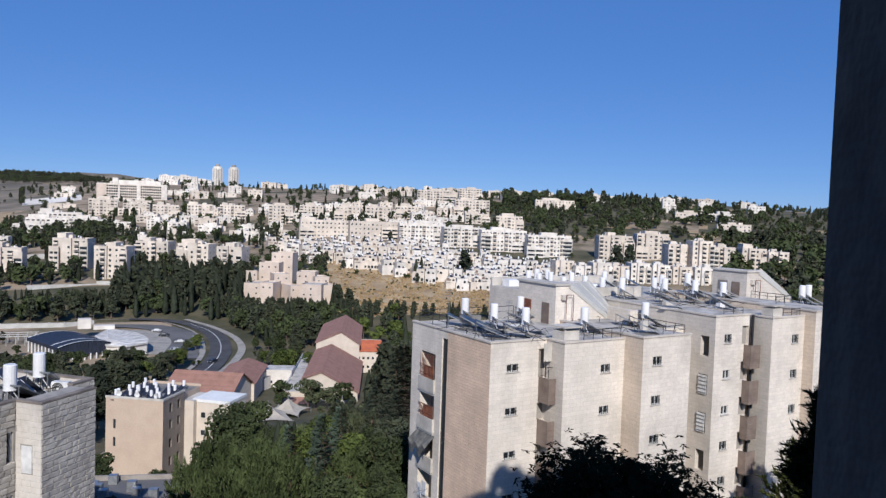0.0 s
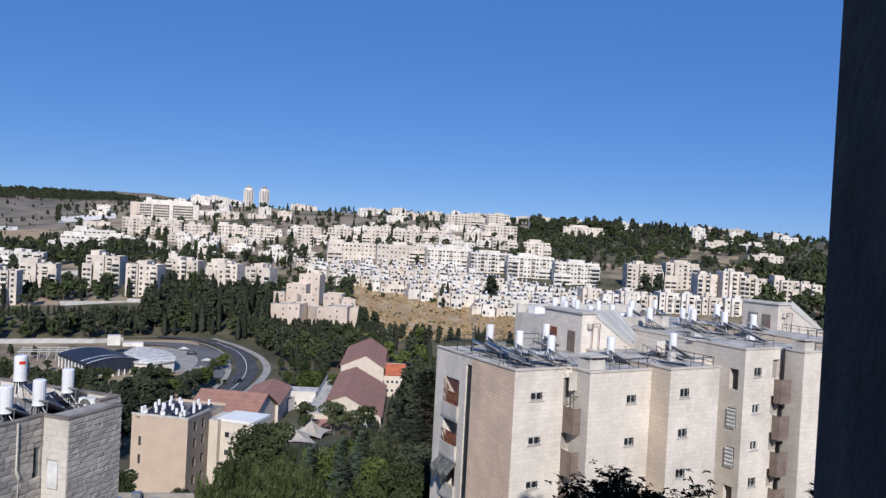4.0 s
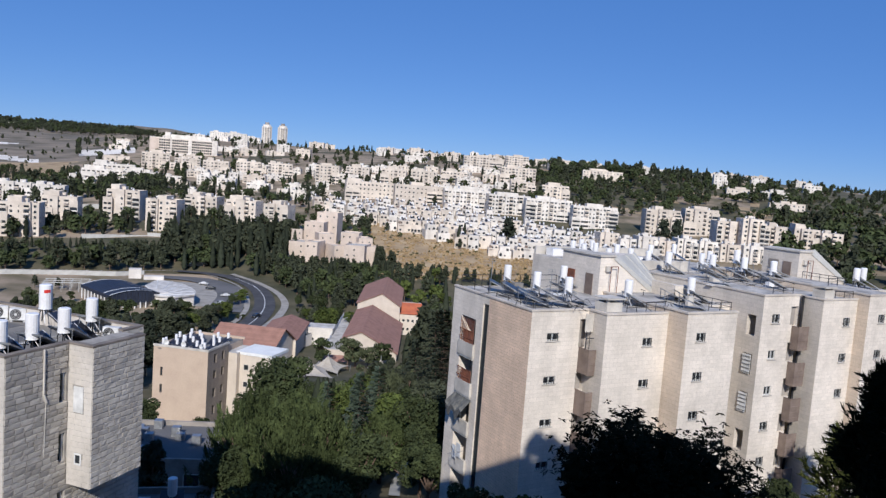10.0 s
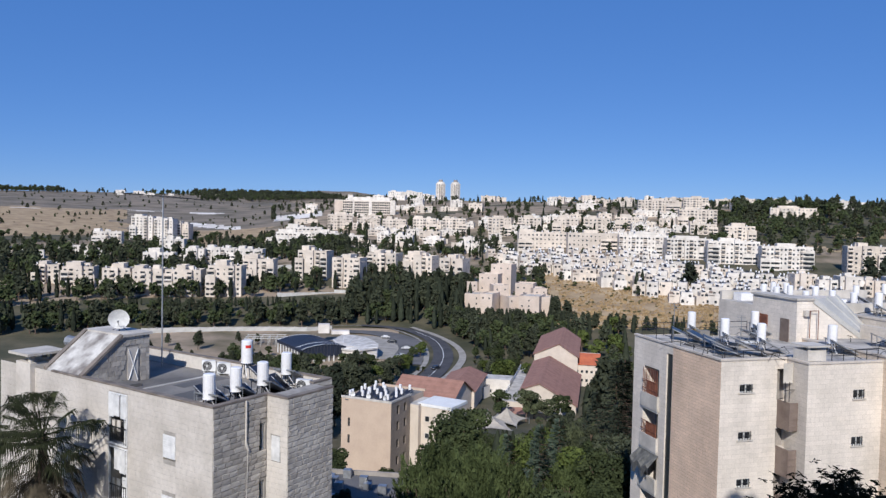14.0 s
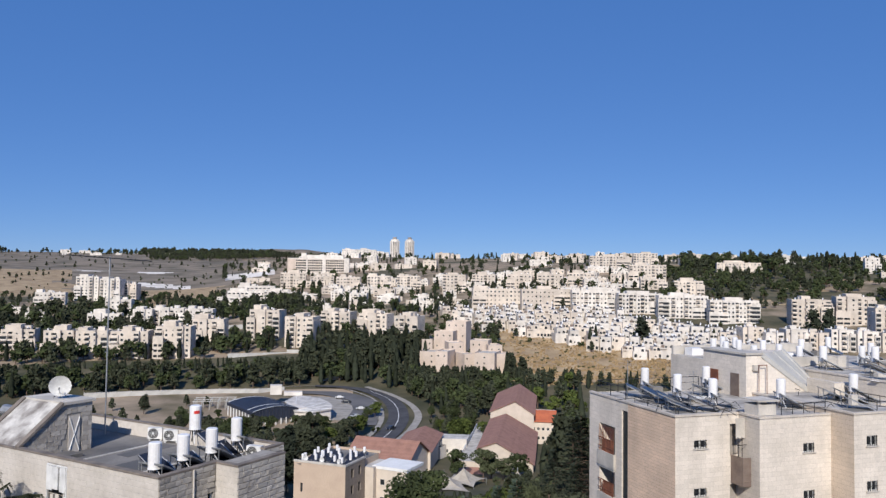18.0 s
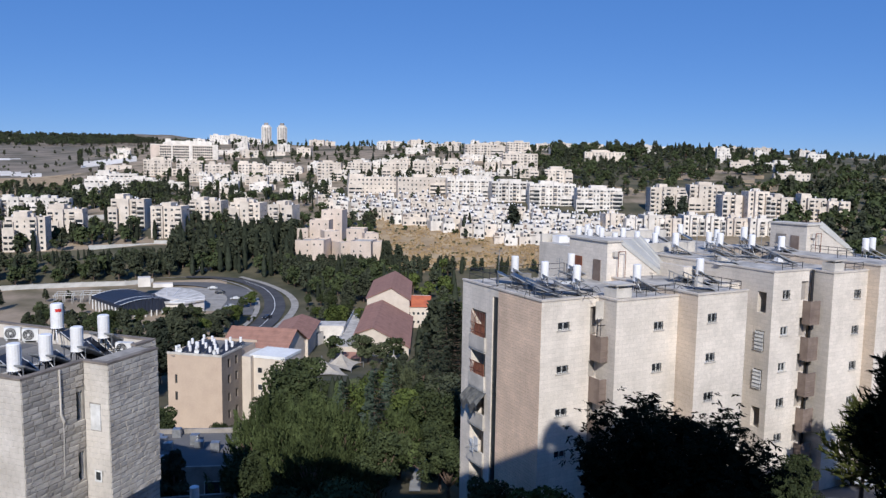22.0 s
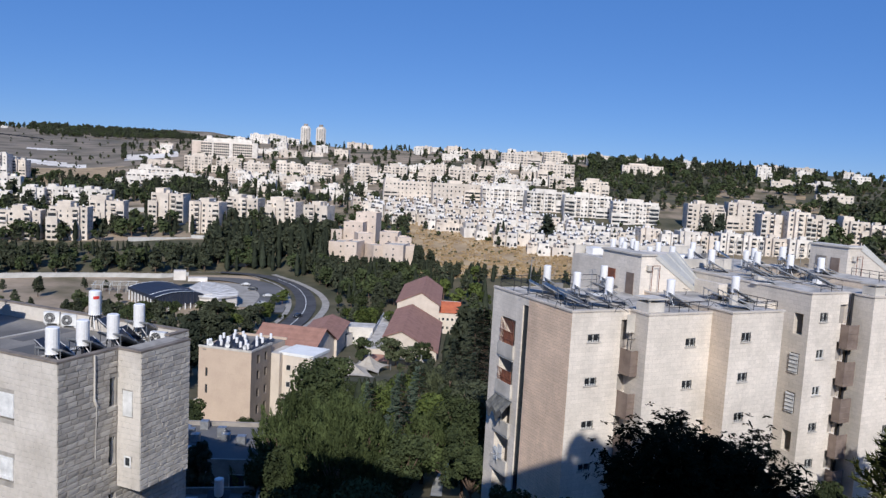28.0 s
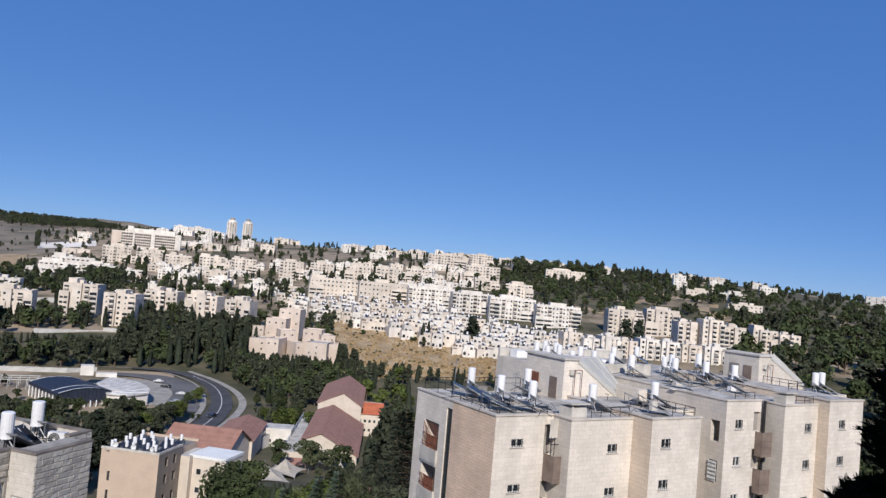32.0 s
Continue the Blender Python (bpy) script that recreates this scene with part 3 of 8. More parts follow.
def block(bearing, dist, wide, high, deep=12.0, turn=0.0, mat="far_stone", label="", group="", base=None, cols=None, balconies=True, tanks=4, step=0.0,
          name="apartment_building", storey=2.95, category="building", big=False):
    """A flat-roofed stone block with parapet, roof huts, windows and balconies towards the valley."""
    x, y = polar(bearing, dist)
    fx, fy = polar(bearing, dist + deep / 2)
    z = (ground_z(x, y) if base is None else base)
    root = thing(name, pose(fx, fy, z - 0.3, 0, 0, facing(fx, fy, turn)), label or "pale limestone apartment block with flat roof and balconies", category, group)
    s = Shape()
    w, d = wide / 2, deep / 2
    s.tray(-w, -d, -6, w, d, high, high + 0.9)
    c = k = 0.0
    if step:  # a bay that stands forward, so that the front breaks up in light and shade
        k = wide * (0.22 + 0.1 * rng.random())
        c = (rng.random() - 0.5) * wide * 0.4
        part("bay", Shape().box(c - k / 2, -d - step, -6, c + k / 2, -d - 0.002, high + 0.5 + rng.random(), 0), mat, root)
    if step and dist < 560:  # a lower, set-forward corner stack of deep loggias
        sg = 1 if c < 0 else -1
        e0, e1 = sorted((sg * w * 0.58, sg * (w + 0.6)))
        tower = Shape().box(e0, -d - step * 0.6, -6, e1, -d + 4, high - 1.4, 0)
        stack = part("corner_bay", tower, mat, root)
        for f in range(max(1, int(round((high - 0.6) / storey))) - 1):
            part("loggia", Shape().box(e0 + 0.35, -d - step * 0.6 - 0.03, f * storey + 1.0, e1 - 0.35, -d - step * 0.6 - 0.005, f * storey + 2.7, 0)
                 .box(e0 + 0.2, -d - step * 0.6 - 0.6, f * storey + 0.3, e1 - 0.2, -d - step * 0.6 - 0.005, f * storey + 0.98, 1), ("glass", "far_white"), stack)
    part("wall", s, (mat, "roof_light"), root)
    if wide > 13 and name == "apartment_building":  # a raised part of the roof line and a lower wing set forward
        lift = 2.0 + 1.4 * rng.random()
        r0 = -w + 0.3 + rng.random() * wide * 0.35
        r1 = r0 + wide * (0.22 + 0.25 * rng.random())
        part("roof_storey", Shape().tray(r0, -d + 0.35 + rng.random() * 2, high, r1, d - 1.5, high + lift, high + lift + 0.5, 0.25), (mat, "roof_light"), root)
        sd = rng.choice((-1, 1))
        g0, g1 = sorted((sd * w * (0.25 + 0.3 * rng.random()), sd * (w + 1.0)))
        if high > 9:
            low_h = high * (0.45 + 0.3 * rng.random())
            wing_ = part("wing", Shape().tray(g0, -d - 2.6, -6, g1, -d - 0.01 - step, low_h, low_h + 0.8, 0.25), (mat, "roof_light"), root)
            for f_ in range(max(1, int(low_h / 3))):
                part("opening", Shape().box(g0 + 0.6, -d - 2.66, f_ * 3 + 0.9, (g0 + g1) / 2 - 0.3, -d - 2.605, f_ * 3 + 2.2, 0).box((g0 + g1) / 2 + 0.3, -d - 2.66, f_ * 3 + 0.9, g1 - 0.6, -d - 2.605, f_ * 3 + 2.2, 0), "glass", wing_)
    hut = Shape()
    hx = (rng.random() - 0.5) * wide * 0.5
    hut.box(hx - 1.8, -1.0, high, hx + 1.8, 3.0, high + 2.6, 0)
    part("stair_hut", hut, (mat,), root)
    floors = max(1, int(round((high - 0.6) / storey)))
    n = cols or max(2, int(wide / 3.4))
    distant = dist > 520
    pieces = {"glazing": Shape(), "roof_gear": Shape()}

    def put(nm, me, m):
        if not distant:
            return part(nm, me, "", root, at=m)
        pieces["roof_gear" if "tank" in nm or "panel" in nm else "glazing"].take(me, m)

    for f in range(floors):
        fz = f * high / floors + 1.0
        for c_ in range(n):
            cx = -w + (c_ + 0.5) * wide / n
            fy_ = -d - 0.01 - (step if abs(cx - c) < k / 2 else 0)
            if balconies and (c_ + (1 if wide > 18 else 0)) % 3 == 1:
                put("balcony", BALCONY, pose(cx, fy_, fz - 0.6))
            elif rng.random() < 0.93:
                put("window", WINDOW_WIDE if big else WINDOW if rng.random() < 0.6 else WINDOW_SMALL, pose(cx, fy_, fz))
        if abs(turn) > 8:
            sgn = 1 if turn > 0 else -1
            for c_ in range(2):
                put("window", WINDOW_SMALL, pose(-sgn * (w + 0.01), -d + (c_ + 0.5) * deep / 2, fz, 0, 0, -90 * sgn))
    for i in range(tanks):
        tx = -w + 1.5 + (wide - 3) * (i + 0.5 * rng.random()) / tanks
        put("water_tank", TANK_FAR, pose(tx, -d + 1.2 + rng.random() * (deep - 4), high))
        put("solar_panel", PANEL_FAR, pose(tx + 1.0, -d + 1.0 + rng.random() * (deep - 5), high + 0.1, 0, 0, 20))
    for nm, sh in pieces.items():
        if sh.f:
            tagged(part(nm, sh, ("glass", "frame", "far_stone", "tank", "dark_metal", "solar"), root), kind="stuff")
    return root


G_ROW = "limestone blocks above the pine belt"
for b, d, w, h in [(44.89, 507, 13.7, 11), (42.95, 492, 17.5, 11.5), (40.51, 465, 15.3, 14), (38.46, 456, 16.4, 14.5), (36.03, 450, 19.9, 14.6),
                   (33.10, 447, 19.0, 17.2), (30.73, 477, 18.9, 16.7), (26.63, 492, 20.0, 18.4), (24.06, 459, 18.0, 18.0), (21.35, 501, 20.6, 14),
                   (18.53, 486, 19.6, 15), (15.97, 453, 15.2, 19.1)]:
    block(b, d, w, h, 13, -22 if b < 28 else -14, step=1.6, group=G_ROW, label="pale limestone apartment block with stepped front and white balconies")
for b, d, w, h in [(37.79, 579, 21.9, 10.2), (35.29, 579, 13.3, 13.2), (33.51, 582, 21, 13.4), (31.46, 579, 20.4, 12.1), (36.90, 657, 19.8, 13.8)]:
    block(b, d, w, h, 12, -12, "far_white", "white apartment block behind the front row", "white blocks on the slope", step=1.2)
for b, d, w, h in [(38.84, 819, 21.6, 23.5), (37.40, 807, 19.3, 22.3)]:
    block(b, d, w, h, 16, -20, "far_white", "tall white apartment block on the far slope", "tall white blocks", step=2, cols=5)
block(36.2, 818, 15, 17, 14, -20, "far_stone", "tan apartment block on the far slope", step=2)
block(41.19, 774, 25.1, 10.9, 14, -10, "far_white", "white stepped apartment house on the far slope", step=2)
for b, d, w, h in [(43.62, 681, 33.2, 5.6), (42.13, 633, 12.3, 5.9), (46.5, 640, 30, 6)]:
    block(b, d, w, h, 14, -5, "far_white", "low white flat-roofed hall among trees", "low halls", balconies=False, tanks=1, name="low_hall")
for b, d, w, h in [(24.82, 849, 27.8, 16.5), (22.66, 840, 26.1, 11), (20.68, 804, 25.4, 13.8), (18.35, 792, 24.6, 16.4), (16.06, 786, 24.7, 15.5),
                   (12.55, 732, 22.7, 18.2), (10.28, 744, 22.9, 14.1), (7.52, 720, 23.6, 13.3), (5.18, 708, 23.6, 12.7), (2.83, 723, 24.3, 11.7)]:
    block(b, d, w, h, 12, -4, label="cube-like limestone apartment block on the upper slope", group="upper row of blocks")
for b, d, w, h in [(26.84, 765, 24.2, 8), (25.11, 741, 21.2, 8), (21.24, 726, 17.9, 8), (19.87, 693, 16.2, 9), (28.6, 770, 24, 7), (17.6, 690, 20, 6), (14.6, 660, 22, 6)]:
    block(b, d, w, h, 16, -6, "far_white", "low white terraced house with long balconies", "low terraces", step=3, storey=2.7)
for b, d, w, h in [(0.85, 858, 43.9, 17.6), (-1.78, 909, 27.8, 16.9), (-1.94, 771, 35.9, 15.6), (-2.34, 702, 22.4, 9.2), (-4.81, 669, 23.8, 11.7)]:
    block(b, d, w, h, 14, 5, label="limestone block near the hilltop", group="hilltop blocks")
block(-8.23, 846, 43.7, 11, 16, 6, "far_stone", "long low sand-coloured house on the wooded hilltop", balconies=False, step=4)
for b, d, w, h in [(-16.57, 855, 13.2, 15.3), (-17.99, 801, 26, 7), (-21.13, 726, 29.4, 6), (-20.33, 795, 26.6, 8), (-19.1, 900, 14, 9), (-22.6, 905, 18, 9)]:
    block(b, d, w, h, 12, 8, "far_stone" if h < 8 else "far_white", "small hilltop building among pines", "hilltop houses", balconies=False, tanks=2)

# the long slab and the stepped white estate under it
G_LONG = "long slab on the slope"
for b, d, w, h in [(9.33, 609, 39.4, 13.4), (5.55, 591, 39.5, 13.5), (1.9, 583, 36, 13.8), (-1.3, 570, 32, 14.5), (-4.38, 558, 34.8, 15.5), (-7.86, 546, 32.4, 15)]:
    block(b, d, w, h, 11, 9 if b > 0 else 14, "far_stone" if b > 3 else "far_white", "long beige slab of flats with rows of windows", G_LONG, cols=12, balconies=b < 3, tanks=7,
          step=0 if b > 3 else 1.5)


OPENING = Shape().box(-0.75, -0.05, 0, 0.75, 0, 1.7, 0).box(-0.95, -0.4, -0.2, 0.95, 0, -0.05, 1).mesh("window", "glass", "far_white")
ARCH = Shape().prism_y([(-0.8, 0), (0.8, 0), (0.8, 1.3), (0.55, 1.8), (0, 2.05), (-0.55, 1.8), (-0.8, 1.3)], -0.05, 0.0).mesh("arch", "glass")


def terrace_house(bearing, dist, wide, high, turn, mat, lab):
    x, y = polar(bearing, dist)
    root = thing("terraced_house", pose(x, y, ground_z(x, y) - 0.2, 0, 0, facing(x, y, turn)), lab, "house", "white stepped estate")
    s = Shape()
    w, d = wide / 2, 5.0
    up = high * (0.45 + 0.2 * rng.random())
    s.tray(-w, -d, -5, w, d, up, up + 0.9, 0.25)
    set_back = -d + 2.0 + rng.random() * 2
    left = -w * (0.1 + 0.85 * rng.random())
    part("upper_floor", Shape().box(left, set_back, up, w - 0.3, d - 0.3, high, 0, 1), (mat, "roof_light"), root)
    part("wall", s, (mat, "roof_light"), root)
    gear = Shape()
    for f in range(max(1, int(up / 2.7))):
        for c in (-0.66, 0.0, 0.66):
            if rng.random() < 0.8:
                part("window", rng.choice((WINDOW, WINDOW_SMALL, OPENING, ARCH)), "", root, at=pose(c * w, -d - 0.01, 0.6 + f * 2.8))
    for c in (0.25, 0.75):
        if rng.random() < 0.85:
            part("window", rng.choice((WINDOW, OPENING, ARCH)), "", root, at=pose(left + (w - 0.3 - left) * c, set_back - 0.01, up + 0.3))
    for i in range(2):
        gear.take(TANK_FAR, pose(left + 0.6 + (w - left - 1.2) * rng.random(), 0.5 + rng.random() * 3, high))
    gear.take(PANEL_FAR, pose(left + (w - left) * 0.5, -0.5, high, 0, 0, 20))
    tagged(part("roof_gear", gear, ("glass", "frame", "far_stone", "tank", "dark_metal", "solar"), root), kind="stuff")
    if rng.random() < 0.5:
        part("dark_pergola", Shape().box(-w + 0.3, -d - 0.6, up - 0.1, -w + 0.3 + wide * 0.4, -d + 1.8, up + 0.02, 0).box(-w + 0.3, -d + 0.4, up + 0.9, -w + 2.2, -d + 1.6, up + 2.3, 0), "brown_panel", root)


for row, (d0, b0, b1) in enumerate([(560, 13.2, 0.5), (548, 12.6, -2.0), (536, 12.0, -4.5), (524, 11.4, -9.5), (512, 10.0, -10.5), (501, 7.5, -11.5), (490, 4.5, -12), (479, 2.0, -11), (468, -0.5, -10.5)]):
    b = b0
    while b > b1:
        wide = 5.2 + 3.6 * rng.random()
        dd = d0 - (13 - b) * 1.6 + 6 * rng.random()
        if rng.random() < 0.93:
            terrace_house(b, dd, wide * 1.02, 6.0 + 4.2 * rng.random(), 24 * (rng.random() - 0.35), rng.choice(["far_white", "far_white", "far_stone"]),
                          "white stepped terrace house with roof patio and water tanks")
        b -= math.degrees((wide + 0.5 + (3 if rng.random() < 0.08 else 0)) / dd)

# low white houses that fill the slope between the rows
for i in range(95):
    b = -3 + 29 * rng.random()
    d = (625 if b < 10 else 600) + 250 * rng.random()
    if abs(b - 27) < 3 or 2 < b < 10 and d < 640:
        continue
    block(b, d, 10 + 12 * rng.random(), 3.5 + 4.5 * rng.random(), 9, 36 * (rng.random() - 0.5), rng.choice(["far_white", "far_white", "far_stone"]), "low white house with terraces among garden trees",
          "low houses on the slope", cols=4, balconies=rng.random() < 0.4, tanks=2, step=1.5, name="hillside_house", category="house")

# long white stepped building under the hotel slab
for k, (b, d, w, h) in enumerate([(28.4, 742, 50, 5.5), (27.9, 752, 44, 10), (27.5, 762, 36, 14), (29.6, 735, 22, 4), (26.0, 748, 26, 9)]):
    block(b, d, w, h, 9.5, -6, "far_white", "tier of a long white stepped building with deep terraces", "long stepped building", step=0, cols=int(w / 4), tanks=4, storey=3.2, big=True)

# right-hand cluster
for b, d, w, h in [(-12.76, 543, 24, 17), (-15.45, 552, 22.9, 18)]:
    block(b, d, w, h, 13, 15, label="limestone apartment block with dark trees before it", group="pair of blocks", step=2)
for b, d, w, h in [(-17.2, 501, 13, 20), (-18.9, 498, 13, 23), (-20.4, 512, 14, 17), (-22.4, 528, 16, 14), (-24.0, 530, 13, 12)]:
    block(b, d, w, h, 12, 22, label="stepped limestone flats with deep balconies", group="right cluster", step=2.4)
for b, d, w, h in [(-9.0, 465, 12, 14), (-10.4, 462, 10, 12), (-11.8, 468, 12, 13), (-13.2, 470, 10, 11), (-14.6, 476, 12, 12), (-16.1, 478, 11, 11), (-17.6, 480, 12, 10),
                   (-19.2, 480, 13, 10), (-20.9, 484, 13, 9)]:
    block(b, d, w, h, 11, 20, rng.choice(["far_stone", "far_white"]), "white stepped flats with arched openings", "lower right terrace", step=2, tanks=3)

# hotel-like slab and the twin towers on the skyline
def hotel():
    x, y = polar(22.97, 987)
    root = thing("hotel_slab", pose(x, y, 5.5, 0, 0, facing(x, y, -4)), "long white slab with grids of deep windows and a tan end wall", "building")
    part("wall", Shape().box(-39.8, 0.6, -12, 39.8, 16, 19.5, 0, 1), ("far_white", "roof_light"), root)
    part("end_wall", Shape().box(-40.2, 0, -12, -29.6, 0.59, 18.6, 0), "far_pink", root, "tan end wall")
    part("roof_storey", Shape().box(-22, 4, 19.5, 32, 14, 24.0, 0, 1), ("far_white", "roof_light"), root)
    part("lift_tower", Shape().box(-22.6, 2, 19.5, -16.5, 12, 26.5, 0), "far_white", root)
    for x0, x1 in ((5.2, 9.0), (33.4, 39.8), (-15.9, -14.2)):
        part("pier", Shape().box(x0, -0.6, -12, x1, 0.59, 20.2, 0), "far_white", root)
    for x0, x1, n in ((-29.4, -16.2, 5), (-14.0, 5.0, 8), (9.2, 33.2, 10)):
        part("window", Shape().box(x0, 0.52, 1.5, x1, 0.59, 18.0, 0), "glass", root)
        for i in range(n + 1):
            u = x0 + (x1 - x0) * i / n
            part("fin", Shape().box(u - 0.28, -0.25, 1.5, u + 0.28, 0.51, 18.0, 0), "far_stone", root)
        for f in range(6):
            part("spandrel", Shape().box(x0, 0.0, 1.0 + f * 3.3, x1, 0.5, 2.3 + f * 3.3, 0), "far_stone", root)
    part("podium", Shape().box(-24, -5, -12, 40, -0.61, 0.6, 0, 1), ("far_white", "roof_light"), root)


hotel()
for b in (17.19, 16.05):
    t_x, t_y = polar(b, 2350)
    tower = thing("tower_block", pose(t_x, t_y, 64, 0, 0, facing(t_x, t_y)), "white high-rise tower with stepped crown on the skyline", "tower", "twin towers")
    ring = [(16 * math.cos(radians(a)) * k, 14 * math.sin(radians(a)) * k) for a, k in ((-112, 1.0), (-68, 1.0), (-40, 0.96), (-20, 1.0), (40, 1), (140, 1), (200, 1.0), (220, 0.96))]
    part("wall", Shape().walls(ring, -20, 54, 0, 0), "far_white", tower)
    part("crown", Shape().walls([(x_ * 0.78, y_ * 0.78) for x_, y_ in ring], 54, 59, 0, 0), "far_white", tower)
    part("roof_cap", Shape().tube((0, 0, 59), (0, 0, 66), 7, 6, 8), "recess", tower, "dark machine room")
    for f in range(16):
        for u, wd in ((-10.5, 3.0), (-3.4, 3.6), (3.4, 3.6), (10.5, 3.0)):
            part("window", Shape().box(u - wd / 2 + 0.4, -0.3, 0, u + wd / 2 - 0.4, 0.3, 1.6, 0), "recess", tower, at=pose(0, -13.2 if abs(u) < 5 else -11.2, f * 3.3 + 0.6, 0, 0, 0))
        part("balcony", Shape().box(-6.0, -14.8, f * 3.3 - 0.4, 6.0, -13.0, f * 3.3 + 0.3, 0), "far_white", tower)
for b, d, w, h in [(20.71, 1500, 26, 16), (19.38, 1420, 40, 15), (18.2, 1500, 30, 11)]:
    block(b, d, w, h, 14, -4, "far_white", "white apartment slab on the skyline", "skyline slabs", cols=6, balconies=False, tanks=2)
# loose houses up to the skyline
for i in range(95):
    b = -30 + 58 * rng.random()
    d = 880 + 520 * rng.random() ** 0.8 if b > -2 else 950 + 350 * rng.random()
    if b < -2 and rng.random() < 0.6:
        continue
    block(b, d, 14 + 16 * rng.random(), 5 + 6 * rng.random(), 10, 40 * (rng.random() - 0.5), rng.choice(["far_white", "far_stone"]), "pale flat-roofed house on the upper hillside",
          "upper hillside houses", cols=3, balconies=False, tanks=1, name="hillside_house", category="house")
for i in range(14):
    b, d = 24 + 20 * rng.random(), 2150 + 220 * rng.random()
    block(b, d, 12 + 22 * rng.random(), 4 + 5 * rng.random(), 12, 0, "far_white", "far pale building along the skyline", "far skyline buildings", cols=2, balconies=False, tanks=0,
          name="skyline_house", category="house")

ribbon("dirt_road", [(37.5, 2060), (34, 1985), (31.5, 1900), (28.5, 1860)], 4.5, "quarry", 1.2, "pale dirt road across the scrub slope", "road", 30)

# long retaining wall under the white blocks
def retaining_wall():
    s = Shape()
    for i in range(40):
        b0, b1 = 40 - i * 0.56, 40 - (i + 1) * 0.56
        (x0, y0), (x1, y1) = polar(b0, 548), polar(b1, 548)
        z0, z1 = ground_z(x0, y0), ground_z(x1, y1)
        s.add([(x0, y0, z0 - 2), (x1, y1, z1 - 2), (x1, y1, z1 + 3.0), (x0, y0, z0 + 3.0), (x0 * 1.002, y0 * 1.002, z0 + 3.0), (x1 * 1.002, y1 * 1.002, z1 + 3.0)], [(0, 1, 2, 3), (3, 2, 5, 4)])
    tagged(new("retaining_wall", s.mesh("retaining_wall", "concrete")), "long pale concrete retaining wall along the slope", "wall", kind="structure")


retaining_wall()

# pink stepped building in the cypress wood
pb = polar(11.6, 420)
pink = thing("stepped_building", pose(*pb, ground_z(*pb), 0, 0, facing(*pb)), "pinkish limestone stepped building with flat roofs among cypresses", "building")
pink_inv = pink.matrix_basis.inverted()
for bl, br_, d, zt, deep, tn in [(15.2, 13.9, 404, -39.4, 16, -18), (14.0, 13.0, 398, -38.6, 14, -18), (14.1, 12.6, 430, -30.2, 12, -14), (13.2, 11.6, 440, -25.0, 14, -14), (12.95, 11.75, 414, -35.2, 12, 12),
                                 (11.75, 10.9, 398, -39.9, 12, 24), (11.0, 9.4, 392, -38.6, 18, -12), (9.45, 8.15, 398, -39.4, 16, 20), (11.3, 9.9, 416, -34.0, 12, -10), (9.9, 8.8, 410, -36.0, 12, 14), (15.0, 14.2, 424, -34.4, 9, 10)]:
    wx_, wy_ = polar((bl + br_) / 2, d)
    half, hz = d * radians(bl - br_) / 2, zt + 64
    wing = part("wing", Shape().tray(-half, 0, 0, half, deep, hz - 0.7, hz, 0.3), ("far_pink", "roof_light"), pink, at=pink_inv @ pose(wx_, wy_, -64, 0, 0, facing(wx_, wy_, tn)))
    for f in range(3):
        for c in range(max(2, int(half * 2 / 3.2))):
            if rng.random() < 0.55:
                part("window", WINDOW_SMALL, "", wing, at=pose(-half + (c + 0.5) * half * 2 / max(2, int(half * 2 / 3.2)), -0.01, hz - 2.9 - f * 3.0))


# ---- valley: road, depot, school, beige house ----
FLAT = -56.6
ribbon("road", [(18.9, 246), (17.95, 263), (17.2, 281), (16.73, 302), (16.86, 326), (17.6, 350), (18.9, 368), (20.6, 376), (23, 380)], 4.2, "asphalt", 0.16,
       "curving two-lane asphalt road", "road")
ribbon("pavement", [(16.6, 262), (15.7, 283), (15.2, 305), (15.5, 324), (16.3, 342), (17.6, 362), (19.2, 376)], 1.5, "paving", 0.28, "pale concrete pavement beside the road", "pavement")
ribbon("pavement", [(19.3, 262), (18.4, 282), (18.0, 302), (18.1, 322), (18.6, 338)], 1.0, "paving", 0.28, "narrow kerbed strip between road and trees", "pavement")
ribbon("road_line", [(18.9, 246), (17.95, 263), (17.2, 281), (16.73, 302), (16.86, 326), (17.6, 350), (18.9, 368)], 0.14, "line", 0.20, "white centre line on the road", "road marking")
ribbon("parking_loop", [(19.7, 290), (19.47, 302), (19.05, 326), (19.86, 347), (21.3, 361), (22.9, 367), (25.2, 369)], 6.5, "asphalt_pale", 0.2, "wide sun-bleached asphalt turning loop", "road")
ribbon("parking_kerb", [(18.2, 300), (18.05, 326), (18.9, 352), (20.6, 371), (22.9, 378), (26, 378)], 0.5, "paving", 0.3, "pale kerb round the turning loop", "kerb")
ribbon("plaza", [(21.4, 300), (21.3, 325), (22.4, 345), (25, 352)], 10, "paving", 0.12, "pale paved forecourt of the depot", "pavement")


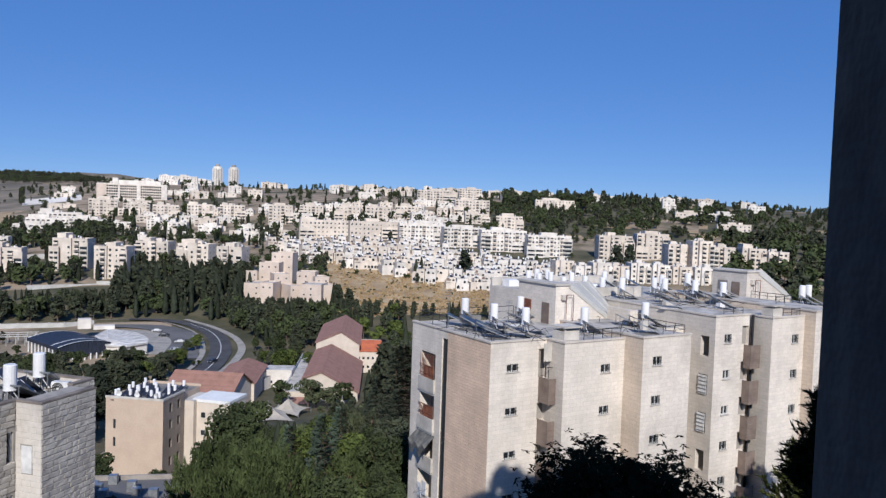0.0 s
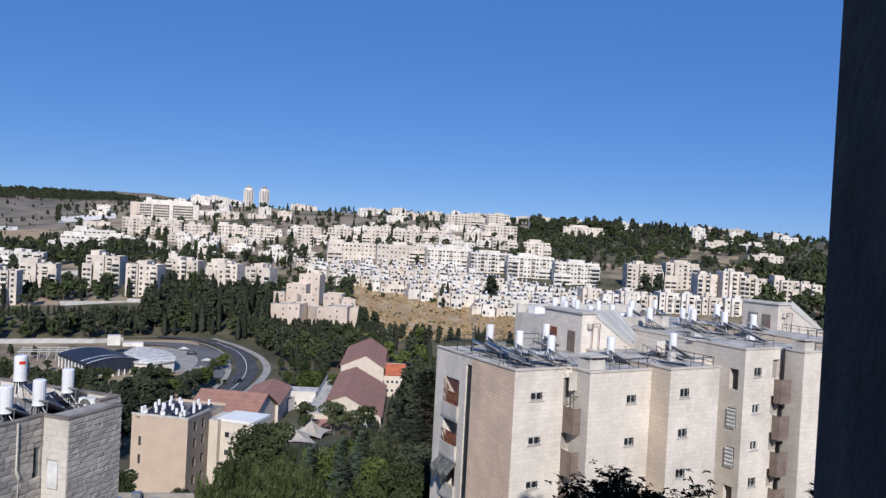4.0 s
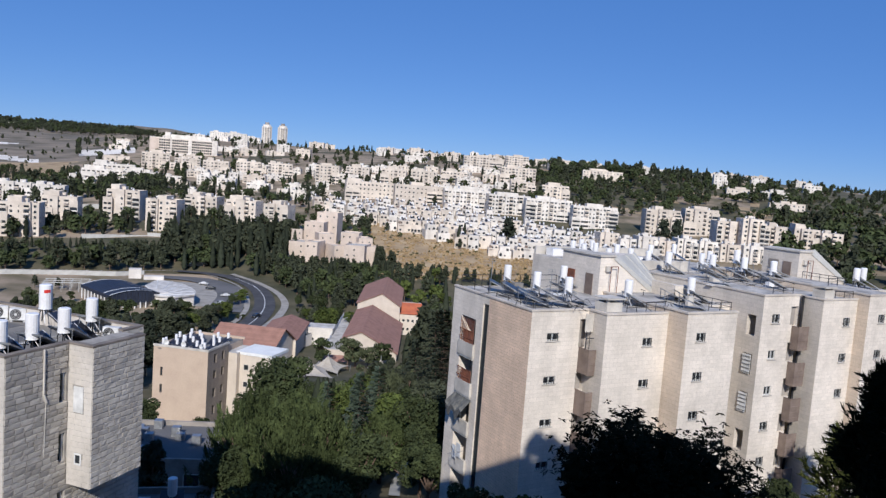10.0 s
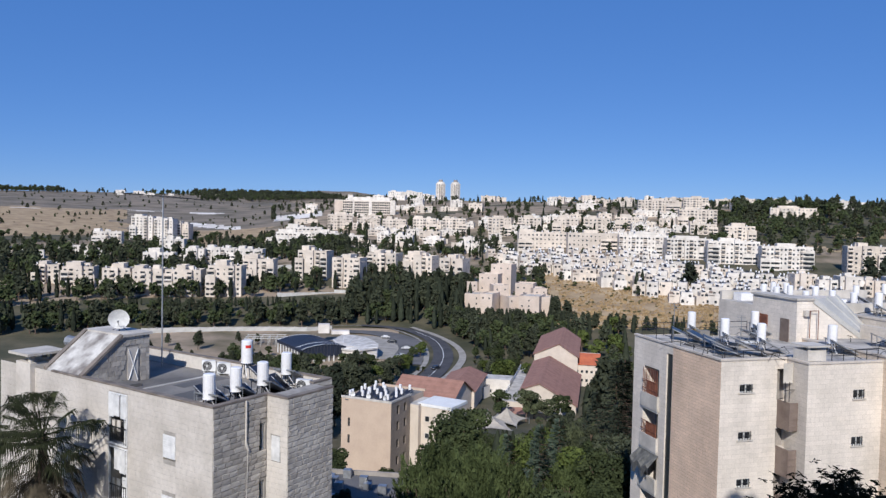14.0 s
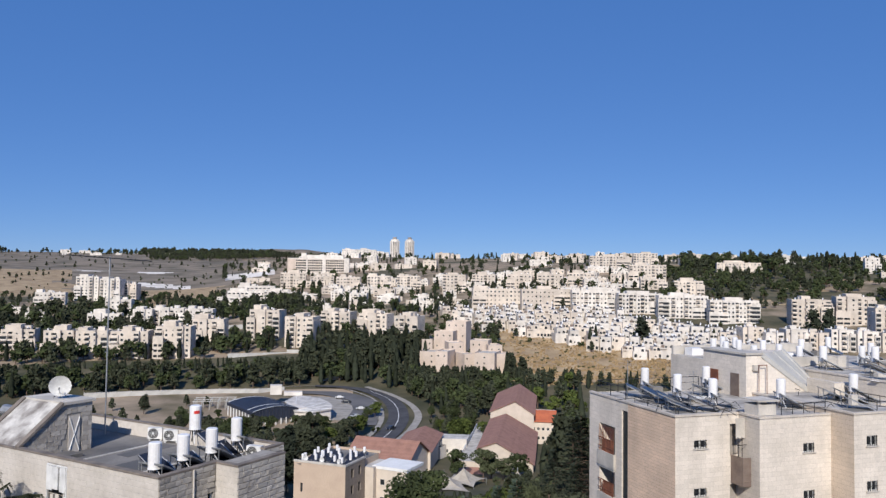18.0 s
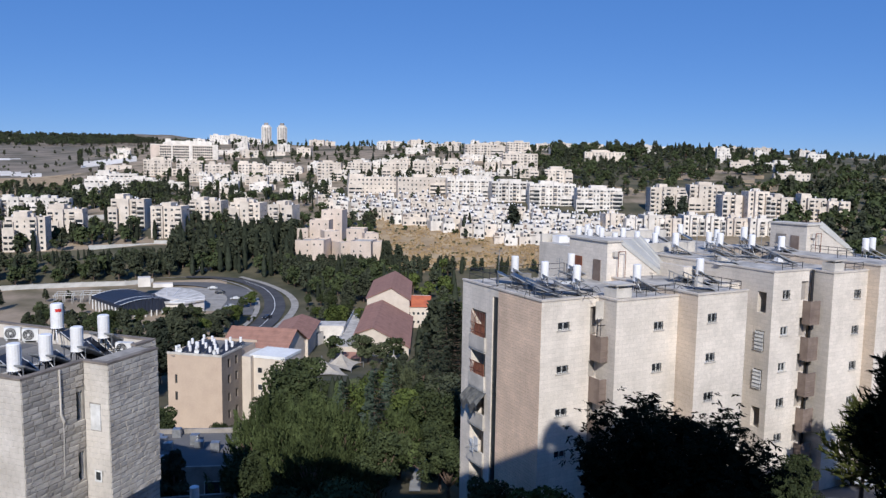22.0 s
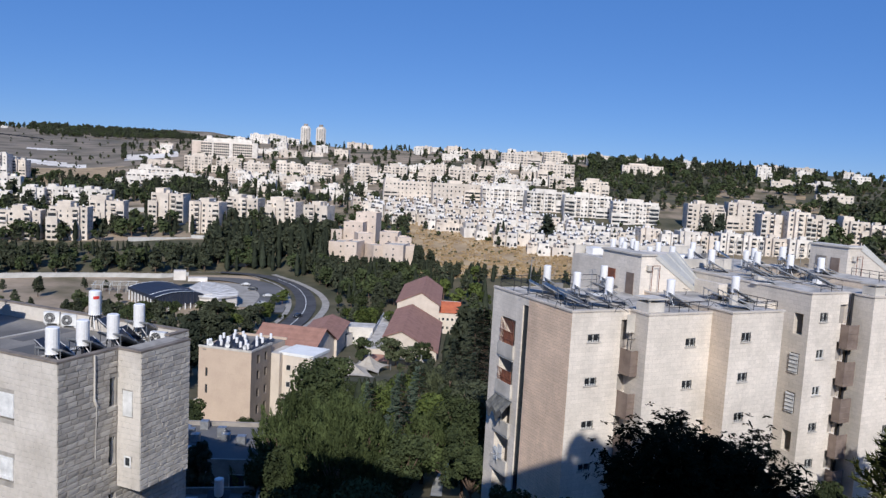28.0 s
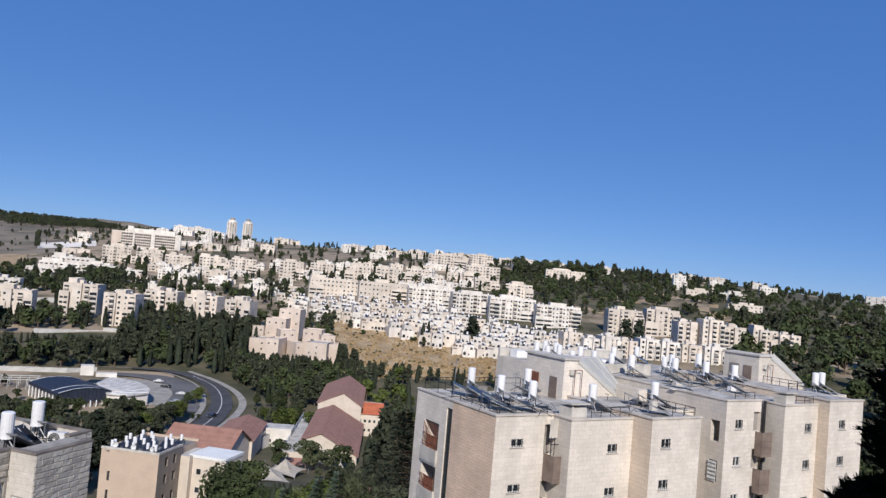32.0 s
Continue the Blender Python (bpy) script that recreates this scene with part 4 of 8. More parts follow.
def long_wall():
    root = thing("boundary_wall", pose(0, 0, 0), "long white boundary wall with concrete posts", "wall", kind="structure")
    pts = [polar(b, d) for b, d in [(39, 372), (36, 372), (33, 371), (30, 370), (27.2, 368), (25.3, 372)]]
    for (x0, y0), (x1, y1) in zip(pts, pts[1:]):
        n = max(1, int(math.hypot(x1 - x0, y1 - y0) / 5))
        yaw = math.degrees(math.atan2(y1 - y0, x1 - x0))
        for i in range(n):
            f, ln = i / n, math.hypot(x1 - x0, y1 - y0) / n
            x, y = x0 + (x1 - x0) * f, y0 + (y1 - y0) * f
            s = Shape().box(0.2, -0.12, -1, ln - 0.2, 0.12, 1.9, 0).box(0.15, -0.2, 1.9, ln - 0.15, 0.2, 2.05, 0)
            part("panel", s, "concrete", root, at=pose(x, y, ground_z(x, y), 0, 0, yaw))
            part("post", Shape().box(-0.2, -0.2, -1, 0.2, 0.2, 2.3, 0), "concrete", root, at=pose(x, y, ground_z(x, y), 0, 0, yaw))
    # upper quay wall above the belt
    for (b0, d0, b1, d1, h) in [(29.5, 441, 25.2, 446, 2.2), (25.2, 446, 22.5, 440, 1.8), (22.6, 388, 20.2, 392, 3.0)]:
        (x0, y0), (x1, y1) = polar(b0, d0), polar(b1, d1)
        ln, yaw = math.hypot(x1 - x0, y1 - y0), math.degrees(math.atan2(y1 - y0, x1 - x0))
        w = tagged(new("retaining_wall", Shape().box(0, -0.3, -3, ln, 0.3, h, 0).mesh("retaining_wall", "concrete")), "pale stone retaining wall on the slope", "wall", kind="structure")
        w.matrix_basis = pose(x0, y0, ground_z(x0, y0), 0, 0, yaw)


long_wall()


def depot():
    root = thing("depot", pose(-136.0, 259.8, FLAT, 0, 0, 49), "low depot with a curved dark panelled roof and white ribs", "building")
    U, V = 19.0, 27.0
    arc = lambda u: 5.0 + 1.5 * (1 - ((u - U / 2) / (U / 2)) ** 2)
    n = 14
    us = [U * i / n for i in range(n + 1)]
    part("hall", Shape().box(1.0, 0.8, -1, U, V - 1, 4.6, 0), "recess", root)
    for i in range(n):
        a, b = us[i] + 0.04, us[i + 1] - 0.04
        vs = [(a, -0.4, arc(a)), (b, -0.4, arc(b)), (b, V, arc(b)), (a, V, arc(a))]
        part("roof_panel", Shape().add(vs + [(q, w_, e - 0.25) for q, w_, e in vs], [(0, 1, 2, 3), (7, 6, 5, 4), (0, 4, 5, 1), (3, 2, 6, 7), (0, 3, 7, 4), (1, 5, 6, 2)]), "navy", root)
        part("front_panel", Shape().add([(a, -0.2, 1.5), (b, -0.2, 1.5), (b, -0.2, arc(b) - 0.25), (a, -0.2, arc(a) - 0.25)], [(0, 1, 2, 3)]), "navy", root, "dark blue wall panel")
    for vv in (-0.3, 5.2, V - 0.3):
        rib = Shape()
        for i in range(n):
            rib.quad((us[i], vv - 0.35, arc(us[i]) + 0.06), (us[i + 1], vv - 0.35, arc(us[i + 1]) + 0.06), (us[i + 1], vv + 0.35, arc(us[i + 1]) + 0.06), (us[i], vv + 0.35, arc(us[i]) + 0.06))
        part("rib", rib, "white_roof", root, "white roof rib")
    part("side_fascia", Shape().box(-0.3, -0.4, 3.9, -0.05, V, 5.1, 0), "navy", root)
    for i in range(9):
        part("post", Shape().tube((-0.2, 0.2 + i * 3.2, -1), (-0.2, 0.2 + i * 3.2, 3.9), 0.22, n=6), "white_roof", root)
        part("post", Shape().tube((1.0 + i * 2.1, -0.6, -1), (1.0 + i * 2.1, -0.6, 1.9), 0.2, n=6), "white_roof", root)
    part("end_wall", Shape().box(U, -0.4, -1, U + 3.4, 12, 4.9, 0), "far_white", root, "white rendered end wall")
    # white flat-roofed wing beside it
    wx, wy = polar(24.0, 326)
    wing = thing("depot_wing", pose(wx, wy, FLAT, 0, 0, 24), "white flat-roofed service building with glazed front", "building")
    inv = wing.matrix_basis.inverted()
    edge = [(24.5, 298), (23.2, 295), (21.85, 301), (21.8, 309), (22.1, 317), (22.6, 325), (23.4, 332), (24.4, 335), (25.2, 320)]
    rim = [(inv @ Vector((*polar(b_, d_), FLAT))).xy for b_, d_ in edge]
    part("wall", Shape().walls(rim, -2, 4.0, 0, 0), "far_white", wing)
    mid = sum((Vector(p) for p in rim), Vector((0, 0))) / len(rim)
    part("roof", Shape().walls([mid + (Vector(p) - mid) * 1.04 for p in rim], 4.0, 4.5, 0, 0), "roof_light", wing, "white fan-shaped roof with a curved edge")
    for k in range(8):
        p = Vector(rim[k + 1])
        part("roof_seam", Shape().tube((*Vector(rim[0]).lerp(p, 0.1), 4.52), (*p, 4.52), 0.12, n=4), "white_roof", wing)
    part("roof_hut", Shape().box(-14, 12, 4.5, -9, 16.5, 8.5, 0).box(-8, 9, 4.5, 0, 13, 6.0, 0), "far_white", wing)
    for k in range(9):
        p, q = Vector(rim[0]).lerp(Vector(rim[1]), (k + 0.5) / 9), Vector(rim[1]) - Vector(rim[0])
        part("window", WINDOW_WIDE, "", wing, at=pose(p.x, p.y, 1.2, 0, 0, math.degrees(math.atan2(q.y, q.x))) @ pose(0, -0.05, 0))
    # open steel pergola frames west of it
    px, py = polar(30.3, 335)
    perg = thing("pergola", pose(px, py, FLAT, 0, 0, 24), "pale steel pergola frames in the yard", "pergola")
    for i in range(6):
        for j in range(3):
            part("post", Shape().tube((i * 3.2 - 8, j * 5 - 5, -1), (i * 3.2 - 8, j * 5 - 5, 3.4), 0.13, n=6), "concrete", perg)
        part("beam", Shape().box(i * 3.2 - 8.12, -5.6, 3.4, i * 3.2 - 7.88, 5.6, 3.7, 0), "concrete", perg)
    for j in range(3):
        part("beam", Shape().box(-8.6, j * 5 - 5.12, 3.7, 8.6, j * 5 - 4.88, 3.95, 0), "concrete", perg)


depot()


def gable_house(name, at, wide, deep, eave, ridge, label, wall="cream", roof="red_tile", shift=0.0, low=None, over=0.5, windows=0, tiles=True):
    """Ridge runs away along y; the gable looks along -y. shift moves the ridge across, low sets a second eave height."""
    root = thing(name, at, label, "building")
    w, low = wide / 2, eave if low is None else low
    s = Shape().prism_y([(-w, -8), (w, -8), (w, low), (shift, ridge - 0.12), (-w, eave)], 0, deep)
    part("wall", s, wall, root)
    for sgn, ev in ((-1, eave), (1, low)):
        x0, x1 = shift, sgn * (w + over)
        z0, z1 = ridge, ev - (ridge - ev) * over / max(0.5, abs(sgn * w - shift))
        n = 14 if tiles else 1
        for i in range(n):  # courses of tiles, each lapping the one below
            a, b = i / n, (i + 1) / n
            xa, xb, za, zb = x0 + (x1 - x0) * a, x0 + (x1 - x0) * b, z0 + (z1 - z0) * a, z0 + (z1 - z0) * b
            k = 0.07
            c = Shape()
            vs = [(xa, -over, za + 0.02), (xb, -over, zb + k), (xb, deep + over, zb + k), (xa, deep + over, za + 0.02), (xa, -over, za - 0.16), (xb, -over, zb - 0.16), (xb, deep + over, zb - 0.16),
                  (xa, deep + over, za - 0.16)]
            c.add(vs, [(0, 1, 2, 3), (7, 6, 5, 4), (0, 4, 5, 1), (3, 2, 6, 7), (1, 5, 6, 2), (0, 3, 7, 4)])
            part("tile_course", c, roof, root)
    for i in range(windows):
        part("window", WINDOW, "", root, at=pose(-w + (i + 0.5) * wide / windows, -0.02, 1.5))
    return root


hx, hy = -31.6, 210.8
gable_house("school_hall", pose(hx, hy, -57, 0, 0, 5), 15.6, 45, 9.0, 10.9, "large hall with dark red tiled roof and cream gable", shift=-2.7, low=5.2)
part_annex = thing("school_annex", pose(hx, hy, -57, 0, 0, 5), "low flat-roofed cream annex with white railing beside the hall", "building")
part("wall", Shape().box(-13.6, 2, -5, -8.0, 54, 4.6, 0, 1), ("cream", "roof_light"), part_annex)
part("porch", Shape().box(-12.5, 0.2, -5, -8.4, 1.9, 1.6, 0), "cream", part_annex)
part("porch_roof", Shape().add([(-13.5, -8, 1.2), (-6.0, -8, 1.2), (-6.0, -0.3, 3.6), (-13.5, -0.3, 3.6), (-13.5, -8, 0.9), (-6.0, -8, 0.9), (-6.0, -0.3, 3.3), (-13.5, -0.3, 3.3)], [(0, 1, 2, 3), (7, 6, 5, 4), (0, 4, 5, 1), (0, 3, 7, 4), (1, 5, 6, 2)]), "red_tile", part_annex, "red tiled porch roof")
for i in range(12):
    part("rail_post", Shape().box(-13.5, 2.5 + i * 4.6, 4.6, -13.4, 2.6 + i * 4.6, 5.7, 0), "white_roof", part_annex)
part("rail", Shape().box(-13.52, 2.5, 5.7, -13.38, 53.5, 5.8, 0).box(-13.5, 2.5, 5.1, -13.4, 53.5, 5.2, 0), "white_roof", part_annex)
tx, ty = -36.4, 257.5
gable_house("school_chapel", pose(tx, ty, -57, 0, 0, 5.5), 15.0, 43, 11.2, 15.0, "taller gabled school building with brown-red roof", shift=1.0, low=10.8, windows=0)
ox, oy = -27.0, 262.0
orange = thing("orange_roof_house", pose(ox, oy, -57, 0, 0, 4), "cream school wing with bright orange tiled roof and arched windows", "building")
part("wall", Shape().box(-10, 0, -5, 5, 8, 7.6, 0), "cream", orange)
for i in range(8):
    z0, z1, y0, y1 = 7.6 + i * 0.38, 7.6 + (i + 1) * 0.38, -0.4 + i * 0.8, -0.4 + (i + 1) * 0.8
    part("tile_course", Shape().add([(-2.6, y0, z0 + 0.08), (5.4, y0, z0 + 0.08), (5.4, y1, z1 + 0.02), (-2.6, y1, z1 + 0.02), (-2.6, y0, z0 - 0.1), (5.4, y0, z0 - 0.1)],
                                    [(0, 1, 2, 3), (4, 5, 1, 0)]), "orange_tile", orange)
part("back_wall", Shape().box(-2.4, 6, 7.6, 5, 8.5, 10.4, 0), "cream", orange)
for f in range(2):
    for i in range(9):
        part("window", WINDOW_SMALL, "", orange, at=pose(-9 + i * 1.65, -0.02, 1.6 + f * 3.1))
r2x, r2y = polar(15.7, 214)
gable_house("school_house", pose(r2x, r2y, -56, 0, 0, 6), 11, 25, 7.0, 9.0, "small school house with brown-red gable roof", windows=2)
r3x, r3y = polar(15.2, 206)
gable_house("long_school_house", pose(r3x, r3y, -55, 0, 0, 84), 15, 18, 6.3, 10.4, "low school wing with wide reddish hipped roof", over=0.7)
cx_, cy_ = polar(12.6, 238)
cube = thing("school_pavilion", pose(cx_, cy_, -56.5, 0, 0, 6), "white cube-shaped pavilion with narrow windows", "building")
part("wall", Shape().box(-5, -4, -3, 5, 6, 6.0, 0, 1).box(-5, -4, 6, 5, -3.7, 6.6, 0), ("far_white", "roof_light"), cube)
for i in range(4):
    part("window", WINDOW_SMALL, "", cube, at=pose(-3.6 + i * 2.4, -4.02, 2.4))
court = thing("school_court_building", pose(*polar(13.9, 236), -56.5, 0, 0, -10), "grey flat-roofed block with rooftop machines", "building")
part("wall", Shape().box(-5, -5, -3, 4, 8, 4.8, 0, 1), ("far_white", "roof_grey"), court)
for i in range(5):
    part("roof_machine", Shape().box(-4 + i * 1.5, -3 + (i % 2) * 3, 4.8, -3 + i * 1.5, -1.6 + (i % 2) * 3, 6.0, 0), "grey_metal", court)


def shade_sail(bearing, dist, z, size, turn):
    x, y = polar(bearing, dist)
    root = thing("shade_sail", pose(x, y, z, 0, 0, turn), "sand-coloured tensioned shade sail on steel masts", "canopy", "shade sails in the school yard")
    g = 6
    for q in range(4):
        s = Shape()
        ca, cb = radians(90 * q + 45), radians(90 * q + 135)
        a, b = Vector((math.cos(ca) * size, math.sin(ca) * size, -1.6)), Vector((math.cos(cb) * size, math.sin(cb) * size, -1.6))
        top = Vector((0, 0, 1.6))
        for i in range(g):
            for j in range(g):
                def at_(u, v):
                    p = a.lerp(b, u).lerp(top, v)
                    return p + Vector((0, 0, -1.5 * math.sin(math.pi * v) * 0.5)) - (a + b) * 0.1 * math.sin(math.pi * u) * (1 - v)
                s.quad(at_(i / g, j / g), at_((i + 1) / g, j / g), at_((i + 1) / g, (j + 1) / g), at_(i / g, (j + 1) / g))
        part("cloth_panel", s, "sail", root)
        part("mast", Shape().tube((a.x, a.y, -6), (a.x, a.y, -1.4), 0.1, n=6), "grey_metal", root)
    part("centre_mast", Shape().tube((0, 0, -6), (0, 0, 2.4), 0.12, n=6), "grey_metal", root)


shade_sail(13.2, 188, -50.2, 8.0, 20)
shade_sail(11.7, 194, -50.4, 6.5, -10)
shade_sail(7.6, 190, -49.6, 4.5, 10)


# beige four-storey house with a crowd of tanks on its roof
def tank_unit(parent, x, y, z, k=1.0, tilt=0.0, panel=True, red=False, turn=0.0):
    """A solar boiler as a part of a roof: tank on legs with an inclined collector."""
    m = pose(x, y, z, 0, 0, turn) @ Matrix.Scale(k, 4)
    t = part("water_tank", TANK_NEAR, "", parent, "white enamel tank" if not red else "white enamel tank with red band", at=m, soft=False)
    part("tank_stand", STAND_NEAR, "", t)
    if red:
        lab = Shape()
        for i in range(6):
            e, g = 0.05 + i * 0.16, 0.05 + (i + 1) * 0.16
            lab.quad((-0.32 * math.cos(e), -0.32 * math.sin(e), 1.58), (-0.32 * math.cos(g), -0.32 * math.sin(g), 1.58), (-0.32 * math.cos(g), -0.32 * math.sin(g), 1.74), (-0.32 * math.cos(e), -0.32 * math.sin(e), 1.74))
        part("band", lab, "red_label", t)
    if panel:
        part("solar_panel", PANEL_NEAR, "", t)
    return t


def roof_gear():
    t = Shape().tube((0, 0, 0.75), (0, 0, 1.95), 0.31, n=16).tube((0, 0, 1.95), (0, 0, 2.0), 0.31, 0.24, n=16).tube((0, 0, 0.72), (0, 0, 0.76), 0.325, n=16)
    s = Shape()
    for a in range(4):
        c, d = math.cos(a * 1.5708 + 0.78), math.sin(a * 1.5708 + 0.78)
        s.tube((c * 0.36, d * 0.36, 0), (c * 0.24, d * 0.24, 0.74), 0.03, n=4)
    s.tube((0.1, 0, 0.75), (0.5, 0.1, 0.05), 0.025, n=5, slot=1).tube((-0.12, 0.05, 0.75), (-0.5, -0.15, 0.05), 0.025, n=5, slot=1)
    p = Shape()
    vs = [(-0.75, -1.5, 0.15), (0.75, -1.5, 0.15), (0.75, 0.25, 1.05), (-0.75, 0.25, 1.05)]
    p.add(vs + [(x, y, z - 0.09) for x, y, z in vs], [(0, 1, 2, 3), (7, 6, 5, 4), (0, 4, 5, 1), (1, 5, 6, 2), (2, 6, 7, 3), (3, 7, 4, 0)], 0)
    p.m[0] = 1
    p.tube((-0.6, 0.2, 0), (-0.6, 0.2, 1.0), 0.025, n=4).tube((0.6, 0.2, 0), (0.6, 0.2, 1.0), 0.025, n=4)
    return t.mesh("water_tank", "tank"), s.mesh("tank_stand", "dark_metal", "tank"), p.mesh("solar_panel", "grey_metal", "solar")


TANK_NEAR, STAND_NEAR, PANEL_NEAR = roof_gear()


def wall_face(s, origin, ux, uz, w, h, holes, depth, slot=0, back=1):
    """A wall face of w by h with rectangular openings (u0, v0, u1, v1), each with reveals and a dark ground set back."""
    o, ux, uz = Vector(origin), Vector(ux), Vector(uz)
    inw = uz.cross(ux)  # into the wall
    us = sorted({0, w, *[q for a in holes for q in (a[0], a[2])]})
    vs = sorted({0, h, *[q for a in holes for q in (a[1], a[3])]})
    P = lambda u, v, d=0.0: o + ux * u + uz * v + inw * d
    for u0, u1 in zip(us, us[1:]):
        for v0, v1 in zip(vs, vs[1:]):
            if not any(a[0] <= u0 < a[2] and a[1] <= v0 < a[3] for a in holes):
                s.quad(P(u0, v0), P(u1, v0), P(u1, v1), P(u0, v1), slot)
    for u0, v0, u1, v1 in holes:
        for a, b in (((u0, v0), (u1, v0)), ((u1, v0), (u1, v1)), ((u1, v1), (u0, v1)), ((u0, v1), (u0, v0))):
            s.quad(P(*a), P(*a, depth), P(*b, depth), P(*b), slot)
        s.quad(P(u0, v0, depth), P(u1, v0, depth), P(u1, v1, depth), P(u0, v1, depth), back)
    return s


def beige_house():
    root = thing("beige_house", pose(-43.7, 115.7, -43.5, 0, 0, -8), "four-storey house with plain beige flank and brown stone front", "building")
    H = 12.5
    s = Shape()
    wall_face(s, (-9.8, 0, -3), (1, 0, 0), (0, 0, 1), 9.8, H + 3, [(1.3, 10.6, 1.75, 12.1), (1.3, 7.7, 1.75, 9.2), (1.3, 1.8, 1.75, 3.0), ], 0.2)
    part("beige_wall", s, ("beige", "glass"), root)
    s = Shape()
    holes = [(u, v, u + 0.9, v + 1.5) for v in (4.5, 7.4, 10.5, 13.2) for u in (2.0, 4.6)]
    wall_face(s, (0, 0, -3), (0, 1, 0), (0, 0, 1), 7.0, H + 3, holes, 0.3)
    part("stone_wall", s, ("brown_stone", "glass"), root)
    part("core", Shape().box(-9.79, 0.4, -3, -0.4, 13, H - 0.4, 0, 1).box(-9.8, 0.01, H - 0.4, -9.5, 13, H, 0).box(-9.5, 12.7, H - 0.4, 0, 13, H, 0), ("beige", "roof_grey"), root)
    part("side_wing", Shape().box(-3.5, 7.02, -3, 1.6, 13, H - 1.5, 0, 1), ("cream", "roof_light"), root)
    for f in range(3):
        part("window", WINDOW_SMALL, "", root, at=pose(1.62, 9.5, 2.2 + 3 * f, 0, 0, 90))
    part("parapet", Shape().box(-9.85, -0.06, H, 0.06, 0.2, H + 0.35, 0).box(-0.2, 0.2, H, 0.06, 7, H + 0.35, 0), "b_trim", root)
    r = random.Random(5)
    for i in range(22):
        x, y = -8.8 + (i % 5) * 1.85 + r.uniform(-0.3, 0.3), 1.6 + (i // 6) * 2.6 + r.uniform(-0.5, 0.5)
        tank_unit(root, x, y, H - 0.4, 0.78, panel=True, turn=r.uniform(-20, 20))
    for i in range(3):
        part("dish", Shape().add([(0, 0, 0)] + [(0.45 * math.cos(a * 0.524), -0.12, 0.45 * math.sin(a * 0.524)) for a in range(12)], [(0, 1 + a, 1 + (a + 1) % 12) for a in range(12)]), "dish", root,
             at=pose(-8 + 3.2 * i, 0.7, H + 0.6, 0, 0, 30 - 25 * i))
    balcony = Shape().box(-12.5, 3, 1.0, -9.8, 8, 1.2, 0).box(-12.5, 3, 1.2, -12.35, 8, 2.2, 0).box(-12.35, 3, 1.2, -9.8, 3.15, 2.2, 0)
    part("balcony", balcony, "cream", root)
    wx, wy = -38.3, 123.0
    wing = thing("white_roof_house", pose(wx, wy, -43.5, 0, 0, -12), "cream house with bright white flat roof", "building")
    part("wall", Shape().box(-3.4, 0, -4, 3.2, 6, 10.6, 0).box(-3.5, -0.1, 10.6, 3.3, 6.1, 11.1, 1), ("cream", "white_roof"), wing)
    for f in range(3):
        for i in range(2):
            part("window", WINDOW_SMALL, "", wing, at=pose(-1.5 + i * 3, -0.02, 2 + f * 3))


beige_house()


def low_house(x, y, z, turn, w, d, h, label, clutter):
    root = thing("low_house", pose(x, y, z - h, 0, 0, turn), label, "house", "low houses in the hollow")
    s = Shape().box(-w / 2, -d / 2, -4, w / 2, d / 2, h - 0.3, 0, 1)
    for a in ((-w / 2, -d / 2, w / 2, -d / 2 + 0.25), (-w / 2, d / 2 - 0.25, w / 2, d / 2), (-w / 2, -d / 2 + 0.25, -w / 2 + 0.25, d / 2 - 0.25), (w / 2 - 0.25, -d / 2 + 0.25, w / 2, d / 2 - 0.25)):
        s.box(a[0], a[1], h - 0.3, a[2], a[3], h + 0.15, 0)
    # deep shade put into the colours: darkened plaster walls, asphalt-dark roof
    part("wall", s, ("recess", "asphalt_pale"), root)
    for i in range(3):
        part("window", WINDOW, "", root, at=pose(-w / 2 + (i + 0.5) * w / 3, -d / 2 - 0.02, h - 2.6))
    r = random.Random(3)
    for i in range(clutter):
        a, b = r.uniform(-w / 2 + 1, w / 2 - 1), r.uniform(-d / 2 + 1, d / 2 - 1)
        part("roof_box", Shape().box(a - 0.4, b - 0.35, h - 0.3, a + 0.4, b + 0.35, h + r.uniform(0.3, 0.8), 0), "grey_metal", root)
    return root


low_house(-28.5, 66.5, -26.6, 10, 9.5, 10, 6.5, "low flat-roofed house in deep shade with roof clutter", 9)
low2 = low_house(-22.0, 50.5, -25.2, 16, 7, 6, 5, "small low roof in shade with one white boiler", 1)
tank_unit(low2, 0.6, 0.5, 5 - 0.3, 1.1, panel=True)
ribbon("garden_path", [(5.9, 63), (5.8, 68), (5.4, 74), (5.0, 82)], 0.5, "concrete", 0.2, "pale concrete garden path going downhill", "path", 1.5)


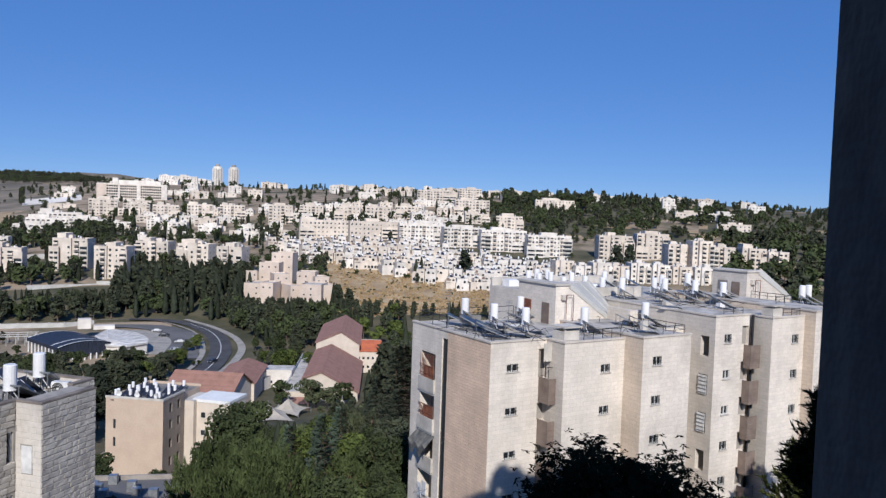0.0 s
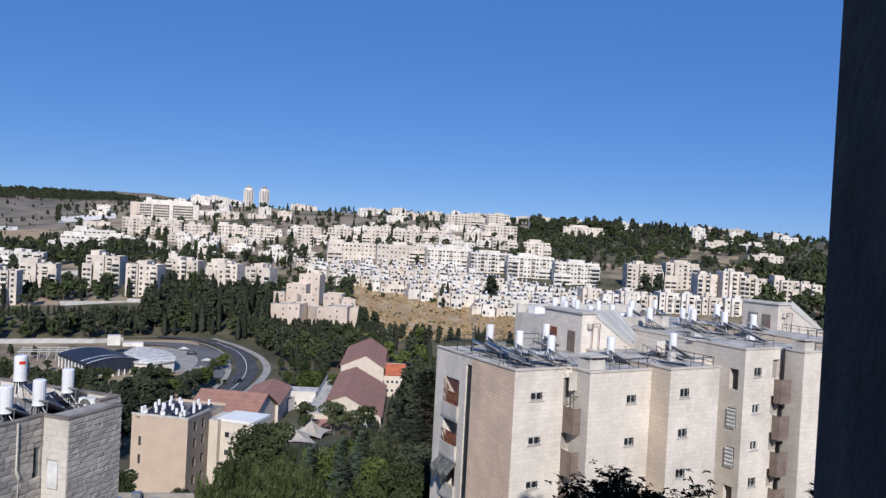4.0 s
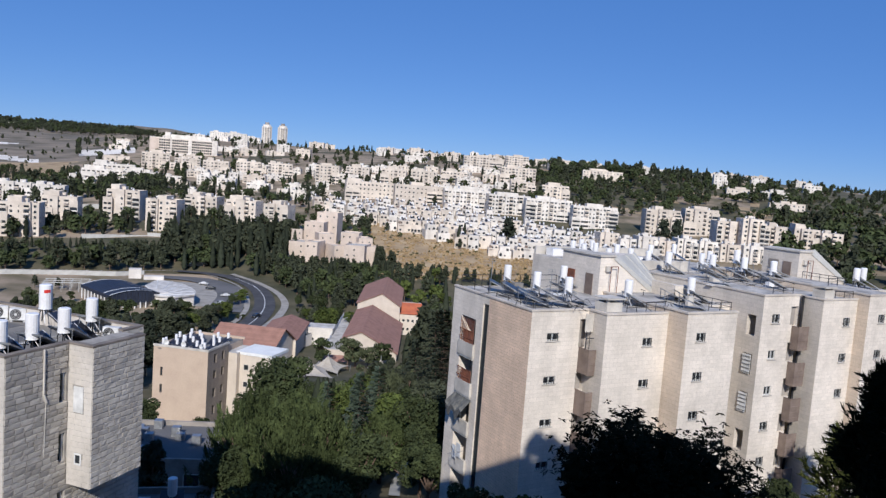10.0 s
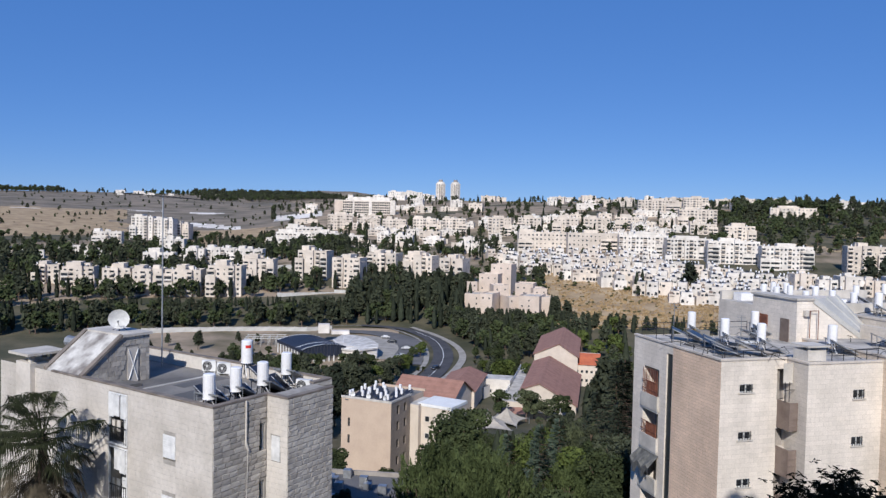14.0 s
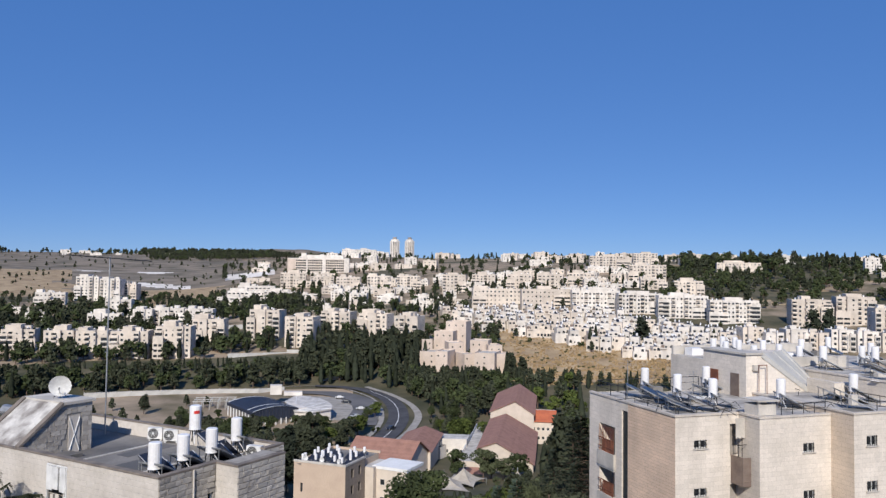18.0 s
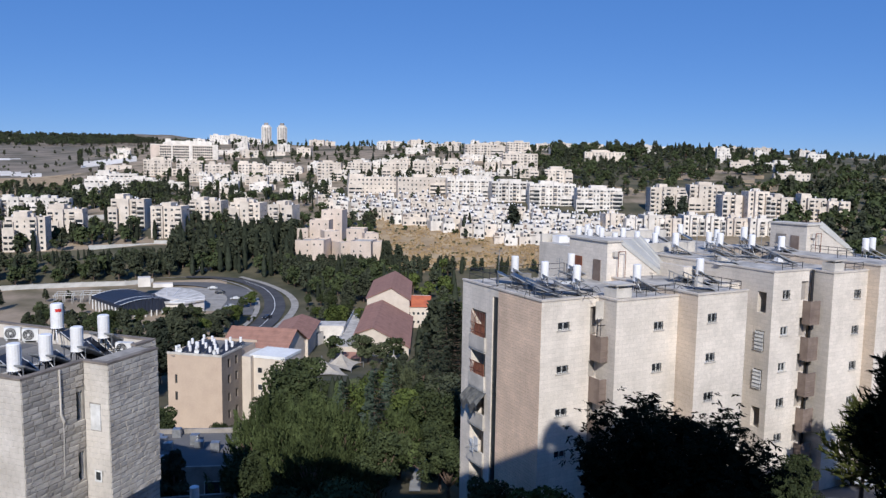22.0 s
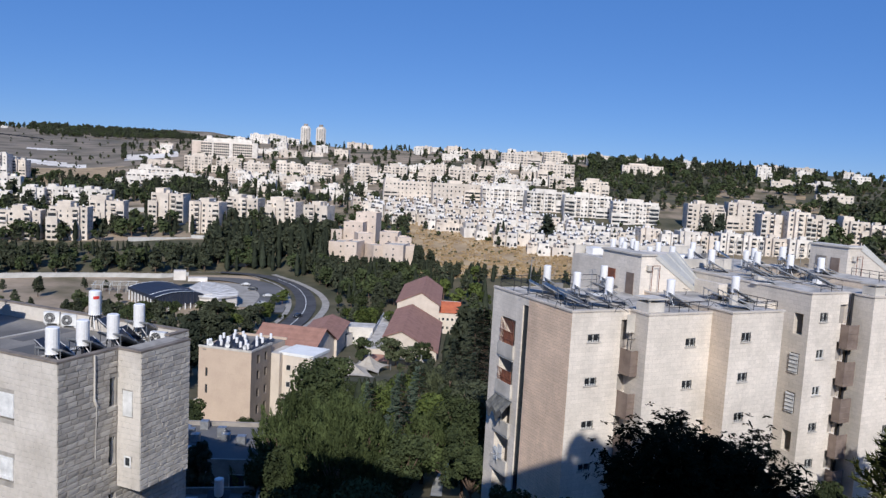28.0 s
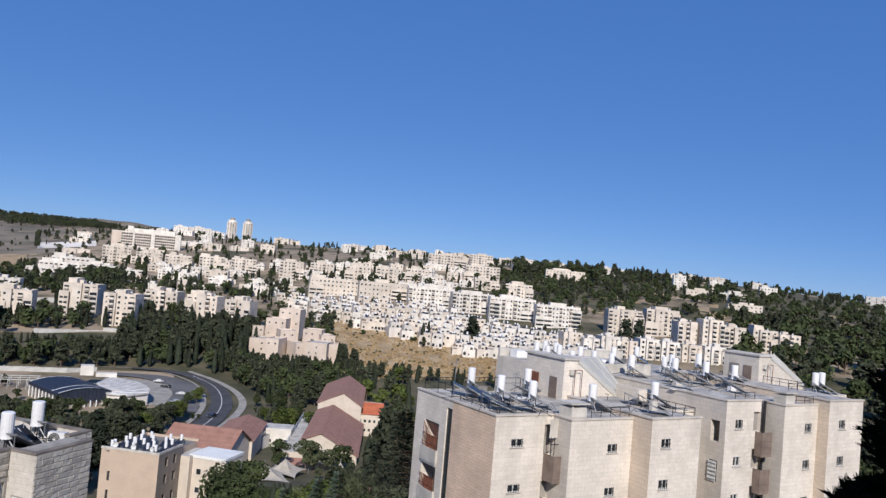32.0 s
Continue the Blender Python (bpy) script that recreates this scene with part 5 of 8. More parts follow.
# ---- the long stone apartment house ----
def grille_window(parent, at, w, h, bars=5, awning=False):
    """A small barred window set in an opening; local x along the wall, y into it, z up."""
    g = part("window", Shape().box(-w / 2, 0.14, 0, w / 2, 0.16, h, 0), "glass", parent, at=at)
    f = Shape().box(-w / 2, 0.06, 0, -w / 2 + 0.05, 0.14, h, 0).box(w / 2 - 0.05, 0.06, 0, w / 2, 0.14, h, 0)
    f.box(-w / 2 + 0.05, 0.06, 0, w / 2 - 0.05, 0.14, 0.05, 0).box(-w / 2 + 0.05, 0.06, h - 0.05, w / 2 - 0.05, 0.14, h, 0).box(-0.025, 0.06, 0.05, 0.025, 0.14, h - 0.05, 0)
    part("window_frame", f, "frame", g)
    if bars:
        b = Shape()
        for i in range(bars):
            x = -w / 2 + (i + 0.5) * w / bars
            b.box(x - 0.012, -0.03, 0, x + 0.012, -0.005, h, 0)
        b.box(-w / 2, -0.032, h * 0.5 - 0.012, w / 2, -0.006, h * 0.5 + 0.012, 0)
        part("grille", b, "dark_metal", g)
    part("sill", Shape().box(-w / 2 - 0.08, -0.08, -0.07, w / 2 + 0.08, 0.05, 0.0, 0), "b_trim", g)
    return g


def railing(parent, pts, z, h=0.9, mat="dark_metal", step=1.6):
    """A thin pipe rail along a line on a roof; returns the rail part that carries its posts."""
    top = Shape()
    for (x0, y0), (x1, y1) in zip(pts, pts[1:]):
        top.tube((x0, y0, z + h), (x1, y1, z + h), 0.025, n=5).tube((x0, y0, z + h * 0.55), (x1, y1, z + h * 0.55), 0.018, n=5)
    rail = part("railing", top, mat, parent)
    for (x0, y0), (x1, y1) in zip(pts, pts[1:]):
        n = max(1, int(math.hypot(x1 - x0, y1 - y0) / step))
        for i in range(n + 1):
            x, y = x0 + (x1 - x0) * i / n, y0 + (y1 - y0) * i / n
            part("post", Shape().tube((x, y, z), (x, y, z + h), 0.025, n=5), mat, rail)
    return rail


def apartment_house():
    ZB = -27.0
    root = thing("apartment_house", pose(3.09, 46.965, ZB, 0, 0, 32), "long stepped apartment house clad in pale limestone with roof boilers", "building")
    up = lambda z: z - ZB

    def bay(x0, x1, y0, y1, ztop, front, left=(), depth=0.22, split=None, side="b_rough"):
        """A wall bay: front and left faces with openings, plain right side, coping on top."""
        s = Shape()
        H = up(ztop) + 8
        wall_face(s, (x0, y0, -8), (1, 0, 0), (0, 0, 1), x1 - x0, H, [(a - x0, up(b) + 8, c - x0, up(d) + 8) for a, b, c, d in front], depth)
        cut = split or y0
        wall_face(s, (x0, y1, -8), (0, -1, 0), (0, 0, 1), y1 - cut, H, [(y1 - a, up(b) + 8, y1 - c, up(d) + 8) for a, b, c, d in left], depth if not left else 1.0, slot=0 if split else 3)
        if split:
            wall_face(s, (x0, split, -8), (0, -1, 0), (0, 0, 1), split - y0, H, [], depth, slot=3)
        s.quad((x1, y0, -8), (x1, y1, -8), (x1, y1, up(ztop)), (x1, y0, up(ztop)))
        s.quad((x1, y1, -8), (x0, y1, -8), (x0, y1, up(ztop)), (x1, y1, up(ztop)))
        t = up(ztop)
        s.quad((x0, y0, t - 0.02), (x1, y0, t - 0.02), (x1, y1, t - 0.02), (x0, y1, t - 0.02), 2)
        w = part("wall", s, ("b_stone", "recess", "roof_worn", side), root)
        c = Shape().box(x0 - 0.06, y0 - 0.06, t, x1 + 0.06, y0 + 0.22, t + 0.12, 0).box(x0 - 0.06, y0 + 0.22, t, x0 + 0.22, y1, t + 0.12, 0)
        part("coping", c, "b_grey", w)
        return w

    def openings(xc, zs, w, h):
        return [(xc - w / 2, z - h / 2, xc + w / 2, z + h / 2) for z in zs]

    # block one
    rowsA = [-9.86 - 2.88 * i for i in range(6)]
    holes = openings(1.8, rowsA, 0.95, 0.5)
    panel_tops = [-11.9 - 2.87 * i for i in range(5)]
    left = [(5.85, -30, 5.12, -8.7)] + [(8.7, z - 1.0, 6.7, z + 1.85) for z in panel_tops]
    balc = [(3.95, -10.7 - 2.85 * i, 4.6, (-8.75 if i == 0 else -9.55) - 2.85 * i) for i in range(5)]
    bay(0, 4.9, 0, 10.1, -8.15, holes + balc, left, split=5.1)
    for z in rowsA:
        grille_window(root, pose(1.8, 0, up(z) - 0.25), 0.95, 0.5)
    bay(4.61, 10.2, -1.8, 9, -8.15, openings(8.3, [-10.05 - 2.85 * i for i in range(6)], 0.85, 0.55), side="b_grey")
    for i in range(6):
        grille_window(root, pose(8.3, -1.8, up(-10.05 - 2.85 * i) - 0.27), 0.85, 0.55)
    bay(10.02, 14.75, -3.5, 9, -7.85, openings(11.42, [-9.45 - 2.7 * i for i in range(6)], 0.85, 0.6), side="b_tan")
    for i in range(6):
        grille_window(root, pose(11.42, -3.5, up(-9.45 - 2.7 * i) - 0.3), 0.85, 0.6)
    # block two, a little higher
    side = [(-2.15, -9.0 - 2.82 * i - 0.75, -2.9, -9.0 - 2.82 * i + 0.75) for i in range(4)]
    balc2 = [(20.5, -8.95 - 2.67 * i, 21.28, -7.55 - 2.67 * i) for i in range(5)]
    bay(17.45, 21.3, -3.4, 10, -6.75, openings(18.9, [-8.4 - 2.65 * i for i in range(6)], 0.8, 0.65) + balc2, side, side="b_grey")
    for i in range(6):
        grille_window(root, pose(18.9, -3.4, up(-8.4 - 2.65 * i) - 0.32), 0.8, 0.65, 0 if i in (1, 2) else 5)
    for i, z in enumerate([-9.0, -11.82, -14.64]):
        if i:
            g = part("window_grille", Shape().box(17.35, -2.88, up(z) - 0.7, 17.39, -2.17, up(z) + 0.7, 0), "shutter" if i == 2 else "frame", root, "white lattice grille")
            for k in range(5):
                part("bar", Shape().box(17.31, -2.9, up(z) - 0.6 + k * 0.28, 17.35, -2.15, up(z) - 0.55 + k * 0.28, 0), "grey_metal", g)
    bay(22.2, 26.3, -4.7, 10, -6.9, openings(25.1, [-8.56 - 2.7 * i for i in range(6)], 0.8, 0.65), side="b_grey")
    part("recess_wall", Shape().box(21.31, -2.0, -8, 22.19, -1.7, up(-6.9), 0), "b_grey", root)
    for i in range(5):
        part("recess_opening", Shape().box(21.4, -2.04, up(-9.4 - 2.67 * i), 22.15, -2.005, up(-7.7 - 2.67 * i), 0), "glass", root)
    for i in range(6):
        grille_window(root, pose(25.1, -4.7, up(-8.56 - 2.7 * i) - 0.32), 0.8, 0.65)
    bay(26.2, 30.58, -5.6, 10, -6.45, openings(27.9, [-8.2 - 2.7 * i for i in range(6)], 0.8, 0.65), side="b_tan")
    for i in range(6):
        grille_window(root, pose(27.9, -5.6, up(-8.2 - 2.7 * i) - 0.32), 0.8, 0.65)
    part("back_block", Shape().box(14.76, -0.5, -8, 17.44, 10.2, up(-7.9), 0, 1), ("b_stone", "roof_worn"), root)
    part("rear_block", Shape().box(16.9, 10.01, -8, 34, 24, up(-7.1), 0, 1), ("b_stone", "roof_worn"), root)
    part("rear_parapet", Shape().box(16.9, 10.02, up(-7.1), 24, 10.3, up(-6.0), 0), "b_trim", root)
    part("rear_parapet", Shape().box(16.9, 23.6, up(-7.1), 34, 23.9, up(-6.3), 0), "b_trim", root)
    # added dark sheet that stands for the shade inside the flank's groove
    part("stair_glazing", Shape().box(0.1, 5.13, -3, 0.16, 5.84, up(-8.72), 0), "glass", root, "dark full-height sheet standing for the shade in the wall groove")
    # white-fronted balconies of the flank, with what hangs on them
    for i, z in enumerate(panel_tops):
        b = part("balcony", Shape().box(-0.16, 6.62, up(z) - 1.0, 0.02, 8.78, up(z), 0), "b_trim", root, "pale balcony parapet")
        part("balcony_slab", Shape().box(-0.1, 6.7, up(z) - 1.15, 0.9, 8.7, up(z) - 1.0, 0), "concrete", b)
        if i < 2:
            g = Shape()
            for k in range(10):
                g.box(-0.14, 6.72 + k * 0.2, up(z), -0.11, 6.75 + k * 0.2, up(z) + (1.75 if i == 0 else 0.9), 0)
            for zz in (0.3, 0.88):
                g.box(-0.15, 6.7, up(z) + zz, -0.1, 8.7, up(z) + zz + 0.04, 0)
            part("grille", g, "rust", b, "rusty red balcony grille")
            part("grille_sheet", Shape().box(-0.09, 6.75, up(z), -0.07, 8.1, up(z) + 0.85, 0), "rust", b)
        elif i == 2:
            a = Shape()
            for k in range(8):
                y0, y1 = 6.5 + k * 0.3, 6.8 + k * 0.3
                d0, d1 = 0.2 * math.sin(k * 1.7), 0.2 * math.sin((k + 1) * 1.7)
                a.add([(0, y0, up(z) + 1.7), (0, y1, up(z) + 1.7), (-0.8, y1, up(z) + 0.9 + d1), (-0.8, y0, up(z) + 0.9 + d0), (-0.75, y1, up(z) + 0.35 + d1 * 2), (-0.75, y0, up(z) + 0.35 + d0 * 2)],
                      [(0, 1, 2, 3), (3, 2, 4, 5)])
            part("awning", a, "awning", b, "torn grey awning")
        elif i == 3:
            part("laundry_rack", Shape().tube((-0.9, 6.4, up(z) + 0.4), (-0.1, 8.6, up(z) + 0.5), 0.02, n=4).tube((-1.4, 6.9, up(z) + 0.6), (-0.1, 7.0, up(z) + 0.6), 0.02, n=4), "grey_metal", b)
            part("sheet", Shape().box(-0.3, 7.0, up(z) + 0.1, -0.27, 7.6, up(z) + 1.1, 0).box(-0.28, 7.7, up(z) - 0.2, -0.25, 8.2, up(z) + 0.8, 0), "shutter", b, "white hanging laundry")
    # brown-clad corner balconies
    def corner_balcony(x0, x1, y0, y1, top, high):
        b = part("balcony", Shape().box(x0, y0, up(top - high), x1, y0 + 0.08, up(top), 0).box(x0, y0 + 0.08, up(top - high), x0 + 0.08, y1, up(top), 0), "brown_panel", root, "balcony clad in weathered brown boards")
        part("balcony_floor", Shape().box(x0 + 0.08, y0 + 0.08, up(top - high), x1, y1, up(top - high + 0.15), 0), "concrete", b)
        for k in range(3):
            part("slat", Shape().box(x0 - 0.03, y0 - 0.03, up(top - high) + 0.3 + k * 0.42, x1, y0 - 0.001, up(top - high) + 0.34 + k * 0.42, 0), "brown_panel", b)
    for i in range(5):
        corner_balcony(4.0, 4.59, -1.1, -0.01, -10.6 - 2.85 * i, 1.7)
    for i in range(5):
        corner_balcony(20.75, 21.85, -4.05, -3.41, -8.95 - 2.67 * i, 1.75)
    part("balcony_grille", Shape().box(3.9, -0.78, up(-10.6), 3.93, -0.75, up(-9.4), 0).box(4.2, -0.78, up(-10.6), 4.23, -0.75, up(-9.4), 0).box(3.87, -0.79, up(-9.9), 4.55, -0.75, up(-9.86), 0), "dark_metal", root)
    part("awning_sheet", Shape().box(3.9, -0.62, up(-9.5), 4.55, -0.58, up(-8.3), 0), "b_trim", root)
    part("drainpipe", Shape().tube((22.0, -3.2, 0), (22.0, -3.2, up(-6.8)), 0.09, n=6), "dark_metal", root)
    part("drainpipe", Shape().tube((22.3, -3.9, 2), (22.3, -3.9, up(-7.2)), 0.06, n=6), "dark_metal", root)
    # roof huts over the stairs
    def stair_hut(x0, x1, x2, y0, y1, zr, zt, nm):
        pr = [(x0, up(zr) - 0.3), (x2, up(zr) - 0.3), (x2, up(zr) + 0.35), (x1, up(zt)), (x0, up(zt))]
        s = Shape().prism_y(pr, y0, y1)
        h = part("stair_hut", s, "b_stone", root, "stone roof hut with sloping top over the stairs")
        # the slab leans towards the street side, so that its back edge stands higher than its front edge
        hi, lo = (x1 + 5.2, y0 + 3.4, up(zt) - 0.1), (x2 + 2.4, y0 + 2.0, up(zr) + 0.6)
        ft, fb = (x1, y0 - 0.05, up(zt) + 0.06), (x2, y0 - 0.05, up(zr) + 0.45)
        strip = lambda f: (Vector(ft).lerp(Vector(hi), f), Vector(fb).lerp(Vector(lo), f))
        for f0, f1, lift in ((0, 0.1, 0.14), (0.1, 0.5, 0.0), (0.5, 0.6, 0.1), (0.6, 0.9, 0.0), (0.9, 1.0, 0.14)):
            (a, b), (c, d) = strip(f0), strip(f1)
            e, k = Vector((0, 0, lift)), Vector((0, 0, -0.25))
            sl = Shape().add([a + e, b + e, d + e, c + e, a + k, b + k, d + k, c + k], [(0, 1, 2, 3), (0, 4, 5, 1), (3, 2, 6, 7), (1, 5, 6, 2), (0, 3, 7, 4)])
            part("slope_slab", sl, "concrete", h, "grey concrete slope slab" if lift == 0 else "raised concrete rib")
        part("back_wall", Shape().add([hi, lo, (lo[0], lo[1], up(zr) - 0.3), (hi[0], hi[1], up(zr) - 0.3)], [(0, 1, 2, 3)]).add([(x0, y1, up(zt)), hi, (hi[0], hi[1], up(zr) - 0.3), (x0, y1, up(zr) - 0.3), ft], [(0, 1, 2, 3), (0, 4, 1)]), "b_stone", h)
        part("roof_slab", Shape().box(x0 - 0.12, y0 - 0.12, up(zt), x1 + 0.1, y1 + 0.12, up(zt) + 0.14, 0), "b_trim", h)
        part("door", Shape().box(x0 - 0.05, y0 + 0.7, up(zr), x0 - 0.003, y0 + 1.55, up(zr) + 2.05, 0), "brown_panel", h, "dark brown metal door")
        part("shutter", Shape().box(x0 - 0.06, y1 - 1.7, up(zr) + 1.3, x0 - 0.003, y1 - 0.7, up(zr) + 2.1, 0), "rust" if nm else "recess", h)
        fr = Shape().tube((x0 + 0.8, y0 - 0.35, up(zr)), (x0 + 0.8, y0 - 0.35, up(zt) - 0.7), 0.03, n=5).tube((x0 + 1.5, y0 - 0.35, up(zr)), (x0 + 1.5, y0 - 0.35, up(zt) - 0.7), 0.03, n=5)
        fr.tube((x0 + 0.8, y0 - 0.35, up(zt) - 0.7), (x0 + 1.5, y0 - 0.35, up(zt) - 0.7), 0.03, n=5)
        part("pipe_frame", fr, "rust", h)
        part("meter_box", Shape().box(x0 + 0.5, y0 - 0.25, up(zt) - 1.1, x0 + 1.0, y0 - 0.003, up(zt) - 0.7, 0), "b_trim", h)
    stair_hut(9.5, 10.8, 15.6, 5.0, 9.6, -8.6, -5.15, True)
    stair_hut(31.0, 32.6, 37.8, 4.0, 7.7, -7.3, -4.3, False)
    part("hut_base", Shape().box(30.6, 1.5, -8, 40.5, 10.0, up(-7.3), 0, 1), ("b_stone", "roof_worn"), root)
    part("chimney", Shape().box(4.8, -1.5, up(-8.15) + 0.12, 6.1, -0.3, up(-8.15) + 0.75, 0).box(4.65, -1.65, up(-8.15) + 0.95, 6.25, -0.15, up(-8.15) + 1.05, 0)
         .box(4.85, -1.45, up(-8.15) + 0.75, 5.0, -1.3, up(-8.15) + 0.95, 0).box(5.9, -0.5, up(-8.15) + 0.75, 6.05, -0.35, up(-8.15) + 0.95, 0), "b_trim", root)
    part("chimney", Shape().box(22.5, -4.5, up(-6.9) + 0.12, 23.6, -3.5, up(-6.9) + 0.7, 0).box(22.4, -4.6, up(-6.9) + 0.85, 23.7, -3.4, up(-6.9) + 0.95, 0).box(22.6, -4.4, up(-6.9) + 0.7, 22.7, -4.3, up(-6.9) + 0.85, 0)
         .box(23.4, -4.4, up(-6.9) + 0.7, 23.5, -4.3, up(-6.9) + 0.85, 0), "b_trim", root)
    part("wing_wall", Shape().box(13.9, 1.6, up(-7.92), 15.2, 1.9, up(-6.8), 0).box(14.9, 1.9, up(-7.92), 15.2, 5.0, up(-6.9), 0), "b_stone", root)
    # boilers and collectors
    zr, zr2 = up(-8.15), up(-6.8)
    for x, y, z, t in [(3.65, 8.6, zr, 70), (3.8, 5.0, zr, 70), (4.7, 2.5, zr, 70), (8.8, 8.4, zr, 70), (9.0, 1.2, zr, 70), (14.7, 0.8, up(-7.92), 70), (14.2, 7.0, up(-7.92), 60), (25.9, 5.5, up(-6.9), 70), (27.1, 3.5, up(-6.9), 70),
                       (27.9, 8.0, up(-6.5), 60), (24.4, 7.6, up(-6.9), 60), (19.5, 8.0, zr2, 60), (37.3, 2.6, up(-7.3), 40), (38.6, 2.8, up(-7.3), 40)]:
        tank_unit(root, x, y, z, 0.92, turn=t)
    for x, y, z, t in [(1.7, 7.5, zr, 60), (1.8, 4.0, zr, 60), (2.7, 1.9, zr, 60), (12.9, 1.5, up(-7.92), 60), (13.4, 0.6, up(-7.92), 60), (25.2, 3.3, up(-6.9), 60), (23.8, 5.0, up(-6.9), 60), (22.6, 6.5, up(-6.9), 60)]:
        part("solar_panel", PANEL_NEAR, "", root, at=pose(x, y, z, 0, 0, t) @ Matrix.Diagonal((0.95, 1.05, 0.85, 1)))
    railing(root, [(0.4, 6.0), (0.4, 9.8), (9.2, 9.8)], up(-8.15), 0.9)
    railing(root, [(0.4, 0.5), (0.4, 4.9)], zr, 0.45, step=1.2)
    railing(root, [(0.5, 0.4), (4.4, 0.4)], zr, 0.5, step=1.0)
    railing(root, [(6.6, -1.4), (10.0, -1.4)], zr, 0.7, step=0.8)
    railing(root, [(12.3, -3.1), (14.5, -3.1), (14.5, 0.3)], up(-7.92), 0.7, step=0.8)
    railing(root, [(18.8, -3.0), (21, -3.0)], zr2, 0.6, step=0.8)
    railing(root, [(22.8, -4.4), (26.0, -4.4)], up(-6.9), 0.6, step=0.8)
    railing(root, [(28, -1), (30.3, -1), (30.3, 3)], up(-6.45), 0.6, step=0.8)
    r = random.Random(11)
    for i in range(26):
        x, y = r.uniform(18, 33), r.uniform(11.5, 23)
        if i % 2:
            tank_unit(root, x, y, up(-7.1), 0.85, turn=r.uniform(0, 90))
        else:
            k = r.uniform(0.3, 0.7)
            part("roof_box", Shape().box(x - k, y - k, up(-7.1), x + k, y + k * 0.7, up(-7.1) + r.uniform(0.3, 0.9), 0), r.choice(["white_roof", "roof_grey", "tank"]), root)
    for i in range(46):  # pipes and cables draped between the collectors
        if i < 20:
            a = Vector((r.uniform(0.5, 9.5), r.uniform(0.5, 9), zr + 0.05))
        elif i < 30:
            a = Vector((r.uniform(10.5, 14.5), r.uniform(-2.5, 8), up(-7.85) + 0.05))
        else:
            a = Vector((r.uniform(17.5, 29.5), r.uniform(-2, 9), up(-6.7) + 0.05))
        b = a + Vector((r.uniform(-2, 2), r.uniform(-2, 2), 0.05))
        mid = (a + b) / 2 + Vector((0, 0, 0.25))
        part("cable", Shape().tube(a, mid, 0.02, n=4, cap=False).tube(mid, b, 0.02, n=4, cap=False), "rubber", root)
    for x, y, z in [(1.2, 2.2, zr), (2.2, 6.4, zr), (6.8, 6.6, zr), (11.6, -1.6, up(-7.85)), (18.2, 2.2, up(-6.75)), (20.4, 4.8, up(-6.75)),
                    (22.8, 0.6, up(-6.9)), (28.6, 4.8, up(-6.45))]:
        part("solar_panel", PANEL_NEAR, "", root, at=pose(x, y, z, 0, 0, r.uniform(45, 85)) @ Matrix.Diagonal((0.9, 0.95, r.uniform(0.6, 0.9), 1)))
        k = r.uniform(0.2, 0.45)
        part("roof_box", Shape().box(x + 1.2, y + 0.8, z, x + 1.2 + k * 2, y + 0.8 + k, z + r.uniform(0.2, 0.7), 0), r.choice(["roof_grey", "b_trim", "dark_metal", "tank"]), root)
        part("felt_patch", Shape().box(x - 1.0, y - 1.1, z + 0.005, x + r.uniform(0.2, 0.8), y - r.uniform(0.1, 0.5), z + 0.02, 0), r.choice(["roof_grey", "white_roof"]), root)
    for x, y, z, h in [(2.4, 8.9, zr, 2.4), (7.2, 7.8, zr, 1.6), (13.0, 7.5, up(-7.85), 2.0), (22.0, 8.0, up(-6.8), 2.6), (29.0, 7.0, up(-6.45), 1.8), (26.4, 9.0, up(-6.8), 2.2)]:
        an = Shape().tube((x, y, z), (x, y, z + h), 0.025, n=5)
        for j in range(4):
            an.tube((x - 0.35, y, z + h - 0.12 * j), (x + 0.35, y, z + h - 0.12 * j), 0.012, n=4)
        part("aerial", an, "grey_metal", root)
    part("rubble", Shape().box(3.0, 3.4, zr, 3.9, 4.1, zr + 0.06, 0).box(1.6, 4.4, zr, 3.0, 6.0, zr + 0.04, 0), "roof_grey", root)


apartment_house()


# ---- the hewn-stone house with boilers along its parapet ----
STONE_FACES = []


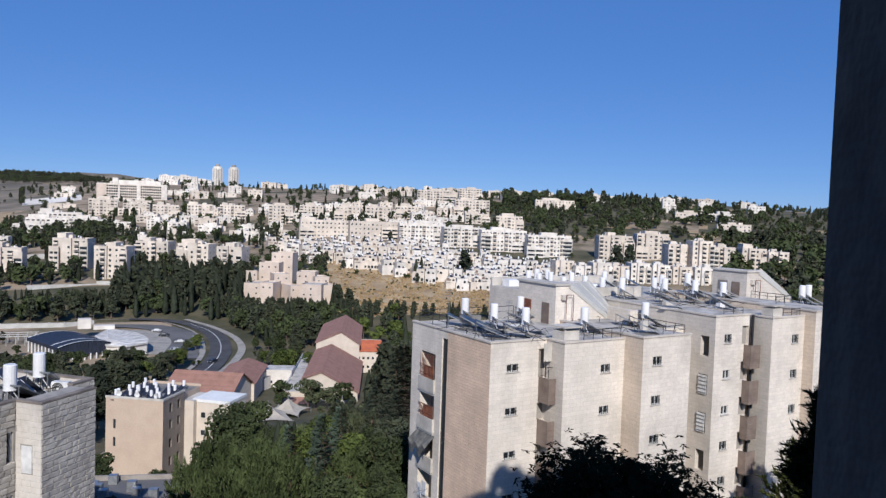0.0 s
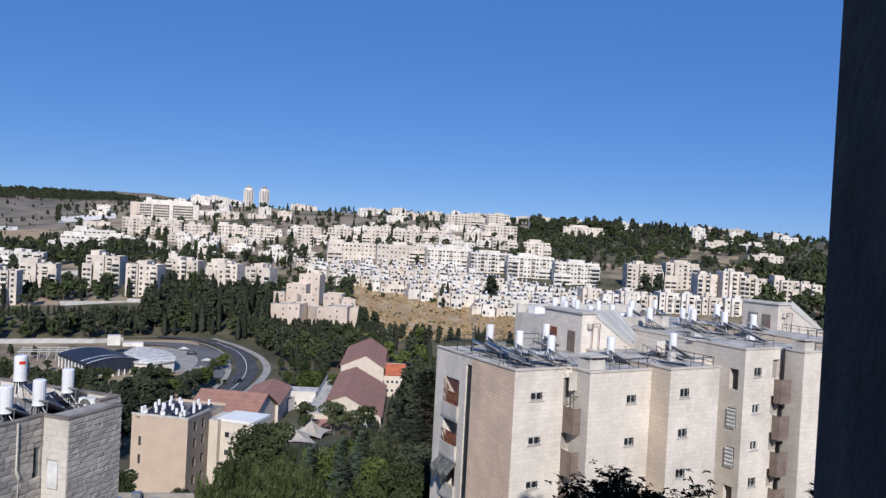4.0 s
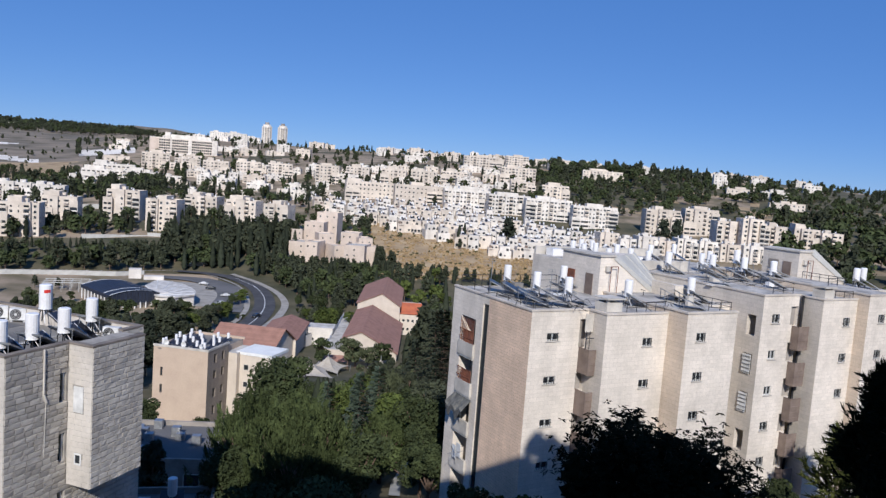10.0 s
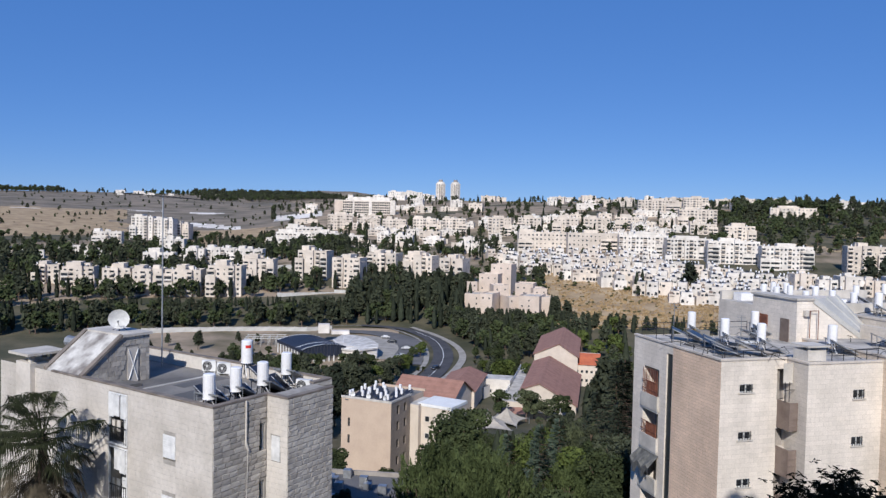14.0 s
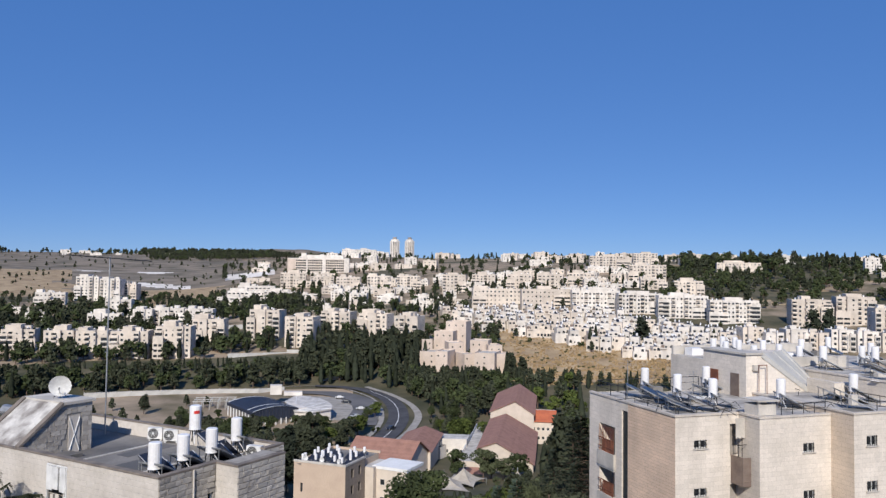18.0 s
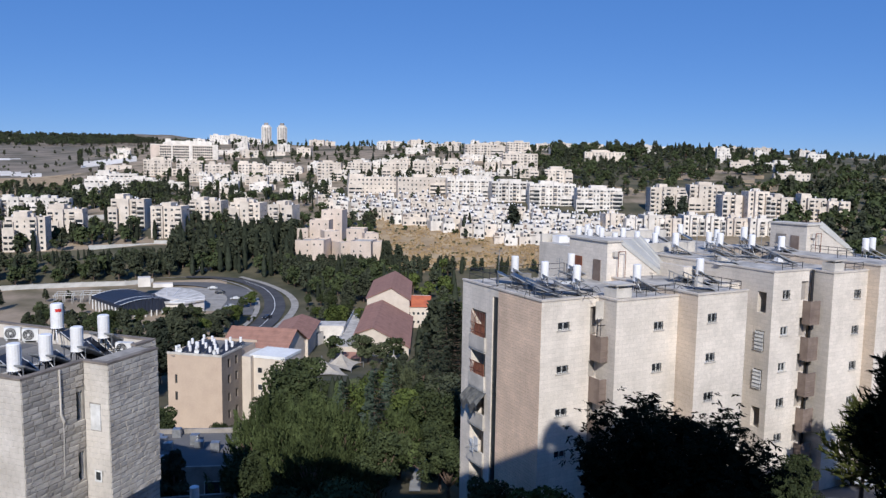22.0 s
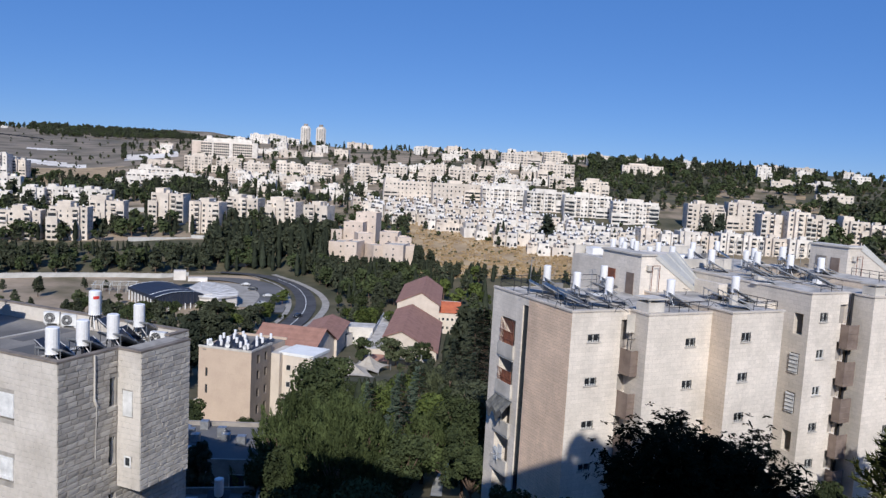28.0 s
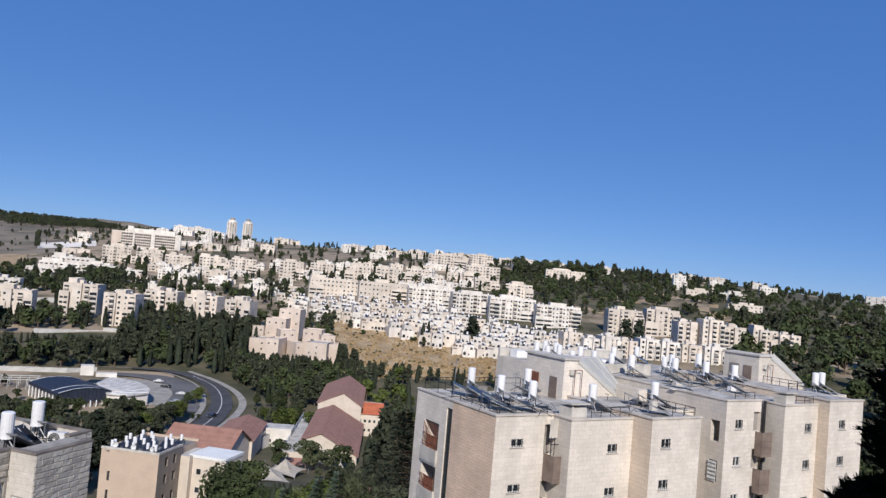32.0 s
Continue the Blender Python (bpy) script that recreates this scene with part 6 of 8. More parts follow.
def stone_house():
    ZB = -27.0
    root = thing("stone_house", pose(-21.06, 31.2, ZB, 0, 0, 74), "flat-roofed stone house with a jutting bay and roof boilers", "building")
    up = lambda z: z - ZB
    T = up(-9.55)
    s = Shape()
    loggia = [(6.8, up(z0) + 4, 8.45, up(z1) + 4) for z0, z1 in ((-12.75, -9.9), (-15.95, -12.85), (-19.2, -16.05), (-22.4, -19.3))]
    win1 = [(2.8, up(-12.75) + 4, 3.77, up(-11.45) + 4), (2.85, up(-15.85) + 4, 3.85, up(-14.6) + 4), (2.85, up(-18.95) + 4, 3.85, up(-17.7) + 4)]
    L = 20.0
    wall_face(s, (0, L, -4), (0, -1, 0), (0, 0, 1), L, T + 4, [(L - c, b, L - a, d) for a, b, c, d in loggia + win1], 0.7)
    slits = [(3.02, up(z) + 4, 3.42, up(z) + 5.45) for z in (-12.4, -15.45, -18.45, -21.5)]
    wall_face(s, (0, 0, -4), (1, 0, 0), (0, 0, 1), 8.6, T + 4, slits, 0.25)
    s.quad((8.6, 0, -4), (8.6, L, -4), (8.6, L, T), (8.6, 0, T))
    wall = part("wall", s, ("mortar", "glass"), root)
    STONE_FACES.append((wall, (0, L, 0), (0, -1, 0), L, T, [(L - c, b - 4, L - a, d - 4) for a, b, c, d in loggia + win1], "l_smooth"))
    STONE_FACES.append((wall, (0, 0, 0), (1, 0, 0), 8.6, T, [(a, b - 4, c, d - 4) for a, b, c, d in slits] + [(3.5, up(-16.45), 7.05, T + 0.1)], "l_stone"))
    bay = part("bay", Shape().box(3.55, -1.5, up(-16.45), 7.0, 0.0, T, 0), "mortar", root, "jutting stone bay")
    STONE_FACES.append((bay, (3.55, -1.5, up(-16.45)), (1, 0, 0), 3.45, T - up(-16.45), [], "l_stone"))
    STONE_FACES.append((bay, (3.55, 0.0, up(-16.45)), (0, -1, 0), 1.5, T - up(-16.45), [(0.35, 3.5, 1.0, 4.9), (0.6, 0.97, 0.92, 1.43)], "l_smooth"))
    part("shutter", Shape().box(3.5, -1.0, up(-16.45) + 3.55, 3.54, -0.4, up(-16.45) + 4.85, 0), "shutter", bay)
    part("vent_window", Shape().box(3.51, -0.9, up(-16.45) + 1.0, 3.545, -0.62, up(-16.45) + 1.4, 0), "glass", bay)
    part("vent_frame", Shape().box(3.49, -0.98, up(-16.45) + 0.9, 3.509, -0.54, up(-16.45) + 0.99, 0).box(3.49, -0.98, up(-16.45) + 1.41, 3.509, -0.54, up(-16.45) + 1.5, 0).box(3.49, -0.98, up(-16.45) + 0.99, 3.509, -0.91, up(-16.45) + 1.41, 0).box(3.49, -0.61, up(-16.45) + 0.99, 3.509, -0.54, up(-16.45) + 1.41, 0), "shutter", bay)
    part("roof", Shape().box(0.35, 0.35, T - 1.5, 8.3, L - 0.4, T - 0.8, 0), "roof_grey", root, "grey bitumen roof with seams")
    part("felt_patch", Shape().box(1.0, 4.6, T - 0.8, 5.5, 6.6, T - 0.785, 0).box(4.2, 7.6, T - 0.8, 7.6, 8.6, T - 0.785, 0), "asphalt_pale", root)
    for y in (4.0, 9.0):
        part("roof_seam", Shape().box(0.4, y, T - 0.8, 8.2, y + 0.18, T - 0.75, 0), "roof_light", root)
    cop = Shape().box(-0.05, -0.05, T, 3.55, 0.3, T + 0.1, 0).box(-0.05, 0.3, T, 0.3, 14.2, T + 0.1, 0).box(3.5, -1.55, T, 7.05, -1.2, T + 0.1, 0).box(8.3, 0, T, 8.65, L, T + 0.1, 0)
    cop.box(3.5, -1.2, T, 3.8, 0.3, T + 0.1, 0).box(7.05, -0.05, T, 8.3, 0.3, T + 0.1, 0)
    part("coping", cop, "coping_dark", root)
    part("inner_parapet", Shape().box(0.301, 0.301, T - 0.8, 0.34, 14, T, 0).box(8.25, 0.3, T - 0.8, 8.299, L, T, 0).box(0.34, 0.301, T - 0.8, 3.6, 0.34, T, 0), "l_smooth", root)
    # white shuttered loggias
    for i, (a, b, c, d) in enumerate(loggia):
        b -= 4
        d -= 4
        third = (c - a) / 3
        lo = part("loggia", Shape().box(-0.05, a, d - 0.06, 0.06, c, d, 0).box(-0.05, a, b, 0.06, a + 0.05, d - 0.06, 0).box(-0.05, c - 0.05, b, 0.06, c, d - 0.06, 0).box(-0.06, a, b, 0.3, c, b + 0.1, 0), "shutter", root, "white framed loggia with shutter leaves")
        for k in range(3):
            if (i + k) % 4 != 3:
                part("shutter_leaf", Shape().box(-0.09 - 0.05 * ((i + k) % 2), a + k * third + 0.05, d - 1.32 + 0.1 * (k % 2), -0.055, a + (k + 1) * third - 0.03, d - 0.07, 0), "shutter", lo)
        rail = Shape().box(-0.05, a + 0.05, b + 0.95, 0.0, c - 0.05, b + 1.0, 0)
        for k in range(9):
            y_ = a + 0.12 + (c - a - 0.24) * k / 8
            rail.box(-0.04, y_ - 0.012, b + 0.1, -0.015, y_ + 0.012, b + 0.95, 0)
        part("railing", rail, "dark_metal", lo)
        part("window_sash", Shape().box(0.12, a + 0.1, b + 0.15, 0.17, a + 0.5 + 0.15 * (i % 2), b + 1.45, 0), "shutter", lo)
        part("laundry", Shape().box(0.02, a + 0.7, b + 0.75, 0.05, a + 1.0, b + 1.35, 0).box(0.0, c - 0.5, b + 0.6, 0.03, c - 0.25, b + 1.3, 0).tube((0.02, a + 0.1, b + 1.36), (0.02, c - 0.1, b + 1.34), 0.012, n=4), ("l_smooth", "grey_metal", "dark_metal")[i % 3], lo)
    for a, b, c, d in win1:
        w = part("shutter", Shape().box(-0.04, a, b - 4 + 0.12, 0.03, c, d - 4, 0), "shutter", root, "closed white roller shutter")
        for k in range(9):
            part("slat", Shape().box(-0.055, a + 0.03, b - 4 + 0.15 + k * 0.125, -0.04, c - 0.03, b - 4 + 0.25 + k * 0.125, 0), "shutter", w)
    for a, b, c, d in slits:
        part("window_frame", Shape().box(c - 0.1, 0.1, b - 4, c - 0.03, 0.2, d - 4, 0).box(a, 0.12, b - 4, a + 0.04, 0.2, d - 4, 0), "shutter", root)
    pipe = Shape().tube((2.05, -0.08, T), (2.05, -0.08, T - 2.2), 0.05, n=6).tube((2.05, -0.08, T - 2.2), (2.2, -0.1, T - 2.6), 0.07, n=6).tube((2.2, -0.06, T - 2.6), (2.15, -0.06, T - 5.3), 0.025, n=5)
    part("drainpipe", pipe, "b_trim", root, "pale waste pipe down the wall")
    # penthouse: a stair hut whose roof climbs from the front parapet
    y0, y1, x0, x1, x2 = 11.3, 15.0, 0.1, 2.6, 4.5
    prof = [(x0, T - 0.85), (x2, T - 0.85), (x2, T + 2.0), (x1, T + 2.0), (x0, T - 0.02)]
    hut = part("stair_hut", Shape().prism_y(prof, y0, y1), "mortar", root, "stone stair hut with a patched sloping roof")
    for k in range(10):
        z = T - 0.8 + 0.28 * k
        xs = x0 if z < T - 0.2 else x0 + (z + 0.2 - T) * (x1 - x0) / 2.02
        x = xs
        while x < x2 - 0.08:
            w = min(0.35 + 0.4 * ((k * 7 + int(x * 13)) % 5) / 5, x2 - x)
            if not (x + w > 2.95 and x < 3.75 and k < 8):
                part("stone", Shape().box(x + 0.012, y0 - 0.035, z + 0.01, x + w - 0.012, y0 - 0.001, z + 0.275, 0), "l_stone", hut)
            x += w
    for a_, b_, lift in ((y0 - 0.15, y0 + 0.2, 0.16), (y1 - 0.2, y1 + 0.15, 0.16), (y0 + 0.2, y1 - 0.2, 0.05)):
        sl = Shape().prism_y([(x0 - 0.05, T - 0.02), (x1, T + 2.0), (x1, T + 2.02 + lift), (x0 - 0.05, T + lift)], a_, b_)
        part("slope_slab", sl, "patched" if lift < 0.1 else "coping_dark", hut, "patched pale slope" if lift < 0.1 else "")
    part("roof_slab", Shape().box(x1, y0 - 0.15, T + 2.0, x2 + 0.15, y1 + 0.15, T + 2.16, 0), "b_trim", hut)
    door = part("door", Shape().box(3.0, y0 - 0.06, T - 0.8, 3.7, y0 - 0.02, T + 1.3, 0), "l_smooth", hut, "pale metal door with crossed braces")
    for a_, b_ in (((3.03, T - 0.7), (3.67, T + 1.2)), ((3.67, T - 0.7), (3.03, T + 1.2))):
        part("brace", Shape().tube((a_[0], y0 - 0.08, a_[1]), (b_[0], y0 - 0.08, b_[1]), 0.035, n=4), "shutter", door)
    part("lean_board", Shape().box(1.4, 9.9, T - 0.79, 3.0, 11.1, T - 0.6, 0), "roof_grey", root)
    # chimney pillar at the far end
    part("pillar", Shape().box(-0.3, 16.0, -4, 1.5, 17.6, T + 0.3, 0), "l_smooth", root)
    part("pillar_cap", Shape().box(-0.6, 15.7, T + 0.75, 1.8, 17.9, T + 0.9, 0).box(-0.2, 16.1, T + 0.3, 0.1, 16.4, T + 0.75, 0).box(1.1, 17.2, T + 0.3, 1.4, 17.5, T + 0.75, 0).box(1.1, 16.1, T + 0.3, 1.4, 16.4, T + 0.75, 0),
         "b_trim", root)
    # gear on the roof
    zr = T - 0.8
    for i, (x, y) in enumerate([(0.75, 1.2), (2.7, 1.45), (4.6, 1.45), (7.45, 2.5), (8.05, 6.5)]):
        tank_unit(root, x, y, zr + 0.25, 1.0 + (0.12 if i == 4 else 0), panel=i < 4, red=i == 4, turn=30 if i == 4 else 100)
    for x, y, w in [(1.2, 1.5, 1.1), (3.1, 1.9, 1.3), (5.2, 2.0, 1.3), (6.6, 2.6, 0.8), (7.6, 5.2, 0.9), (2.2, 3.6, 1.2)]:  # collectors leaning behind the parapet
        c = Shape().add([(x, y - 0.9, zr + 0.12), (x + w, y - 0.75, zr + 0.12), (x + w, y + 0.75, zr + 0.95), (x, y + 0.6, zr + 0.95), (x, y - 0.9, zr + 0.02), (x + w, y - 0.75, zr + 0.02), (x + w, y + 0.75, zr + 0.85), (x, y + 0.6, zr + 0.85)],
                        [(0, 1, 2, 3), (7, 6, 5, 4), (0, 4, 5, 1), (1, 5, 6, 2), (2, 6, 7, 3), (3, 7, 4, 0)])
        col = part("solar_panel", c, "solar", root, "dark leaning solar collector")
        part("panel_frame", Shape().tube((x, y - 0.9, zr + 0.13), (x, y + 0.6, zr + 0.96), 0.03, n=4).tube((x + w, y - 0.75, zr + 0.13), (x + w, y + 0.75, zr + 0.96), 0.03, n=4).tube((x, y + 0.55, zr), (x, y + 0.55, zr + 0.86), 0.025, n=4)
             .tube((x + w, y + 0.7, zr), (x + w, y + 0.7, zr + 0.86), 0.025, n=4), "grey_metal", col)
    tank_unit(root, 3.5, 17.5, zr, 1.0, turn=60)
    part("boiler", Shape().tube((3.2, 15.2, T + 1.0), (2.6, 17.0, T + 1.2), 0.35, n=14), "grey_metal", root, "horizontal grey boiler")
    part("boiler_stand", Shape().box(2.6, 15.8, zr, 3.2, 16.6, T + 0.7, 0), "dark_metal", root)
    dish_at = pose(3.3, 12.6, T + 2.95, 8, 0, -40)
    dish = Shape()
    rings = [(0.0, 0.0), (0.25, 0.02), (0.45, 0.07), (0.62, 0.14)]
    dish.v = [(0, 0, 0)] + [(r * math.cos(a * 0.3927), -d, r * math.sin(a * 0.3927)) for r, d in rings[1:] for a in range(16)]
    dish.f = [(0, 1 + a, 1 + (a + 1) % 16) for a in range(16)] + [(1 + 16 * k + a, 17 + 16 * k + a, 17 + 16 * k + (a + 1) % 16, 1 + 16 * k + (a + 1) % 16) for k in range(2) for a in range(16)]
    dish.m = [0] * len(dish.f)
    d_ob = part("satellite_dish", dish, "dish", root, "round pale satellite dish", at=dish_at, soft=True)
    part("feed_arm", Shape().tube((0, -0.05, -0.5), (0, -0.6, -0.05), 0.02, n=5).tube((0, -0.62, -0.05), (0, -0.5, -0.02), 0.05, n=6), "grey_metal", d_ob)
    part("dish_mast", Shape().tube((0, 0.05, -0.8), (0, 0.05, 0), 0.035, n=6).tube((0, 0.05, -0.5), (0.4, 0.3, -0.8), 0.02, n=5).tube((0, 0.05, -0.5), (-0.4, 0.3, -0.8), 0.02, n=5), "dark_metal", d_ob)

    def conditioner(x, y, turn):
        a = part("air_conditioner", Shape().box(-0.45, -0.18, 0.12, 0.45, 0.18, 0.8, 0).box(-0.4, -0.12, 0, -0.3, 0.12, 0.12, 0).box(0.3, -0.12, 0, 0.4, 0.12, 0.12, 0), "shutter", root, "white outdoor air-conditioner unit",
                 at=pose(x, y, zr, 0, 0, turn))
        fan = Shape()
        for k in range(3):
            q = 0.09 + 0.08 * k
            for j in range(14):
                e, g = j * 0.4488, (j + 1) * 0.4488
                fan.add([(-0.1 + q * math.cos(e), -0.19, 0.46 + q * math.sin(e)), (-0.1 + q * math.cos(g), -0.19, 0.46 + q * math.sin(g)), (-0.1 + (q + 0.06) * math.cos(g), -0.19, 0.46 + (q + 0.06) * math.sin(g)),
                         (-0.1 + (q + 0.06) * math.cos(e), -0.19, 0.46 + (q + 0.06) * math.sin(e))], [(0, 1, 2, 3)])
        part("fan_grille", fan, "dark_metal", a)
    conditioner(8.0, 9.9, -60)
    conditioner(8.1, 8.6, -60)
    conditioner(7.6, 1.2, -75)
    # tall thin aerial with cross arms
    part("aerial", Shape().tube((7.4, 14.0, zr), (7.4, 14.0, zr + 11.5), 0.05, n=6), "grey_metal", root, "tall thin aerial mast")
    yagi = Shape().tube((6.6, 17.4, zr + 11.6), (7.9, 10.6, zr + 11.2), 0.03, n=5)
    for k in range(12):
        c = Vector((6.6, 17.4, zr + 11.6)).lerp(Vector((7.9, 10.6, zr + 11.2)), (k + 0.5) / 12)
        yagi.tube(c + Vector((-0.25, 0, 0.05)), c + Vector((0.25, 0, -0.05)), 0.015, n=4)
    part("aerial_arm", yagi, "dark_metal", root)
    r = random.Random(4)
    for i in range(9):
        a = Vector((r.uniform(0.6, 8), r.uniform(0.8, 2.5), zr + 0.6))
        b = Vector((a.x + r.uniform(-0.8, 0.8), a.y + r.uniform(0.5, 4), zr + 0.03))
        part("cable", Shape().tube(a, b, 0.022, n=4, cap=False), "rubber", root)


stone_house()


# ---- the house the view is taken from ----
def viewing_house():
    root = thing("viewing_house", pose(0, 0, -22), "shaded stone house with an open balcony high over the valley", "building")
    Z = 22.0
    body = Shape().box(-11.5, -18, -6, 20, -1.9, Z + 13.4, 0)
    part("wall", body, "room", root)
    part("upper_storeys", Shape().box(-11.5, -1.9, Z + 1.75, 20, 1.15, Z + 13.4, 0), "b_stone", root)
    part("lower_storeys", Shape().box(-11.5, -1.9, -6, 20, 1.15, Z - 1.75, 0), "b_stone", root)
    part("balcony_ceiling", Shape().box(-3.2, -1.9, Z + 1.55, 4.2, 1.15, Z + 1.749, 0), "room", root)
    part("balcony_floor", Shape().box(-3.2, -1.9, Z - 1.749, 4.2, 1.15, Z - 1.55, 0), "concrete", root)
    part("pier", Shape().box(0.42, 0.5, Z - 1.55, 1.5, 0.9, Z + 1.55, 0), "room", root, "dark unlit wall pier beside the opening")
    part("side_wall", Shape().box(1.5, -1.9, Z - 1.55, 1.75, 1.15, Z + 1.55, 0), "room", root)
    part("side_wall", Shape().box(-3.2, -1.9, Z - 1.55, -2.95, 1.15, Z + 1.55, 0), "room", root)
    part("end_wall", Shape().box(1.75, -1.9, Z - 1.75, 20, 1.15, Z + 1.75, 0), "b_stone", root)
    part("end_wall", Shape().box(-11.5, -1.9, Z - 1.75, -3.2, 1.15, Z + 1.75, 0), "b_stone", root)
    part("parapet", Shape().box(-2.95, 0.95, Z - 1.55, 1.5, 1.1, Z - 0.85, 0), "concrete", root)


viewing_house()
# ---- car park and its fence below ----
def car(x, y, z, turn, paint, label):
    root = thing("car", pose(x, y, z, 0, 0, turn), label, "car", "parked cars by the fence")
    prof = [(-2.1, 0.35), (-2.12, 0.75), (-1.9, 0.88), (-1.25, 0.95), (-0.7, 1.38), (0.75, 1.42), (1.5, 0.98), (2.0, 0.9), (2.12, 0.6), (2.1, 0.35)]
    s = Shape()
    n = len(prof)
    vs = []
    for yy, k in ((-0.86, 1.0), (0.86, 1.0)):
        for px, pz in prof:
            inset = 0.16 if pz > 1.1 else 0.0
            vs.append((px, yy * (1 - inset), pz))
    s.add(vs, [tuple(range(n)), tuple(range(2 * n - 1, n - 1, -1))] + [(i, n + i, n + (i + 1) % n, (i + 1) % n) for i in range(n)])
    b = part("body", s, paint, root)
    part("windscreen", Shape().add([(-1.2, -0.72, 1.0), (-1.2, 0.72, 1.0), (-0.74, 0.66, 1.37), (-0.74, -0.66, 1.37)], [(0, 1, 2, 3)]), "glass", root)
    part("rear_window", Shape().add([(1.46, -0.72, 1.02), (1.46, 0.72, 1.02), (0.8, 0.66, 1.41), (0.8, -0.66, 1.41)], [(3, 2, 1, 0)]), "glass", root)
    for sx in (-1.3, 1.3):
        for sy in (-0.82, 0.82):
            w = part("wheel", Shape().tube((sx, sy - 0.1, 0.32), (sx, sy + 0.1, 0.32), 0.32, n=14), "rubber", root)
            part("rim", Shape().tube((sx, sy - 0.11, 0.32), (sx, sy + 0.11, 0.32), 0.19, n=10), "grey_metal", w)
    for sy in (-0.6, 0.6):
        part("headlight", Shape().box(-2.14, sy - 0.16, 0.62, -2.08, sy + 0.16, 0.76, 0), "frame", root)
    for sy in (-1, 1):
        part("side_window", Shape().add([(-0.95, sy * 0.80, 1.02), (1.2, sy * 0.80, 1.02), (0.7, sy * 0.735, 1.36), (-0.62, sy * 0.735, 1.36)], [(0, 1, 2, 3)]), "glass", root)


def lot_z(x, y):
    return ground_z(x, y) + 0.3


lot = Shape()
lx0, lx1, ly0, ly1 = 12.0, 34.0, 36.0, 58.0
g = 12
for i in range(g):
    for j in range(g):
        ps = []
        for a, b in ((i, j), (i + 1, j), (i + 1, j + 1), (i, j + 1)):
            x, y = lx0 + (lx1 - lx0) * a / g, ly0 + (ly1 - ly0) * b / g
            ps.append((x, y, lot_z(x, y)))
        lot.quad(*ps)
tagged(new("parking_lot", lot.mesh("parking_lot", "asphalt_pale")), "sunlit grey asphalt car park between trees", "parking lot", kind="structure")
for b, d, t, p, lab in [(-24.6, 49.5, 150, "car_light", "silver car parked at the fence"), (-26.6, 49.0, 148, "car_dark", "dark blue car parked at the fence"), (-26.4, 51.5, 152, "car_light", "grey car parked behind the fence"),
                        (-28.6, 52.0, 150, "car_dark", "black car parked under the pines"), (-27.0, 62.0, 30, "car_light", "pale car parked beside the house")]:
    x, y = polar(b, d)
    car(x, y, lot_z(x, y), t - 60, p, lab)

for b, d, t, p, lab in [(19.6, 322, 20, "car_light", "white van parked on the turning loop"), (20.0, 305, 60, "car_light", "pale car parked on the turning loop"), (20.7, 338, 10, "car_dark", "dark car parked on the turning loop"),
                        (21.2, 350, 10, "car_light", "pale car parked on the turning loop"), (17.3, 281, 75, "car_dark", "dark car on the curving road")]:
    x, y = polar(b, d)
    car(x, y, ground_z(x, y) + 0.22, t, p, lab)


def fence():
    root = thing("fence", pose(0, 0, 0), "white steel fence with vertical bars along the car park", "fence", kind="structure")
    pts = [polar(-24.0, 45.6), polar(-30.5, 50.0)]
    (x0, y0), (x1, y1) = pts
    ln, yaw = math.hypot(x1 - x0, y1 - y0), math.degrees(math.atan2(y1 - y0, x1 - x0))
    n = 4
    for i in range(n + 1):
        x, y = x0 + (x1 - x0) * i / n, y0 + (y1 - y0) * i / n
        part("post", Shape().box(-0.05, -0.05, -0.5, 0.05, 0.05, 1.45, 0), "shutter", root, at=pose(x, y, lot_z(x, y), 0, 0, yaw))
    for i in range(n):
        x, y = x0 + (x1 - x0) * i / n, y0 + (y1 - y0) * i / n
        s = Shape().box(0.05, -0.03, 1.2, ln / n - 0.05, 0.03, 1.28, 0).box(0.05, -0.03, 0.15, ln / n - 0.05, 0.03, 0.22, 0)
        for k in range(14):
            xx = 0.1 + (ln / n - 0.2) * (k + 0.5) / 14
            s.box(xx - 0.012, -0.012, 0.22, xx + 0.012, 0.012, 1.2, 0)
        x2, y2 = x0 + (x1 - x0) * (i + 1) / n, y0 + (y1 - y0) * (i + 1) / n
        slope = math.degrees(math.atan2(lot_z(x2, y2) - lot_z(x, y), ln / n))
        part("fence_panel", s, "shutter", root, at=pose(x, y, lot_z(x, y), 0, -slope, yaw))


fence()


# ---- trees: a few grown forms of each kind, set out again and again ----
def leaves(s, centre, spread, count, size, r, slot=0, droop=0.0, long=1.0):
    """Small leaf clumps scattered through an uneven ellipsoid, thicker near its skin."""
    cx, cy, cz = centre
    for _ in range(count):
        while True:
            p = Vector((r.uniform(-1, 1), r.uniform(-1, 1), r.uniform(-1, 1)))
            if 0.3 < p.length < 1:
                break
        p = p.normalized() * (p.length ** 0.5)
        q = Vector((cx + p.x * spread[0], cy + p.y * spread[1], cz + p.z * spread[2]))
        k = size * r.uniform(0.6, 1.3)
        out = (Vector((p.x, p.y, p.z * 0.6 + 0.35)) + Vector((r.uniform(-1, 1), r.uniform(-1, 1), r.uniform(-1, 1))) * 0.9).normalized()
        a = out.orthogonal().normalized()
        a.rotate(Matrix.Rotation(r.uniform(0, 6.28), 3, out))
        c = out.cross(a)
        a, c = a * k * long, c * k * 0.6
        s.add([q - a, q - c * 0.9 + out * k * 0.15, q + a, q + c], [(0, 1, 2, 3)], slot)


